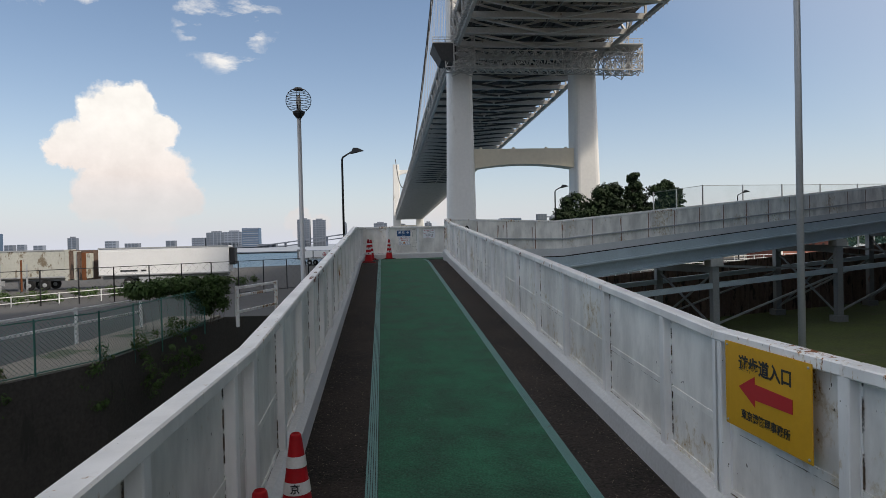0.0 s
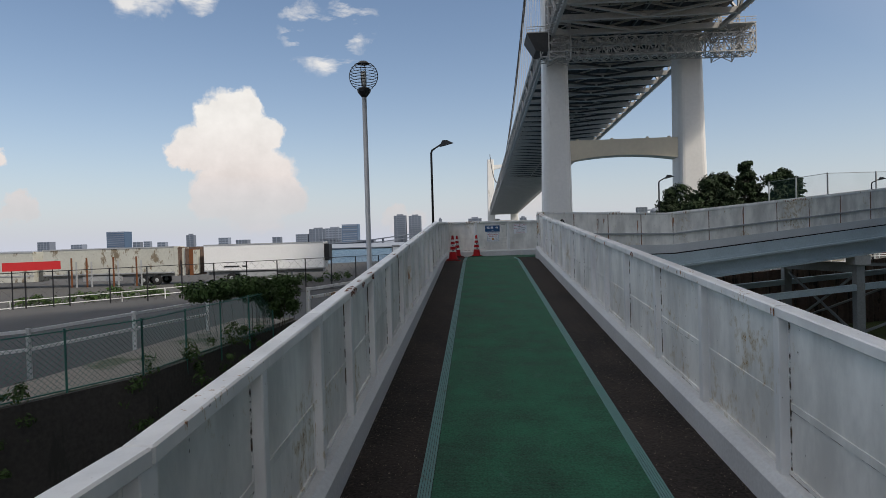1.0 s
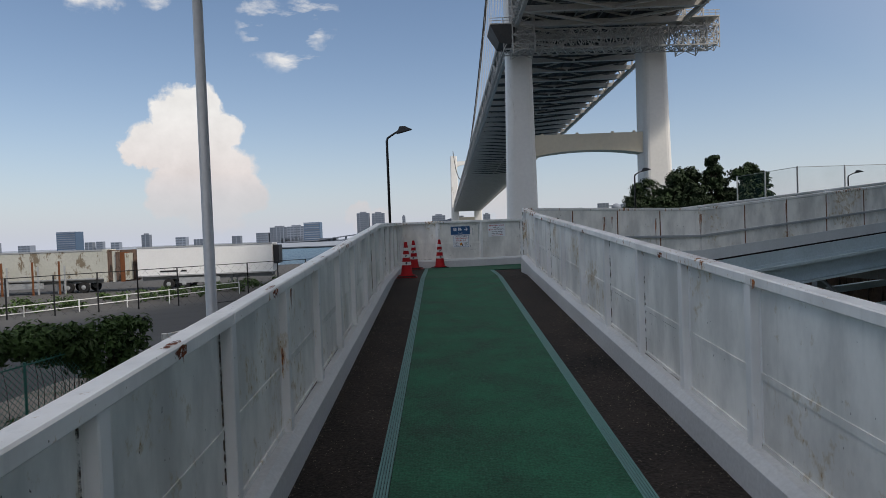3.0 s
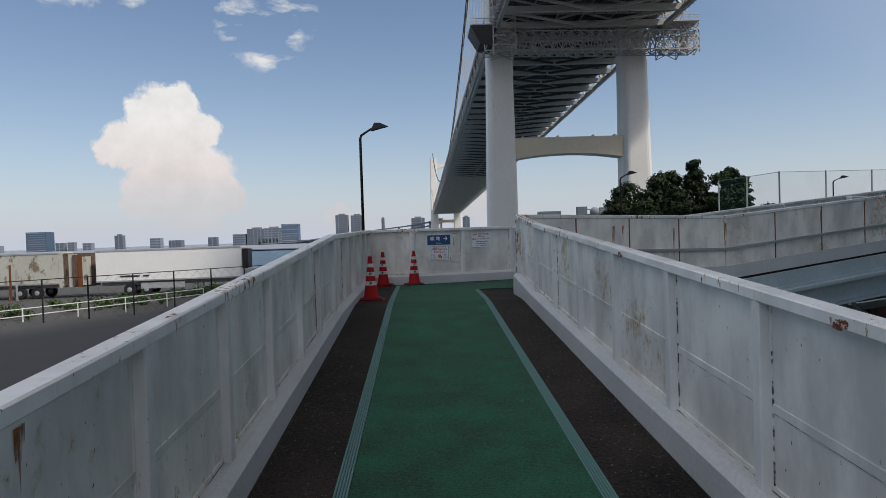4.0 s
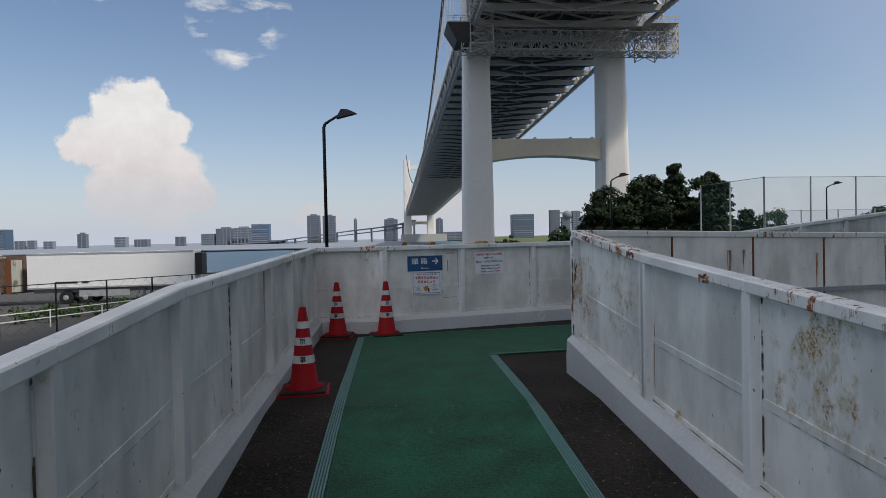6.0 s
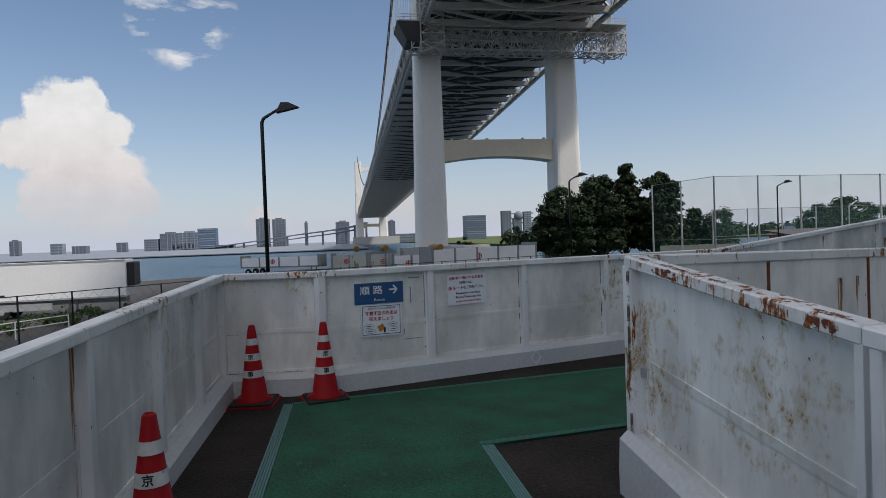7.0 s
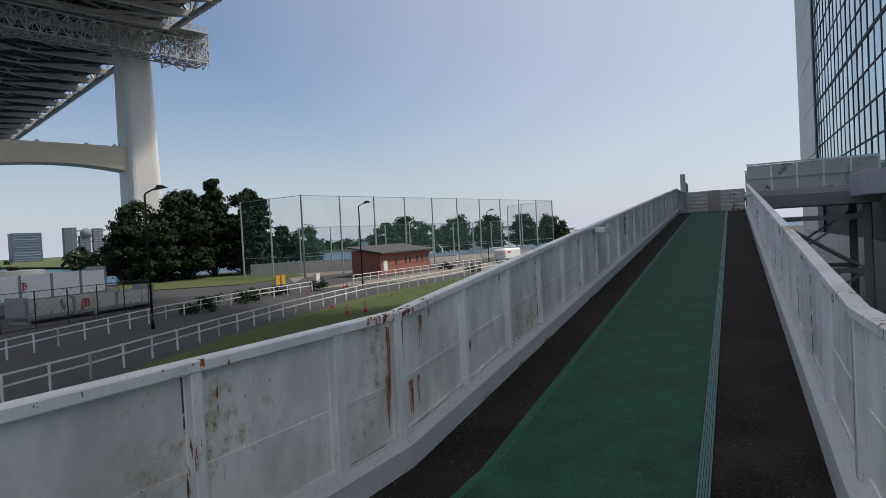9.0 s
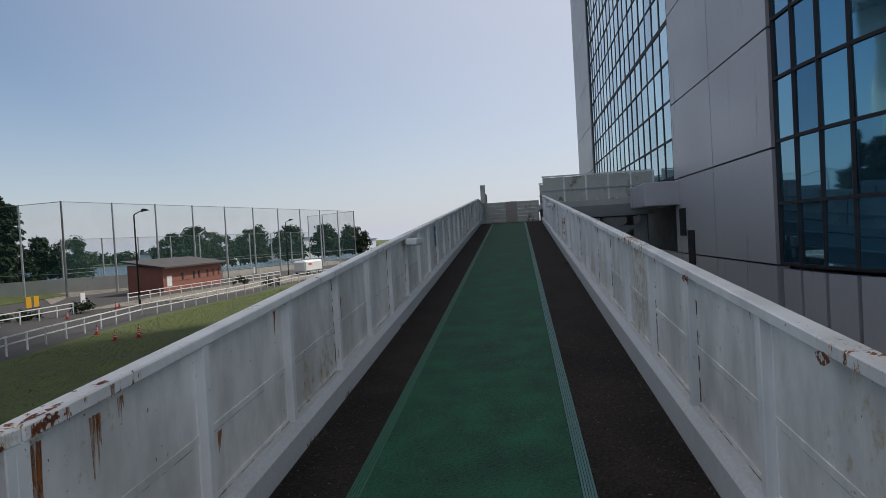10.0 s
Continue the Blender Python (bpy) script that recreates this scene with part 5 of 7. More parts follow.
def signs():
    ang = math.atan2(E2.y - E1.y, E2.x - E1.x)
    d = Vector((math.cos(ang), math.sin(ang), 0))
    n = Vector((d.y, -d.x, 0))

    def end(s, z, out=-0.014):
        """A place on the end parapet, s metres from its first corner."""
        p = Vector((E1.x, E1.y, 0)) + d * s + n * out
        return on_wall((p.x, p.y, z), n)

    s0 = Vector((-0.41 - E1.x, -0.1 - E1.y)).length
    # blue route sign
    r = thing("route_sign", end(s0, 0.90), "blue route sign with white characters and arrow", "sign")
    sheet("plate", 0.50, 0.205, M_BLUE, r, Tz(0, 0))
    writing("lettering", "順 路", 0.088, M_PAPER, r, Tz(-0.08, 0.025, 0.0055), 0.23, 0.001)
    writing("lettering", "Route", 0.036, M_PAPER, r, Tz(0.0, -0.065, 0.0055), 0.11)
    bm = bmesh.new()
    for a, b in (((0.10, 0.028), (0.185, 0.028)), ((0.145, 0.068), (0.185, 0.028)), ((0.145, -0.012), (0.185, 0.028))):
        bar(bm, (*a, 0.0058), (*b, 0.0058), 0.016, 0.0015)
    part("arrow", bm, M_PAPER, r)
    # white health notice
    h = thing("notice_sign", end(s0 + 0.012, 0.635, -0.006) @ Matrix.Rotation(radians(-1), 4, "Z"), "white notice with blue frame and red lettering below the route sign", "sign")
    sheet("paper", 0.42, 0.31, M_PAPER, h, Tz(0, 0))
    for w_, h_, x, y in ((0.39, 0.006, 0, 0.138), (0.39, 0.006, 0, -0.138), (0.006, 0.276, -0.192, 0), (0.006, 0.276, 0.192, 0)):
        sheet("frame_line", w_, h_, M_BLUE, h, Tz(x, y, 0.0042), 0.0008)
    writing("line", "新型コロナウイルス対策の為", 0.024, M_INK, h, Tz(0, 0.115, 0.0055), 0.28)
    writing("line", "不要不急の外出は", 0.042, M_RED, h, Tz(0, 0.066, 0.0055), 0.33, 0.001)
    writing("line", "控えましょう", 0.042, M_RED, h, Tz(0, 0.012, 0.0055), 0.25, 0.001)
    for x, y in ((-0.13, -0.055), (-0.115, -0.105), (0.115, -0.045), (0.12, -0.095)):
        bm = bmesh.new()
        tube(bm, [(x + 0.05 * math.cos(a * math.pi / 6), y + 0.02 * math.sin(a * math.pi / 6), 0.005) for a in range(13)], 0.0012, seg=4)
        part("bubble_outline", bm, M_INK, h)
        sheet("bar", 0.05, 0.006, M_INK, h, Tz(x, y, 0.0042), 0.0008)
    sheet("orange_mark", 0.065, 0.06, M_ORANGE, h, Tz(-0.005, -0.075, 0.0042) @ Matrix.Rotation(0.5, 4, "Z"), 0.001)
    sheet("dark_mark", 0.02, 0.05, M_INK, h, Tz(0.03, -0.1, 0.0046), 0.001)
    # bicycle notice on the end wall and at the ramp's foot
    s1 = Vector((0.47 - E1.x, 0.13 - E1.y)).length
    bicycle_notice(end(s1 + 0.05, 0.875), 1.0)
    bicycle_notice(on_wall((XR - 0.042, -20.32, Z_FOOT + 0.95), (-1, 0, 0)))
    # tape residue and pencilled lines beside the signs
    for ds, z, w_, h_ in ((0.48, 0.86, 0.012, 0.16), (0.52, 1.03, 0.12, 0.012), (0.63, 0.8, 0.008, 0.5), (0.40, 0.5, 0.01, 0.05), (0.5, 0.42, 0.2, 0.006)):
        q = thing("tape_residue", end(s0 + ds - 0.15, z, -0.0205), "dark scuffed tape mark on the painted parapet", "mark", "tape marks")
        sheet("mark", w_, h_, M_STEEL, q, Tz(0, 0), 0.0015)
    # diamond painted on the kerb
    dd = thing("kerb_marking", end(s1 + 0.80, 0.09, 0.097), "white outlined diamond marking on the kerb", "marking")
    for k in range(4):
        a0, a1 = k * math.pi / 2, (k + 1) * math.pi / 2
        bm = bmesh.new()
        bar(bm, (0.06 * math.cos(a0), 0.07 * math.sin(a0), 0.003), (0.06 * math.cos(a1), 0.07 * math.sin(a1), 0.003), 0.008, 0.003)
        part("diamond_side", bm, M_RAIL, dd)
    # yellow entrance sign on the right parapet
    y = thing("entrance_sign", on_wall((XR - 0.042, -19.14, Z_FOOT + 0.88), (-1, 0, 0)), "yellow metal footpath entrance sign with red arrow", "sign")
    sheet("plate", 0.70, 0.46, M_YELLOW, y, Tz(0, 0), 0.006)
    writing("lettering", "遊歩道入口", 0.088, M_INK, y, Tz(0, 0.125, 0.008), 0.43, 0.0022)
    arrow("arrow", 0.44, 0.16, M_RED, y, Tz(0, 0.0, 0.008) @ Matrix.Rotation(math.pi, 4, "Z"))
    writing("lettering", "東京港管理事務所", 0.055, M_INK, y, Tz(0, -0.145, 0.008), 0.40, 0.001)
    for x, yy in ((-0.33, 0.21), (0.33, 0.21), (-0.33, -0.21), (0.33, -0.21)):
        bm = bmesh.new()
        lathe(bm, [(0.007, 0.006), (0.007, 0.009), (0.003, 0.011)], 8)
        o = part("rivet", bm, M_GALV, y)
        o.matrix_basis = Tz(x, yy)
    # small fittings on the upper ramp
    l = thing("wall_lamp", Matrix.Translation(R2(7.5, -0.12, S2 * 7.5 + 0.98)) @ Matrix.Rotation(TH, 4, "Z"), "white box lamp fixed to the upper parapet", "lamp")
    bm = bmesh.new()
    hexa(bm, P0, -0.30, 0.30, -0.1, 0.08, 0.0, 0.1)
    bevelled(bm, 0.015)
    part("housing", bm, M_WHITE, l)
    bm = bmesh.new()
    hexa(bm, P0, -0.26, 0.26, -0.085, 0.03, -0.015, 0.0)
    part("lens", bm, M_CONEW, l)
    l2 = copy_thing(l, Matrix.Translation(R2(17.5, -W2 + 0.12, S2 * 17.5 + 0.98)) @ Matrix.Rotation(TH + math.pi, 4, "Z"))
    b = thing("small_sign", on_wall(R2(11.05, 0.012, S2 * 11.05 + 0.80), (math.sin(TH), -math.cos(TH), 0)), "small dark blue sign on the upper parapet", "sign")
    sheet("plate", 0.32, 0.42, M_BLUE, b, Tz(0, 0), 0.006)
    sheet("bar", 0.2, 0.05, M_PAPER, b, Tz(0, 0.08, 0.0062), 0.001)


signs()


# ---- traffic cones ----
def cone(m, label, h=0.70, group="cones on the ramp"):
    c = thing("traffic_cone", m, label, "traffic cone", group)
    k = h / 0.70
    r = lambda z: (0.125 - 0.095 * (z / 0.66)) * k
    bm = bmesh.new()
    hexa(bm, P0, -0.205 * k, 0.205 * k, -0.205 * k, 0.205 * k, 0.0, 0.012 * k)
    part("base_rim", bm, M_CONE, c)
    bm = bmesh.new()
    hexa(bm, P0, -0.185 * k, 0.185 * k, -0.185 * k, 0.185 * k, 0.01 * k, 0.034 * k)
    bevelled(bm, 0.01 * k)
    part("base_plate", bm, M_CONE if h < 0.6 else M_TYRE, c, "dark rubber base weight")
    bm = bmesh.new()
    lathe(bm, [(0.165 * k, 0.03 * k), (0.165 * k, 0.045 * k), (r(0.06), 0.06 * k), (r(0.66), 0.69 * k), (r(0.66) - 0.008 * k, 0.70 * k), (r(0.66) - 0.012 * k, 0.66 * k)], 20)
    part("body", bm, M_CONE, c, smooth=True)
    for z0, z1 in ((0.235, 0.295), (0.375, 0.435), (0.505, 0.56)):
        bm = bmesh.new()
        s = [(r(z) + 0.0035 * k, (0.06 + (z - 0.06) * 1.05) * k) for z in (z0, z1)]
        rings = [[bm.verts.new((rr * math.cos(a * math.pi / 10), rr * math.sin(a * math.pi / 10), zz)) for a in range(20)] for rr, zz in s]
        for a in range(20):
            bm.faces.new((rings[0][a], rings[0][(a + 1) % 20], rings[1][(a + 1) % 20], rings[1][a]))
        part("white_band", bm, M_CONEW, c, smooth=True)
    return c


def cones():
    def at(x, y, z=None, turn=0.0):
        return Matrix.Translation((x, y, floor1(y) if z is None else z)) @ Matrix.Rotation(radians(turn), 4, "Z")

    spots = [(-1.60, -3.28, 4), (-1.58, -0.45, -6), (-0.95, -0.50, 12), (-1.64, -18.75, 0), (-1.68, -19.5, 8)]
    for i, (x, y, a) in enumerate(spots):
        c = cone(at(x, y, None, a), "red plastic traffic cone with white bands on the asphalt")
        if i < 4:
            n = Vector((0.02, -1, 0.14)).normalized()
            for z, ch in ((0.405, "京"), (0.265, "事")):
                zz = 0.06 + (z - 0.06) * 1.05
                rr = (0.125 - 0.095 * (z / 0.66)) + 0.006
                writing("character", ch, 0.052, M_INK, c, on_wall((0.0, -rr, zz), n), None, 0.001)
    small = [(28.0, 35.5), (26.4, 31.6), (27.4, 30.9), (28.6, 32.4), (34.2, 48.0), (40.4, 50.6), (41.2, 51.2)]
    for x, y in small:
        cone(at(x, y, GROUND + 0.06), "orange-red traffic cone beside the road", 0.58, "cones by the road")


cones()


# ---- rust: bare patches where paint has flaked, runs below rail joints ----
def rust_patches():
    rng = random.Random(11)

    def run(parent, f, a, b, c0, c1, w):
        bm = bmesh.new()
        n = 5
        top = [bm.verts.new(f(a - w / 2 + w * i / n, b, c1 - rng.uniform(0, 0.01))) for i in range(n + 1)]
        bot = [bm.verts.new(f(a - w / 2 + w * (0.15 + 0.7 * i / n), b, c0 + (c1 - c0) * rng.uniform(0.0, 0.7))) for i in range(n + 1)]
        for i in range(n):
            bm.faces.new((top[i], top[i + 1], bot[i + 1], bot[i]))
        part("rust_run", bm, M_RUNS, parent)

    def patch(parent, f, a, c, w, h_, b):
        bm = bmesh.new()
        pts = [(a + w * (0.5 + rng.uniform(-0.15, 0.15)) * math.cos(k * math.pi / 5), c + h_ * (0.5 + rng.uniform(-0.2, 0.2)) * math.sin(k * math.pi / 5)) for k in range(10)]
        bm.faces.new([bm.verts.new(f(x, b, z)) for x, z in pts])
        part("rust_patch", bm, M_RUST, parent)

    fl = lambda a, b, c: Vector((XL + b, a, floor1(a) + c))
    fr = lambda a, b, c: Vector((XR - b, a, floor1(a) + c))
    f2 = lambda a, b, c: R2(a, -b, S2 * max(a, 0) + c)
    f3 = lambda a, b, c: R2(a, -W2 + b, S2 * max(a, 0) + c)
    o3 = lambda a, b, c: R2(a, -W2 - b, S2 * max(a, 0) + c)
    # long runs down the panels and beside posts
    for f, par, lst in ((f2, wall_upper_left, [(0.09, 0.5, 1.05, 0.07), (-0.09, 0.22, 1.05, 0.03), (-0.12, 0.2, 0.7, 0.05), (0.42, 0.72, 1.03, 0.045), (0.58, 0.9, 1.05, 0.025), (0.22, 0.26, 0.57, 0.06), (0.34, 0.34, 0.57, 0.04), (1.32, 0.26, 0.55, 0.06), (1.42, 0.4, 0.56, 0.03), (2.3, 0.85, 1.06, 0.03), (3.92, 0.62, 0.82, 0.035)]),
                        (fr, wall_right, [(-4.5, 0.2, 0.5, 0.03), (-5.7, 0.2, 0.45, 0.025), (-13.1, 0.4, 0.75, 0.02), (-14.4, 0.25, 0.6, 0.02), (-6.82, 0.24, 1.06, 0.03), (-4.62, 0.22, 0.72, 0.04), (-14.3, 0.3, 0.62, 0.025)]),
                        (fl, wall_left, [(-15.0, 0.3, 0.8, 0.02), (-12.5, 0.2, 0.7, 0.02), (-8.6, 0.6, 1.0, 0.02), (-11.3, 0.85, 1.05, 0.04), (-5.29, 0.22, 1.06, 0.03), (-3.27, 0.2, 1.07, 0.045), (-6.44, 0.22, 0.6, 0.02), (-13.64, 0.3, 0.9, 0.02)]),
                        (o3, wall_upper_right, [(-2.5, 0.55, 1.06, 0.05), (-2.3, 0.8, 1.06, 0.03), (-1.2, 0.3, 1.0, 0.03), (0.0, 0.1, 1.05, 0.06), (2.5, 0.6, 1.05, 0.03)])):
        for a, c0, c1, w in lst:
            w *= 1.4 if f is f2 else 1.0
            run(par, f, a, -0.0195 if f is not o3 else 0.0475, c0, c1, w)
            run(par, f, a + 0.02, -0.0190 if f is not o3 else 0.0480, (c0 + c1) / 2, c1, w * 0.6)
    patch(wall_upper_left, f2, 3.92, 0.82, 0.07, 0.06, -0.0195)
    # flaked spots on the top rails, with short drips down their faces
    yc = CORNER_R.y
    z_a = floor1(-4.55) + 0.02
    fc = lambda a, b, c: Vector((XR - b, yc - a, 0.14 + (z_a - 0.14) * a / (yc + 4.55) + c))
    for f, par, lst in ((fc, wall_right, [(0.05, 0.05), (0.16, 0.08), (0.42, 0.2), (0.62, 0.05), (0.80, 0.06), (0.98, 0.03), (1.38, 0.12)]),
                        (f2, wall_upper_left, [(0.12, 0.16), (0.45, 0.05), (3.2, 0.05), (6.1, 0.04)]),
                        (fl, wall_left, [(-15.75, 0.22), (-15.35, 0.1), (-14.87, 0.13), (-13.2, 0.1), (-11.9, 0.12), (-10.3, 0.08), (-9.2, 0.06), (-7.0, 0.06)]),
                        (fr, wall_right, [(-16.8, 0.08), (-15.1, 0.06), (-13.6, 0.1), (-12.2, 0.06), (-10.8, 0.1), (-9.7, 0.07), (-8.3, 0.1), (-7.6, 0.05), (-6.6, 0.08), (-5.4, 0.1)]),
                        (f3, wall_upper_right, [(0.6, 0.1), (1.3, 0.06), (2.5, 0.14), (3.4, 0.08), (4.6, 0.07), (5.2, 0.1), (6.4, 0.06), (7.9, 0.08), (9.6, 0.08), (12.0, 0.1)])):
        for a, w in lst:
            w *= 1.35
            bm = bmesh.new()
            n = 7
            bm.faces.new([bm.verts.new(f(a + w * (0.5 + rng.uniform(-0.1, 0.15)) * math.cos(k * 2 * math.pi / n), 0.012 + rng.uniform(0.016, 0.024) * math.sin(k * 2 * math.pi / n), H_WALL + 0.0015)) for k in range(n)])
            part("rust_patch", bm, M_RUST, par)
            if w > 0.12:
                patch(par, f, a, H_WALL - 0.032, w * 0.8, 0.055, 0.0416)
            for k in range(max(1, int(w / 0.035))):
                run(par, f, a + rng.uniform(-0.4, 0.4) * w, 0.0412, H_WALL - rng.uniform(0.045, 0.085), H_WALL - 0.008, rng.uniform(0.012, 0.028))
    # black gap at the expansion joint of the upper ramp
    bm = bmesh.new()
    hexa(bm, f2, -0.062, -0.045, -0.03, 0.026, 0.2, H_WALL - 0.06)
    part("joint_gap", bm, M_JOINT, wall_upper_left)


rust_patches()


# bent black hose behind the corner of the parapets
hose = thing("rubber_hose", Matrix.Translation((1.32, -3.2, 0.0)), "black rubber hose hooked over the parapet corner", "hose")
bm = bmesh.new()
tube(bm, [(0.02 * k, 0.02, 0.55 + 0.5 * math.sin(min(k, 9) * math.pi / 12)) for k in range(10)], 0.022, seg=8)
tube(bm, [(0.0, 0.02, -3.2), (0.0, 0.02, 0.55)], 0.022, seg=8)
part("hose", bm, M_TYRE, hose, smooth=True)


# ---- lamps ----
def globe_lamp(m):
    l = thing("globe_lamp", m, "slim grey lamp post with a clear slatted globe", "street lamp", "globe lamps")
    top = 8.75
    bm = bmesh.new()
    tube(bm, [(0, 0, 0), (0, 0, 1.2)], 0.075, 0.07, 12)
    tube(bm, [(0, 0, 1.2), (0, 0, top - 0.28)], 0.05, 0.035, 12)
    part("pole", bm, M_GALV, l, smooth=True)
    bm = bmesh.new()
    lathe(bm, [(0.04, top - 0.32), (0.10, top - 0.24), (0.11, top - 0.2), (0.05, top - 0.17)], 14)
    part("collar", bm, M_BLACK, l)
    bm = bmesh.new()
    lathe(bm, [(0.035, top - 0.17), (0.045, top - 0.02), (0.03, top + 0.08)], 10)
    part("bulb", bm, M_CONC, l, smooth=True)
    R = 0.22
    for k in range(9):
        bm = bmesh.new()
        z = -0.17 + k * 0.0425
        r = math.sqrt(R * R - z * z)
        tube(bm, [(r * math.cos(a * math.pi / 10), r * math.sin(a * math.pi / 10), top + z) for a in range(21)], 0.0045, seg=4)
        part("ring", bm, M_BLACK, l)
    for k in range(4):
        bm = bmesh.new()
        a = k * math.pi / 2
        tube(bm, [(R * math.cos(e) * math.cos(a), R * math.cos(e) * math.sin(a), top + R * math.sin(e)) for e in [radians(-55 + 14.5 * i) for i in range(11)]], 0.006, seg=4)
        part("rib", bm, M_BLACK, l)
    bm = bmesh.new()
    lathe(bm, [(0.10, top + 0.19), (0.06, top + 0.225), (0.02, top + 0.235)], 14)
    part("cap", bm, M_BLACK, l)
    return l


gl = globe_lamp(Matrix.Translation((-2.58, -10.95, PIT)))
copy_thing(gl, Matrix.Translation((4.62, -14.05, GROUND - 0.02)) @ Matrix.Diagonal((1, 1, 1.35, 1)))


def road_lamp(m, h, arm=1.05):
    l = thing("street_lamp", m, "black painted street lamp with a wedge-shaped head", "street lamp", "black street lamps")
    bm = bmesh.new()
    tube(bm, [(0, 0, 0), (0, 0, 1.1)], 0.11, 0.11, 12)
    tube(bm, [(0, 0, 1.1), (0, 0, h - 0.55), (0.06, 0, h - 0.4), (0.22, 0, h - 0.3), (arm - 0.45, 0, h - 0.08)], 0.075, 0.05, 12)
    part("pole", bm, M_BLACK, l, smooth=True)
    bm = bmesh.new()
    v = [bm.verts.new(p) for p in ((arm - 0.5, -0.17, h - 0.2), (arm - 0.5, 0.17, h - 0.2), (arm + 0.35, 0.14, h - 0.02), (arm + 0.35, -0.14, h - 0.02), (arm - 0.3, -0.13, h + 0.17), (arm - 0.3, 0.13, h + 0.17), (arm - 0.02, 0.12, h + 0.16), (arm - 0.02, -0.12, h + 0.16))]
    for q in ((0, 1, 2, 3), (4, 7, 6, 5), (0, 4, 5, 1), (1, 5, 6, 2), (2, 6, 7, 3), (3, 7, 4, 0)):
        bm.faces.new([v[i] for i in q])
    part("head", bm, M_BLACK, l)
    bm = bmesh.new()
    hexa(bm, P0, -0.14, 0.14, -0.14, 0.14, 0, 0.03)
    part("base_plate", bm, M_BLACK, l)
    return l


l0 = road_lamp(Matrix.Translation((-3.62, 17.5, GROUND)) @ Matrix.Rotation(radians(-8), 4, "Z"), 9.75)
for x, y in ((16.2, 38.6), (42.6, 50.2), (83, 66)):
    copy_thing(l0, Matrix.Translation((x, y, GROUND)) @ Matrix.Rotation(radians(-25), 4, "Z") @ Matrix.Diagonal((1, 1, 0.93, 1)))


# ---- trees ----
def leaves(bm, centre, radius, count, size, rng, flat=0.75):
    for _ in range(count):
        d = Vector((rng.gauss(0, 1), rng.gauss(0, 1), rng.gauss(0, 1))).normalized()
        p = centre + Vector((d.x, d.y, d.z * flat)) * radius * rng.uniform(0.35, 1.05)
        n = (d + Vector((rng.uniform(-0.7, 0.7), rng.uniform(-0.7, 0.7), rng.uniform(-0.2, 0.9)))).normalized()
        a = n.orthogonal().normalized()
        a = (Matrix.Rotation(rng.uniform(0, 6.28), 3, n) @ a) * size * rng.uniform(0.6, 1.3)
        b = n.cross(a) * rng.uniform(0.4, 0.7)
        c = n * size * 0.18
        bm.faces.new([bm.verts.new(q) for q in (p - a, p - b * 0.8 + c, p + a, p + b * 0.8 + c)])


def tree(m, h, r, seed, label, group, pine=False, clumps=46, leaf=0.30, per=46, low=0.16):
    rng = random.Random(seed)
    t = thing("tree", m, label, "tree", group)
    bm = bmesh.new()
    lean = rng.uniform(-0.06, 0.06) * h
    top = h * (0.93 if pine else 0.72)
    spine = [Vector((lean * (k / 5) ** 2, lean * 0.5 * (k / 5), top * k / 5)) for k in range(6)]
    tube(bm, spine, 0.032 * h * 0.7, 0.03, 8)
    centres = []
    for k in range(clumps):
        s = rng.random()
        z = h * (low + (0.96 - low) * s)
        wide = r * ((1 - (s - 0.35) ** 2 * 1.7) if not pine else (1.05 - 0.85 * s))
        a = rng.uniform(0, 6.28)
        q = math.sqrt(rng.random()) * max(0.2, wide)
        c = Vector((q * math.cos(a) + lean * s, q * math.sin(a), z + rng.uniform(-0.04, 0.04) * h))
        centres.append(c)
        if k % 3 == 0:
            st = spine[min(5, int(5 * min(1, max(0.0, (z - 0.18 * h)) / top)))]
            mid = (st + c) / 2 + Vector((0, 0, -0.02 * h))
            tube(bm, [st, mid, c], 0.010 * h * 0.6, 0.02, 5)
    part("trunk", bm, M_TRUNK, t)
    bm = bmesh.new()
    for c in centres:
        leaves(bm, c, r * rng.uniform(0.22, 0.40), per, leaf, rng, 0.45 if pine else 0.7)
    part("crown", bm, M_LEAF, t)
    return t


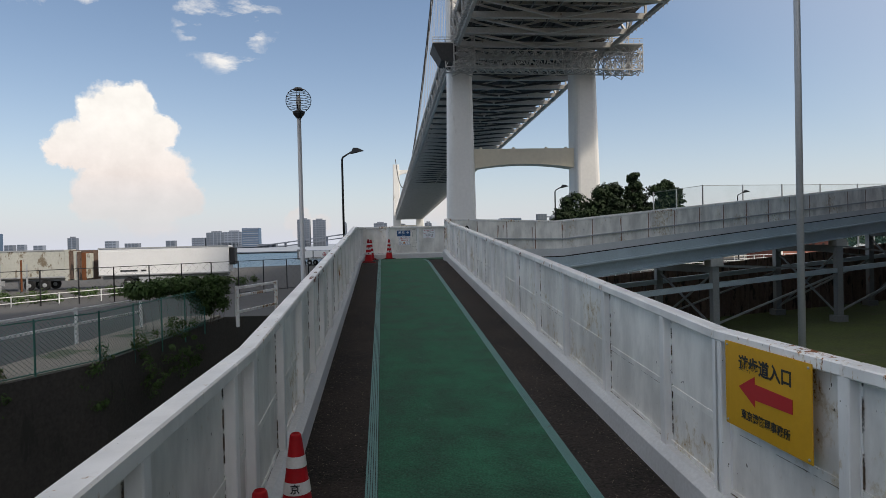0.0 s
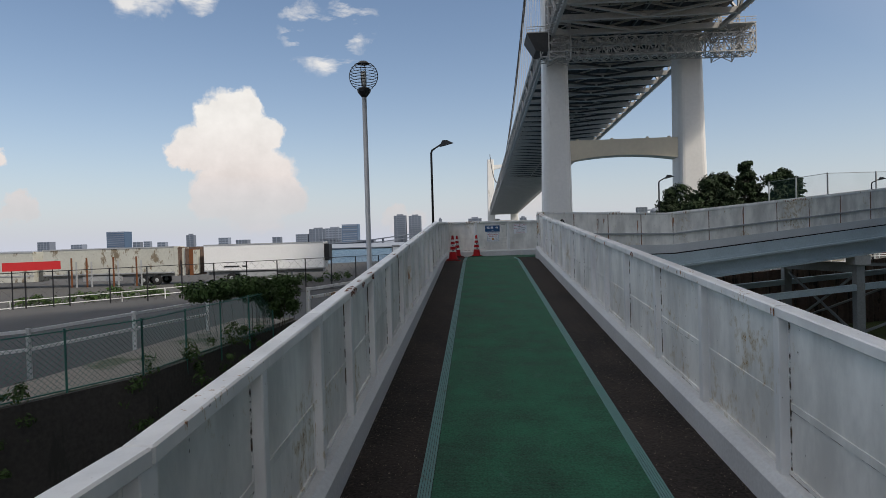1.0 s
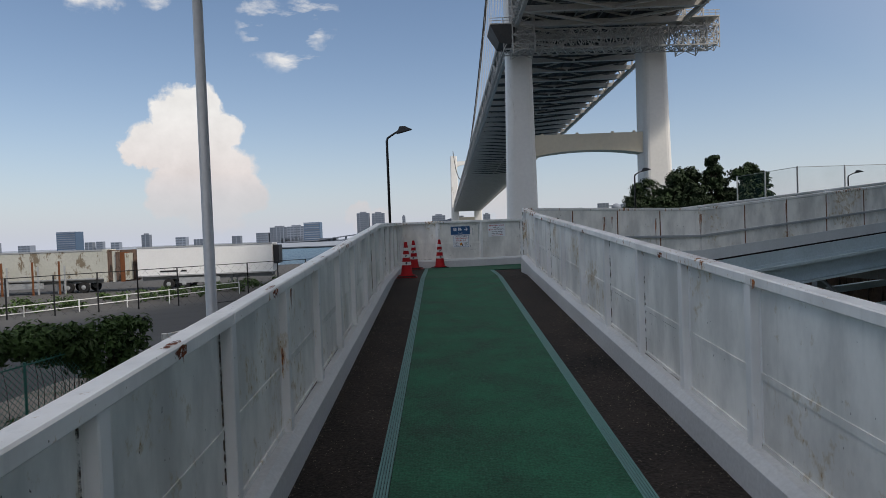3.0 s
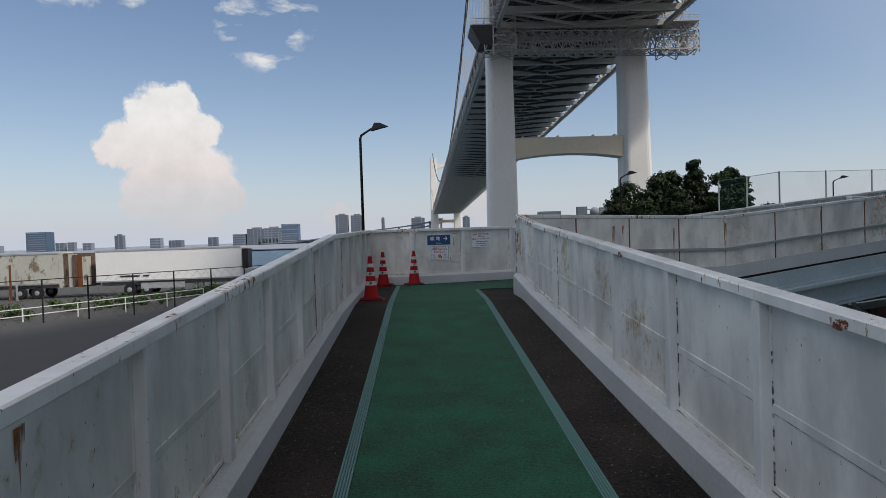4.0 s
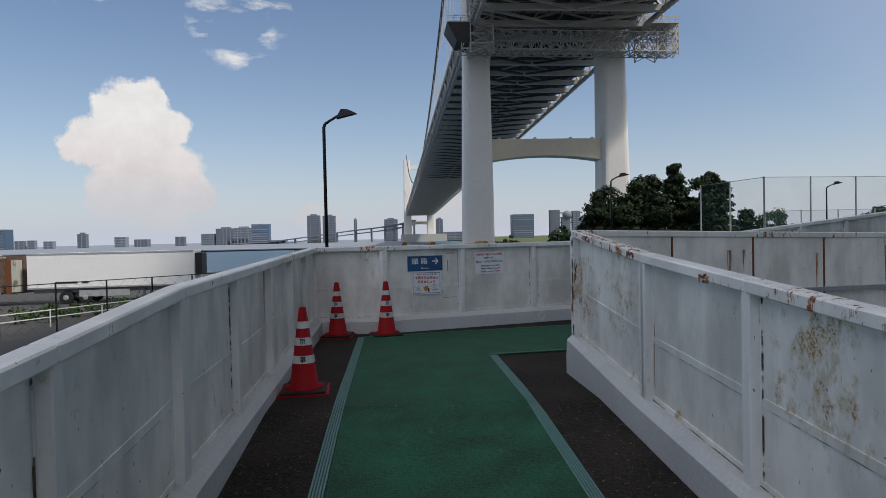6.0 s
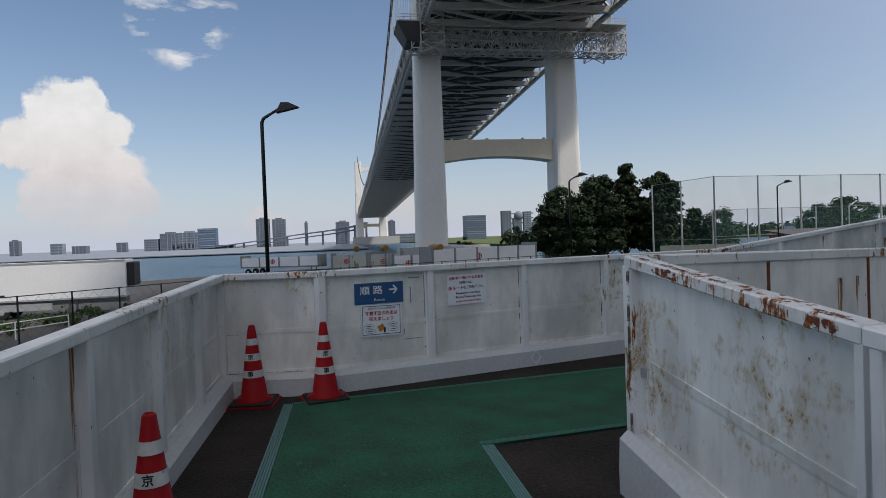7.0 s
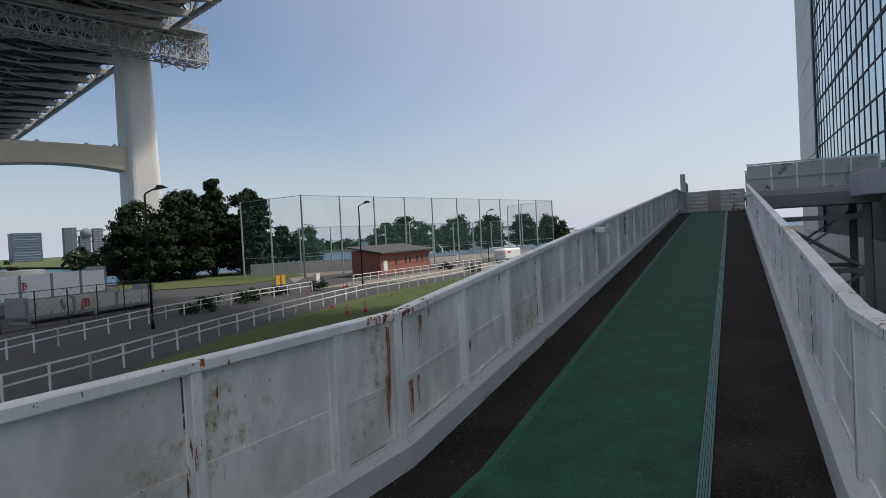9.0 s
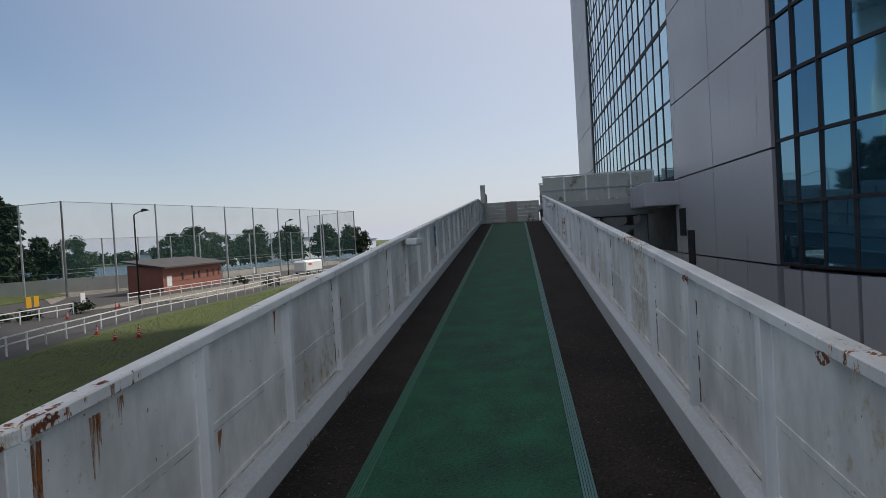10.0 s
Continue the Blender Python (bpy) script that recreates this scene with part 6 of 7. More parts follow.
def park():
    G = GROUND
    big = [(38.5, 104, 12.8, 4.6, 0), (36.3, 101, 10.2, 3.6, 0), (42.5, 100, 14.0, 4.6, 0), (46.5, 104, 15.2, 4.4, 0), (49.8, 100, 17.5, 3.2, 1), (52.5, 105, 14.6, 4.4, 0),
           (55.5, 100, 14.2, 4.2, 0), (58.6, 103, 15.9, 3.6, 1), (60.6, 101, 14.0, 3.0, 1), (45, 97, 11.6, 3.8, 0), (54, 97, 11.2, 3.6, 0), (40, 97, 9.6, 3.4, 0)]
    for i, (x, y, h, r, p) in enumerate(big):
        tree(Matrix.Translation((x, y, G)), h, r, 20 + i, "tall layered dark pine in the park grove" if p else "broad dense evergreen tree in the park grove", "park grove", bool(p), 64, 0.40, 90, 0.10)
    proto = [tree(Matrix.Translation((81.5, 128, G)), 9.2, 4.2, 61, "round dark park tree behind the nets", "trees behind the nets", False, 44, 0.5, 60, 0.10),
             tree(Matrix.Translation((88.5, 131, G)), 8.8, 4.4, 62, "round dark park tree behind the nets", "trees behind the nets", False, 44, 0.5, 60, 0.10)]
    rng = random.Random(4)
    for i, x in enumerate((110, 117, 125, 131, 139, 147, 155, 163, 172, 180, 189, 197)):
        s = rng.uniform(0.92, 1.22)
        copy_thing(proto[i % 2], Matrix.Translation((x, 128 + rng.uniform(-4, 6), G)) @ Matrix.Rotation(rng.uniform(0, 6), 4, "Z") @ Matrix.Diagonal((s * 1.1, s * 1.1, s, 1)))
    tree(Matrix.Translation((43.2, 147, G)), 6.8, 2.6, 71, "small lone tree near the quay", "quay trees", False, 22, 0.3, 40, 0.1)
    tree(Matrix.Translation((30.0, 150, G)), 4.6, 2.2, 72, "small lone tree near the quay", "quay trees", False, 18, 0.3, 40, 0.1)


park()


# ---- ball court nets ----
def alpha_sheet(name, color, a):
    m = bpy.data.materials.new(name)
    m.use_nodes = True
    nt = m.node_tree
    b = nt.nodes["Principled BSDF"]
    b.inputs["Base Color"].default_value = (*color, 1)
    b.inputs["Roughness"].default_value = 0.9
    g = nt.nodes.new("ShaderNodeNewGeometry")
    n = nt.nodes.new("ShaderNodeTexNoise")
    n.inputs["Scale"].default_value = 0.3
    nt.links.new(g.outputs["Position"], n.inputs["Vector"])
    r = nt.nodes.new("ShaderNodeMapRange")
    r.inputs["To Min"].default_value, r.inputs["To Max"].default_value = a * 0.5, a * 1.5
    nt.links.new(n.outputs["Fac"], r.inputs["Value"])
    nt.links.new(r.outputs[0], b.inputs["Alpha"])
    return m


M_NET = alpha_sheet("fine_green_netting", (0.05, 0.13, 0.12), 0.14)


def court_net(a, b, n, h, label):
    f = tagged(new("net_fence"), label, "net fence")
    a, b = Vector((*a, GROUND)), Vector((*b, GROUND))
    for i in range(n + 1):
        p = a + (b - a) * i / n
        bm = bmesh.new()
        tube(bm, [p, p + Vector((0, 0, h))], 0.15, 0.11, 8)
        part("post", bm, M_GALV, f)
    for z in (h - 0.1, 3.0):
        bm = bmesh.new()
        bar(bm, a + Vector((0, 0, z)), b + Vector((0, 0, z)), 0.06)
        part("wire", bm, M_STEEL, f)
    bm = bmesh.new()
    bm.faces.new([bm.verts.new(q) for q in (a + Vector((0, 0.05, 0.1)), b + Vector((0, 0.05, 0.1)), b + Vector((0, 0.05, h)), a + Vector((0, 0.05, h)))])
    part("netting", bm, M_NET, f)
    return f


court_net((51, 74), (124, 80), 10, 12.0, "tall ball-stop net on slender grey posts")
court_net((51, 74), (49, 88), 2, 12.0, "tall ball-stop net on slender grey posts, side run")
court_net((124, 80), (130, 98), 3, 12.0, "tall ball-stop net on slender grey posts, far side")
court_net((66, 98), (130, 98), 9, 8.0, "ball-stop net at the back of the court")


def low_wall(name, a, b, h, t, mat, label):
    bm = bmesh.new()
    bar(bm, (*a, GROUND + h / 2), (*b, GROUND + h / 2), t, h)
    ob = new(name, mesh_of(name, bm, mat))
    return tagged(ob, label, "wall", kind="structure")


low_wall("wall_court", (50.5, 88.7), (76, 73.5), 2.0, 0.25, M_CONC, "low pale concrete wall of the ball court")
low_wall("wall_quay", (11.5, 139), (33, 139), 2.6, 6.0, M_CONC, "grey concrete quay building base beside the tower")


# ---- brick hut ----
def hut():
    h = tagged(new("brick_hut"), "low red brick hut with a dark mono-pitch roof", "hut")
    a, b = Vector((55.1, 61.9)), Vector((69.8, 67.4))
    d = (b - a).normalized()
    n = Vector((-d.y, d.x))
    L = (b - a).length

    def f(x, y, z):
        return Vector((a.x + d.x * x + n.x * y, a.y + d.y * x + n.y * y, GROUND + z))

    bm = bmesh.new()
    v = [bm.verts.new(f(*p)) for p in ((0, 0, 0), (L, 0, 0), (L, 4.5, 0), (0, 4.5, 0), (0, 0, 3.0), (L, 0, 3.0), (L, 4.5, 3.5), (0, 4.5, 3.5))]
    for q in ((0, 1, 5, 4), (1, 2, 6, 5), (2, 3, 7, 6), (3, 0, 4, 7), (4, 5, 6, 7)):
        bm.faces.new([v[i] for i in q])
    part("wall", bm, M_BRICK, h)
    bm = bmesh.new()
    v = [bm.verts.new(f(*p)) for p in ((-0.7, -0.7, 2.95), (L + 0.7, -0.7, 2.95), (L + 0.7, 5.0, 3.95), (-0.7, 5.0, 3.95), (-0.7, -0.7, 3.14), (L + 0.7, -0.7, 3.14), (L + 0.7, 5.0, 4.14), (-0.7, 5.0, 4.14))]
    for q in ((3, 2, 1, 0), (4, 5, 6, 7), (0, 1, 5, 4), (1, 2, 6, 5), (2, 3, 7, 6), (3, 0, 4, 7)):
        bm.faces.new([v[i] for i in q])
    part("roof", bm, M_ROOF, h)
    for k, x in enumerate((4.6, 7.6, 9.0, 11.4, 13.2, 14.8)):
        bm = bmesh.new()
        hexa(bm, f, x - 0.22, x + 0.22, -0.04, 0.05, 1.3, 2.2)
        w = part("window", bm, M_JOINT, h)
    for z in (0.6, 1.2, 1.8, 2.4):
        bm = bmesh.new()
        hexa(bm, f, 0.0, L, -0.012, 0.0, z, z + 0.03)
        part("brick_course", bm, M_ROOF, h)
    bm = bmesh.new()
    hexa(bm, f, 0.8, 1.9, -0.05, 0.0, 0.7, 2.0)
    part("notice_board", bm, M_WHITE, h)


hut()


# ---- road railings and fences ----
def railing(name, pts, label, h=1.0, gap=2.0, mat=None, bars=(0.95, 0.55), w=0.07, base=None, category="railing"):
    mat = mat or M_WHITE
    f = tagged(new(name), label, category)
    z = GROUND + 0.06 if base is None else base
    for a, b in zip(pts, pts[1:]):
        a, b = Vector((*a, z)), Vector((*b, z))
        n = max(1, round((b - a).length / gap))
        bm = bmesh.new()
        tube(bm, [(0, 0, -0.1), (0, 0, h)], w * 0.75, w * 0.75, 8)
        me = mesh_of("post", bm, mat)
        for i in range(n + 1):
            piece("post", me, f, Matrix.Translation(a + (b - a) * i / n))
        for zz in bars:
            bm = bmesh.new()
            bar(bm, a + Vector((0, 0, zz)), b + Vector((0, 0, zz)), w * 0.8, w)
            part("rail", bm, mat, f)
    return f


railing("road_railing", [(5.4, 23.3), (8.7, 25.2), (16.8, 30.7), (24.9, 35.6), (35.7, 41.1), (52.0, 46.0), (66.0, 51.3), (90, 57)], "white steel two-bar railing along the park road")
railing("road_railing", [(-1, 30.2), (4.8, 32.0), (10.4, 36.6), (18.8, 43.0), (27.5, 47.8), (36.8, 51.2)], "white steel two-bar railing at the yard side of the road")
railing("road_railing", [(44.5, 54.3), (51.3, 56.4), (76.6, 62.3)], "white steel two-bar railing before the brick hut")
railing("road_railing", [(-12.08, -18.96), (-10.32, -16.32), (-8.39, -13.42), (-7.2, -12.14), (-6.36, -8.32)], "white steel two-bar guard rail beside the pavement", 0.66, 1.7, None, (0.62, 0.36), 0.045, SIDE)
railing("road_railing", [(-40, -2), (-30.1, 11.4), (-24.8, 19.5), (-17, 33)], "white steel guard rail across the road", 0.95, 3.2, None, (0.9, 0.5), 0.05)
barrier = railing("pipe_barrier", [(-4.56, -7.39), (-3.99, -5.54)], "rusty white bent pipe barrier at the road end", 0.84, 1.7, M_RAIL_WORN, (0.80, 0.62, 0.24), 0.06, SIDE - 0.06)


def wire_fence(name, pts, h, gap, mat, label, cell, wire, base=None, thick=0.045):
    f = tagged(new(name), label, "fence")
    z = GROUND if base is None else base
    for a, b in zip(pts, pts[1:]):
        a, b = Vector((*a, z)), Vector((*b, z))
        L = (b - a).length
        d = (b - a) / L
        n = max(1, round(L / gap))
        bm = bmesh.new()
        tube(bm, [(0, 0, -0.2), (0, 0, h)], thick, thick, 8)
        me = mesh_of("post", bm, mat)
        for i in range(n + 1):
            piece("post", me, f, Matrix.Translation(a + (b - a) * i / n))
        for zz in (h - 0.03, 0.06):
            bm = bmesh.new()
            bar(bm, a + Vector((0, 0, zz)), b + Vector((0, 0, zz)), thick)
            part("rail", bm, mat, f)
        bm = bmesh.new()
        s = -h
        while s < L:
            for sg in (1, -1):
                lo, hi = (s, s + h) if sg > 0 else (s + h, s)
                t0, t1 = 0.0, 1.0
                if sg > 0:
                    t0, t1 = max(0, -s / h), min(1, (L - s) / h)
                else:
                    t0, t1 = max(0, (s + h - L) / h), min(1, (s + h) / h)
                if t1 > t0:
                    pt = lambda t: a + d * (lo + (hi - lo) * t) + Vector((0, 0, h * t))
                    bar(bm, pt(t0), pt(t1), wire)
            s += cell
        part("wire_mesh", bm, mat, f)
    return f


wire_fence("chain_link_fence", [(-8.21, -18.3), (-6.76, -15.09), (-5.44, -12.36), (-5.09, -8.14)], 0.80, 1.1, M_GREENP, "green chain-link fence along the pavement edge", 0.07, 0.0035, SIDE, 0.014)
wire_fence("yard_fence", [(-62, -18), (-40, 1.2), (-19.8, 22.6), (-14.7, 28.0), (-8, 35), (-3, 41), (7.4, 46.3), (21, 52)], 2.65, 2.3, M_BLACK, "dark steel mesh fence round the truck yard", 0.6, 0.006)


banner = tagged(new("fence_board"), "long red board on top of the yard fence", "board")
bm = bmesh.new()
bar(bm, (-28.3, 13.55, -0.32), (-26.3, 15.7, -0.32), 0.03, 0.5)
part("board", bm, M_RED, banner)
for x, y in ((-28.0, 13.9), (-26.6, 15.4)):
    bm = bmesh.new()
    bar(bm, (x - 0.04, y + 0.04, -3.35), (x - 0.04, y + 0.04, -0.1), 0.05)
    part("post", bm, M_BLACK, banner)


# ---- bushes and weeds ----
def bush(m, parts, leaf, per, label, seed, mat=M_LEAF2, name="bush"):
    rng = random.Random(seed)
    b = thing(name, m, label, "bush", "roadside bushes")
    bm = bmesh.new()
    for x, y, z, r in parts[::5]:
        tube(bm, [(x * 0.9, y * 0.9, 0), (x + 0.06, y, max(z, 0.1) * 0.55), (x, y, max(z, 0.1))], leaf * 0.1, leaf * 0.05, 5)
    part("twig_mass", bm, M_TRUNK, b)
    bm = bmesh.new()
    for x, y, z, r in parts:
        leaves(bm, Vector((x, y, z)), r, per, leaf, rng, 0.8)
    part("foliage", bm, mat, b)


rng = random.Random(9)
ivy = []
for k in range(150):
    s = rng.random()
    ivy.append((-1.7 + 2.5 * s, rng.uniform(-0.25, 0.25), 0.98 - rng.uniform(0, 0.16 + 1.5 * max(0, s - 0.5)), rng.uniform(0.10, 0.22)))
bush(Matrix.Translation((-5.25, -8.2, SIDE)) @ Matrix.Rotation(radians(64), 4, "Z"), ivy, 0.042, 110, "dense green ivy heaped over the fence end", 3)
for i, (x, y, n, hh) in enumerate(((-5.2, -11.2, 9, 0.3), (-5.5, -12.3, 8, 0.3), (-6.2, -13.9, 8, 0.32), (-5.05, -10.2, 8, 0.4), (-7.0, -15.6, 8, 0.3), (-5.15, -9.2, 8, 0.3), (-7.8, -17.4, 8, 0.3))):
    r2 = random.Random(40 + i)
    bush(Matrix.Translation((x, y, SIDE)), [(r2.uniform(-0.12, 0.16), r2.uniform(-0.5, 0.5), r2.uniform(-0.75, hh), r2.uniform(0.06, 0.15)) for _ in range(n * 2)], 0.03, 50, "straggling weeds hanging over the retaining wall", 50 + i)
for i, (x, y) in enumerate(((24, 46.5), (27.5, 47.6), (30, 50.5), (22, 44.6), (33, 52), (38, 51.5), (63, 52.0), (66, 60))):
    r2 = random.Random(80 + i)
    bush(Matrix.Translation((x, y, GROUND)), [(r2.uniform(-1.2, 1.2), r2.uniform(-0.6, 0.6), r2.uniform(0.2, 0.9), r2.uniform(0.35, 0.6)) for _ in range(8)], 0.16, 40, "low dark shrub beside the park road", 90 + i, M_LEAF)


def grass():
    rng = random.Random(8)
    bm = bmesh.new()
    for _ in range(16000):
        s, t = rng.random(), rng.random()
        x = 6 + s * 52
        y = 21.5 + s * 24.5 - t * 8 + 3.5 * math.sin(s * 3.1)
        z = GROUND + 0.05
        a = rng.uniform(0, 6.28)
        w, h = rng.uniform(0.012, 0.025), rng.uniform(0.03, 0.08)
        dx, dy = math.cos(a) * w, math.sin(a) * w
        bm.faces.new([bm.verts.new(q) for q in ((x - dx, y - dy, z), (x + dx, y + dy, z), (x + rng.uniform(-0.1, 0.1), y + rng.uniform(-0.1, 0.1), z + h))])
    ob = new("grass", mesh_of("grass", bm, M_BLADE))
    tagged(ob, "rough tufted grass on the bank", "grass", kind="stuff")


grass()


# ---- trailers in the yard ----
def wheel(parent, p, axis, r=0.5, w=0.28):
    e = new("wheel")
    e.parent = parent
    e.matrix_basis = Matrix.Translation(p) @ Matrix.Rotation(math.pi / 2, 4, "X")
    bm = bmesh.new()
    lathe(bm, [(r * 0.55, -w / 2), (r * 0.94, -w / 2), (r, -w / 2 + 0.05), (r, w / 2 - 0.05), (r * 0.94, w / 2), (r * 0.55, w / 2)], 18)
    part("tyre", bm, M_TYRE, e)
    bm = bmesh.new()
    lathe(bm, [(r * 0.2, -w / 2 - 0.03), (r * 0.55, -w / 2 + 0.02), (r * 0.55, w / 2 - 0.02), (r * 0.2, w / 2 + 0.03)], 14)
    part("rim", bm, M_GALV, e)


def box_trailer(a, b, h, mat, label, ribs=12, marks=False, sill=1.25, axles=(2.7, 4.1), doors=False):
    """A closed semi-trailer between two ground points; its body stands on a chassis with tandem wheels."""
    a, b = Vector((*a, GROUND)), Vector((*b, GROUND))
    L = (b - a).length
    ang = math.atan2(b.y - a.y, b.x - a.x)
    t = thing("box_trailer", Matrix.Translation(a) @ Matrix.Rotation(ang, 4, "Z"), label, "trailer", "trailers in the yard")
    bm = bmesh.new()
    hexa(bm, P0, 0, L, 0, 2.45, sill, h)
    bevelled(bm, 0.04)
    part("body", bm, mat, t)
    for k in range(ribs + 1):
        bm = bmesh.new()
        x = 0.05 + (L - 0.1) * k / ribs
        hexa(bm, P0, x - 0.012, x + 0.012, -0.008, 0.0, 1.3, h - 0.05)
        part("side_rib", bm, mat, t)
    for z0, z1 in ((1.22, 1.34), (h - 0.1, h + 0.015)):
        bm = bmesh.new()
        hexa(bm, P0, 0, L, -0.03, 0.0, z0, z1)
        part("side_rail", bm, M_GALV, t)
    bm = bmesh.new()
    hexa(bm, P0, 0.2, L - 0.2, 0.6, 1.8, 0.85, 1.22)
    part("chassis", bm, M_STEEL, t)
    for x in axles:
        for y in (0.2, 2.25):
            wheel(t, (x, y, 0.5), "y")
    for x in (L * 0.68, L * 0.68 + 0.5):
        bm = bmesh.new()
        bar(bm, (x, 0.5, 0), (x, 0.5, 1.2), 0.14)
        part("landing_leg", bm, M_STEEL, t)
    bm = bmesh.new()
    hexa(bm, P0, L * 0.3, L * 0.6, 0.05, 0.12, 0.55, 1.05)
    part("side_guard", bm, M_GALV, t)
    if doors:
        for k in range(6):
            bm = bmesh.new()
            hexa(bm, P0, L + 0.38 * k, L + 0.38 * k + 0.37, 0.06 * (k % 3), 0.9, 0.9 + 0.15 * (k % 2), h - 0.08 * k)
            part("door_board", bm, (M_CREAM, M_SHEET, M_CREAM, M_SHEET, M_RUSTY, M_CREAM)[k], t)
        bm = bmesh.new()
        hexa(bm, P0, L, L + 2.3, 0.95, 2.4, 0.9, h - 0.1)
        part("rear_frame", bm, M_SHEET, t)
    if marks:
        for x, w in ((2.0, 1.6), (3.9, 0.5)):
            bm = bmesh.new()
            hexa(bm, P0, x, x + w, -0.02, -0.005, 1.6, 1.75)
            part("lettering_bar", bm, M_INK, t)
    return t


refrigerated = box_trailer((-28.9, 41.0), (-16.7, 41.8), 3.95, M_TRAIL, "long white box trailer parked in the yard", 14, True)
box_trailer((-61, 40.0), (-46.6, 40.4), 3.75, M_CREAM, "weathered cream box trailer parked in the yard", 10, False, 0.6)
box_trailer((-45.6, 40.4), (-31.9, 40.8), 3.9, M_CREAM, "weathered cream box trailer with rusty doors", 12, False, 1.15, (10.4, 11.8), True)
bm = bmesh.new()
hexa(bm, P0, 12.23, 12.75, 0.35, 2.1, 2.0, 3.75)
bevelled(bm, 0.06)
part("cooling_unit", bm, M_BLACK, refrigerated)
for x in (-42.2, -40.6, -37.8, -35.4):
    rp = thing("strapping_post", Matrix.Translation((x, 39.9, GROUND)), "rusty ladder post against the trailers", "post", "ladder posts")
    bm = bmesh.new()
    bar(bm, (0, 0, 0), (0, 0, 3.0), 0.12)
    part("upright", bm, M_RUSTY, rp)
    bm = bmesh.new()
    bar(bm, (0.5, 0, 0), (0.5, 0, 2.6), 0.12)
    part("upright", bm, M_GALV, rp)


def container(m, L, W, H, mat, label, mark=True, legs=True):
    c = thing("cargo_container", m, label, "container", "flat-rack containers")
    z = 1.1 if legs else 0.35
    bm = bmesh.new()
    hexa(bm, P0, 0, L, 0, W, z, z + 0.22)
    part("floor_frame", bm, M_STEEL, c)
    for y0, y1 in ((0, 0.06), (W - 0.06, W)):
        bm = bmesh.new()
        hexa(bm, P0, 0.3, L - 0.3, y0, y1, z + 0.22, z + H)
        part("side_board", bm, mat, c)
    for x0, x1 in ((0, 0.3), (L - 0.3, L)):
        bm = bmesh.new()
        hexa(bm, P0, x0, x1, 0, W, z, z + H + 0.35)
        part("end_frame", bm, M_STEEL, c)
    n = max(2, int(L / 3))
    for k in range(1, n):
        bm = bmesh.new()
        x = L * k / n
        hexa(bm, P0, x - 0.12, x + 0.12, -0.05, 0.0, z, z + H + 0.1)
        part("stake", bm, M_STEEL, c)
    if mark:
        bm = bmesh.new()
        tube(bm, [(L * 0.42 + 0.32 * math.cos(a * math.pi / 8), -0.012, z + H * 0.6 + 0.32 * math.sin(a * math.pi / 8)) for a in range(17)], 0.045, seg=4)
        bar(bm, (L * 0.42 - 0.3, -0.012, z + H * 0.6), (L * 0.42 + 0.3, -0.012, z + H * 0.6), 0.08)
        bar(bm, (L * 0.42, -0.012, z + H * 0.6 - 0.3), (L * 0.42, -0.012, z + H * 0.6 + 0.3), 0.08)
        part("round_red_mark", bm, M_RED, c)
    if not legs:
        for x in (0.3, L / 2, L - 0.3):
            bm = bmesh.new()
            hexa(bm, P0, x - 0.15, x + 0.15, 0.05, W - 0.05, 0.0, z)
            part("skid", bm, M_STEEL, c)
    if legs:
        for x in (1.2, 2.4):
            for y in (0.2, W - 0.2):
                wheel(c, (x, y, 0.5), "y")
        bm = bmesh.new()
        bar(bm, (L - 1.5, 0.4, 0), (L - 1.5, 0.4, z), 0.15)
        bar(bm, (L - 1.5, W - 0.4, 0), (L - 1.5, W - 0.4, z), 0.15)
        part("landing_leg", bm, M_STEEL, c)
    return c


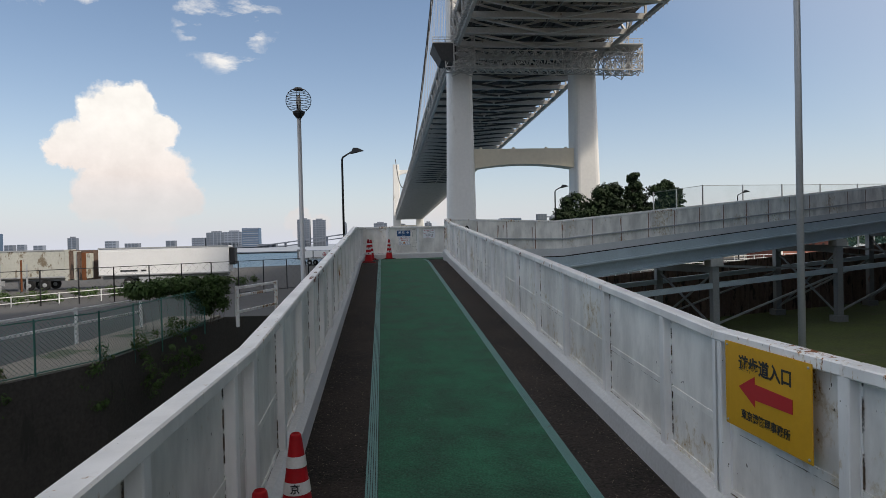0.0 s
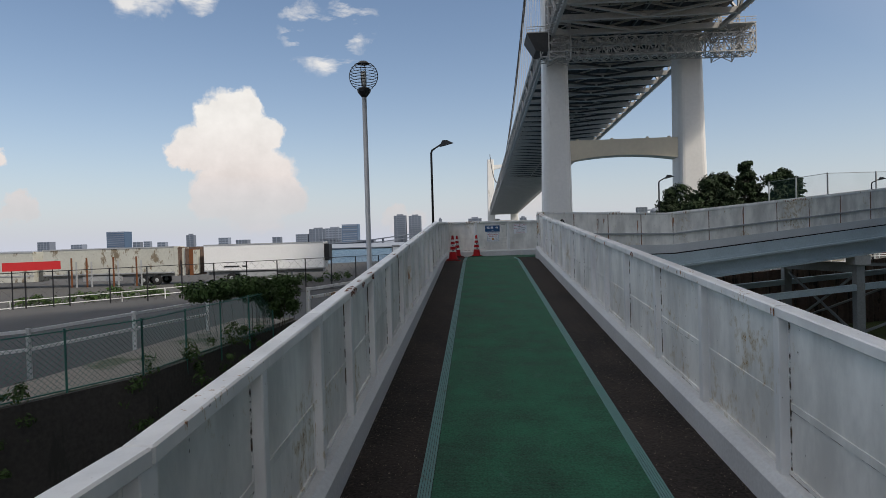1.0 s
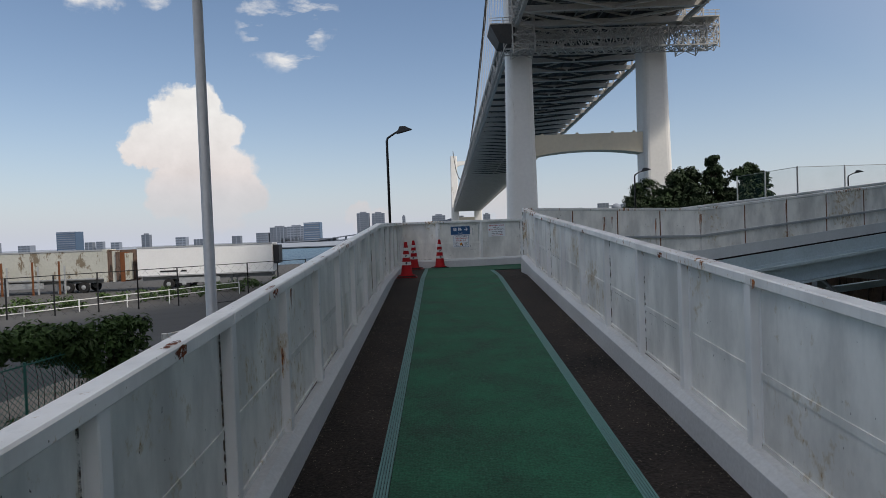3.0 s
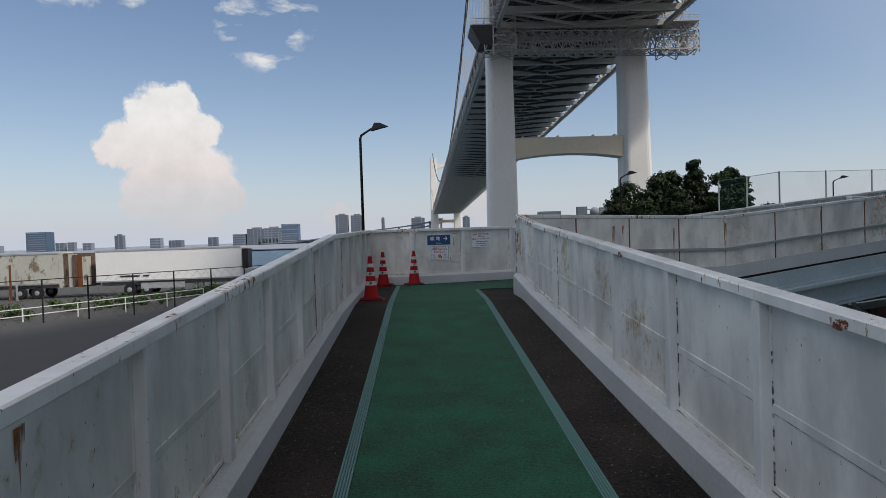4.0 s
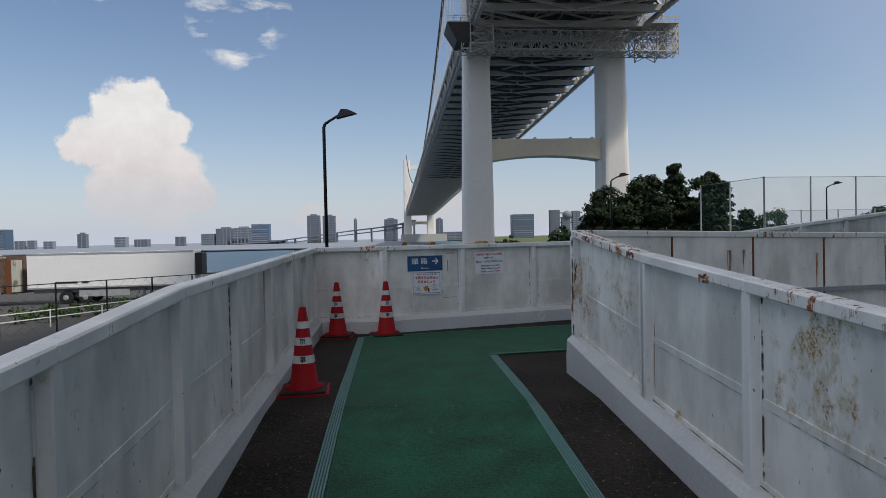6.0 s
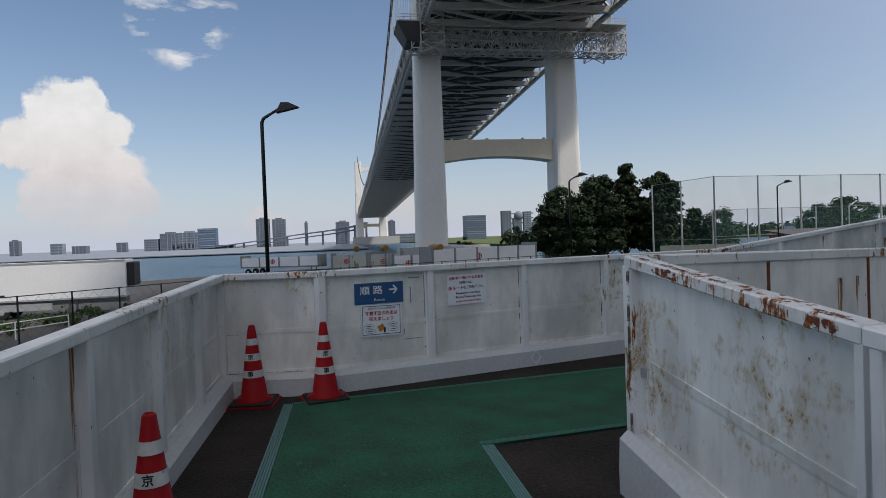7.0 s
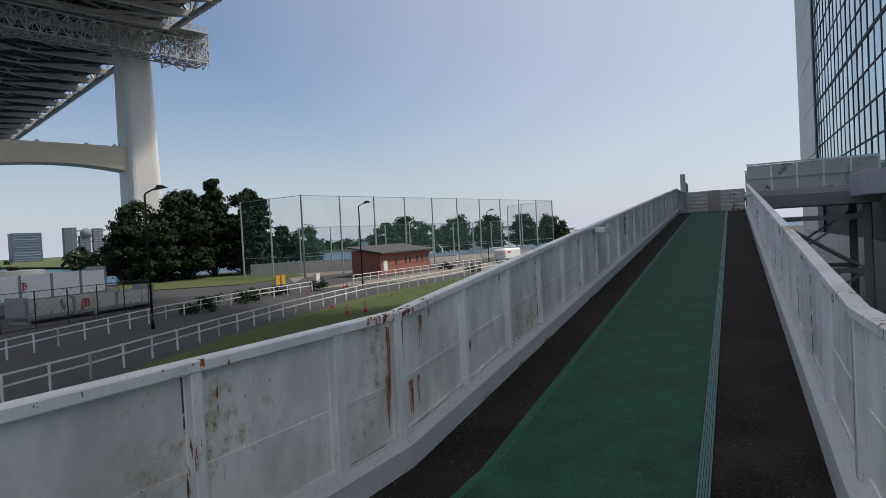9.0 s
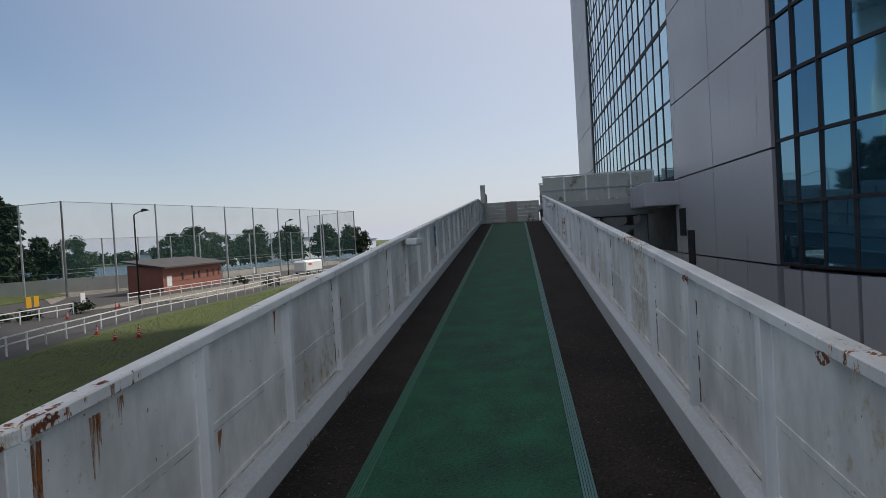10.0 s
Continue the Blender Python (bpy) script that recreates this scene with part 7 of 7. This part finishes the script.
def yard():
    G = GROUND
    lay = lambda x, y, a: Matrix.Translation((x, y, G)) @ Matrix.Rotation(radians(a), 4, "Z")
    container(lay(-16.5, 90.0, -24), 13.0, 2.4, 1.5, M_TRAIL, "white flat-sided trailer with a round red mark near the quay")
    container(lay(-3.0, 86.5, -12), 5.5, 2.4, 2.2, M_CREAM, "weathered white container beside the quay", True, False)
    container(lay(2.2, 76.0, -10), 4.5, 2.4, 2.4, M_CREAM, "weathered white container with rusty frame", True, False)
    container(lay(4.6, 67.0, 8), 4.8, 2.4, 2.3, M_TRAIL, "white container with rusty end frame", True, False)
    container(lay(8.2, 58.4, 27), 15.5, 2.4, 2.3, M_TRAIL, "long white container trailer with a round red mark")
    container(lay(12.0, 51.6, 20), 11.5, 2.4, 1.3, M_CREAM, "low pale flat-rack with a round red mark", True, False)
    for x, y, a in ((4.2, 70.5, 10), (9.5, 60.2, 27), (0.6, 73.5, 0)):
        o = thing("tarpaulin_roll", lay(x, y, a) @ Tz(0, 0, 3.6), "mustard tarpaulin rolled on a container end", "tarpaulin", "tarpaulin rolls")
        bm = bmesh.new()
        tube(bm, [(0, 0.2 * k, 0.05 * math.sin(k * 1.3)) for k in range(11)], 0.38, 0.36, 9)
        part("roll", bm, material("mustard_tarpaulin", (0.32, 0.17, 0.04), 0.8, var=0.3, scale=2, fine=8, bump=0.3), o)
    v = thing("van", lay(80.5, 60.5, 8), "white van with red marks parked past the hut", "van")
    bm = bmesh.new()
    hexa(bm, P0, 0, 5.6, 0, 2.2, 0.5, 2.3)
    bevelled(bm, 0.25)
    part("body", bm, M_WHITE, v)
    bm = bmesh.new()
    hexa(bm, P0, 1.0, 2.0, -0.02, 0.0, 1.6, 1.85)
    part("red_mark", bm, M_RED, v)
    for x in (1.0, 4.5):
        for y in (0.15, 2.05):
            wheel(v, (x, y, 0.36), "y", 0.36, 0.22)
    for x, y in ((40.2, 63.4), (41.2, 63.8), (43.6, 60.0), (88, 78)):
        s = thing("board_sign", lay(x, y, 20), "small yellow and white standing board", "sign", "standing boards")
        bm = bmesh.new()
        hexa(bm, P0, -0.35, 0.35, -0.03, 0.03, 0.15, 1.25)
        part("board", bm, M_YELLOW if x < 42 else M_WHITE, s)
        bm = bmesh.new()
        hexa(bm, P0, -0.35, -0.3, -0.2, 0.2, 0.0, 0.15)
        part("foot", bm, M_STEEL, s)
        bm = bmesh.new()
        hexa(bm, P0, 0.3, 0.35, -0.2, 0.2, 0.0, 0.15)
        part("foot", bm, M_STEEL, s)


yard()


# ---- loose grit and weeds ----
def grit():
    rng = random.Random(31)
    bm = bmesh.new()

    def stone(p, r):
        q = [bm.verts.new(p + Vector((rng.uniform(-1, 1), rng.uniform(-1, 1), 0)) * r) for _ in range(3)]
        t = bm.verts.new(p + Vector((0, 0, r * 0.8)))
        for i in range(3):
            bm.faces.new((q[i], q[(i + 1) % 3], t))

    for _ in range(5200):
        y = rng.uniform(-21, -3.9)
        side = rng.random() < 0.5
        x = XL + 0.1 + 0.46 * rng.random() ** 1.6 if side else XR - 0.1 - 0.46 * rng.random() ** 1.6
        stone(Vector((x, y, floor1(y) + 0.001)), rng.uniform(0.003, 0.009))
    for _ in range(3600):
        u = rng.uniform(-1, 14)
        v = -0.1 - 0.46 * rng.random() ** 1.6 if rng.random() < 0.5 else -W2 + 0.1 + 0.6 * rng.random() ** 1.6
        stone(R2(u, v, S2 * max(u, 0) + 0.001), rng.uniform(0.003, 0.009))
    ob = new("grit", mesh_of("grit", bm, material("grey_brown_grit", (0.16, 0.13, 0.105), 0.95, var=0.7, scale=30, fine=200, bump=0.0)))
    tagged(ob, "loose grit and dirt along the kerbs", "grit", kind="stuff")
    # dead weeds in the joint between kerb and asphalt
    for i, (u, v) in enumerate(((2.6, -0.14), (3.6, -0.13), (1.5, -0.12), (6.3, -0.13), (9.0, -W2 + 0.14), (11.5, -W2 + 0.14))):
        r2 = random.Random(200 + i)
        w = thing("dry_weed", Matrix.Translation(R2(u, v, S2 * u)), "tuft of dry brown weed at the kerb", "weed", "kerb weeds")
        bm = bmesh.new()
        for _ in range(60):
            a = r2.uniform(0, 6.28)
            p = Vector((r2.uniform(-0.14, 0.14), r2.uniform(-0.025, 0.025), 0))
            d = Vector((math.cos(a) * 0.03, math.sin(a) * 0.03, r2.uniform(0.02, 0.07)))
            n = Vector((-d.y, d.x, 0)).normalized() * 0.003
            bm.faces.new([bm.verts.new(q) for q in (p - n, p + n, p + d)])
        part("blade_mass", bm, M_TRUNK, w)


grit()
for i in range(11):
    r2 = random.Random(300 + i)
    s_ = i / 10
    x, y = -33 + 17.5 * s_, 16.5 + 24 * s_
    bush(Matrix.Translation((x, y, GROUND)), [(r2.uniform(-1.6, 1.6), r2.uniform(-1.4, 1.4), r2.uniform(0.15, 0.75), r2.uniform(0.3, 0.6)) for _ in range(9)], 0.14, 45, "low green weeds along the yard fence", 310 + i)


# ---- distant shore ----
def skyline():
    Y = 1000.0
    rng = random.Random(12)
    towers = [(-140, 20, 40.6, 0), (-115, 20, 39.4, 0), (-65, 5, 32.8, 0), (-16, 22, 32, 0), (-228, 27, 28.5, 1), (-256, 28, 23.0, 0), (-284, 28, 22.5, 0), (-307, 20, 14.5, 0),
              (-347, 14, 11.0, 0), (-440, 17, 12.5, 0), (-496, 13, 18.5, 0), (-547, 14, 8, 0), (-571, 11, 10, 0), (-590, 13, 9.5, 0), (-636, 32, 28, 1), (-897, 38, 31, 1), (-850, 14, 16, 0), (-700, 20, 8, 0),
              (-266, 34, 4.5, 2), (-205, 30, 2, 2), (69, 11, 31, 0), (80, 35, 9.5, 0), (118, 30, 8, 0), (197, 35, 36, 1), (260, 16, 42, 2), (280, 14, 28, 2), (298, 13, 40, 2), (313, 16, 22, 2), (-410, 20, 8, 0), (-760, 22, 14, 0)]
    for x, w, top, kind in towers:
        b = thing("far_building", Matrix.Translation((x, Y, WATER + 1.0)), ("hazy blue glass tower across the bay", "pale grey block across the bay")[kind != 1], "building", "far buildings")
        H = top - WATER - 1.0
        dpt = w * 0.7
        bm = bmesh.new()
        hexa(bm, P0, 0, w, 0, dpt, 0, H)
        if H > 20 and kind == 0:
            hexa(bm, P0, w * 0.25, w * 0.75, dpt * 0.2, dpt * 0.7, H, H + 2.2)
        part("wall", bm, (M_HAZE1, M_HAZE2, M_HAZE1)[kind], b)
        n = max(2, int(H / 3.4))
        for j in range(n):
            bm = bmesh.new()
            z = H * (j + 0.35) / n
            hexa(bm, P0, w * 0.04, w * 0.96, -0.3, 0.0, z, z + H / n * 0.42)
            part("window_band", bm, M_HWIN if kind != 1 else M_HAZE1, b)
        if kind != 1:
            for k in range(1, max(2, int(w / 5))):
                bm = bmesh.new()
                xx = w * k / max(2, int(w / 5))
                hexa(bm, P0, xx - 0.6, xx + 0.6, -0.5, 0.0, 0, H)
                part("pier", bm, M_HAZE1, b)
    s = thing("sphere_hall", Matrix.Translation((289.5, 1004, 33)), "silver ball held between blocks across the bay", "building")
    bm = bmesh.new()
    bmesh.ops.create_icosphere(bm, subdivisions=3, radius=8.0)
    part("ball", bm, M_HAZE1, s, smooth=True)
    for z in (-12, -4, 4):
        bm = bmesh.new()
        bar(bm, (-26, 0, z), (26, 0, z), 3, 2)
        part("link_bridge", bm, M_HAZE1, s)
    # elevated expressway on the far shore
    v = thing("far_viaduct", Matrix.Translation((0, 0, 0)), "double-deck expressway viaduct curving to the far tower", "viaduct")
    pts = [(-260, 1000, -2.5), (-202, 1000, -1.0), (-150, 990, 4.5), (-73, 980, 13.5), (-19, 960, 18.5), (12, 935, 22.5), (30, 915, 27)]
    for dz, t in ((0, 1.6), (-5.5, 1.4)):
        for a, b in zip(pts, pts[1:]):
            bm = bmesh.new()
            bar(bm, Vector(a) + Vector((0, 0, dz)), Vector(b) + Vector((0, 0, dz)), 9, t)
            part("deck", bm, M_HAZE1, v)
    for k in range(14):
        s_ = k / 13 * (len(pts) - 1.001)
        i = int(s_)
        p = Vector(pts[i]).lerp(Vector(pts[i + 1]), s_ - i)
        bm = bmesh.new()
        bar(bm, (p.x, p.y, WATER - 1), (p.x, p.y, p.z), 3.0, 3.0)
        part("column", bm, M_HAZE1, v)
    # tree belts on the far shores
    for name, x0, x1, y, h, n, lab in (("far_trees", 92, 420, 340, 8.0, 90, "green wooded far shore beside the bridge"),):
        bm = bmesh.new()
        r3 = random.Random(n)
        for k in range(n):
            x = x0 + (x1 - x0) * k / n + r3.uniform(-2, 2)
            leaves(bm, Vector((x, y + r3.uniform(-6, 6), WATER + 2 + h * 0.3)), h * r3.uniform(0.5, 0.9), 75, h * 0.22, r3)
        ob = new(name, mesh_of(name, bm, M_LEAF))
        tagged(ob, lab, "trees", kind="stuff")
    # low ship and sheds beyond the court
    for x, y, w, h in ((150, 175, 40, 6), (205, 170, 30, 9), (250, 190, 60, 7)):
        sh = thing("harbour_shed", Matrix.Translation((x, y, WATER)), "pale low harbour shed beyond the trees", "shed", "harbour sheds")
        bm = bmesh.new()
        hexa(bm, P0, 0, w, 0, 12, 0, h)
        part("wall", bm, M_WHITE, sh)
        bm = bmesh.new()
        hexa(bm, P0, -0.5, w + 0.5, -0.5, 12.5, h, h + 0.5)
        part("roof", bm, M_HAZE1, sh)


skyline()
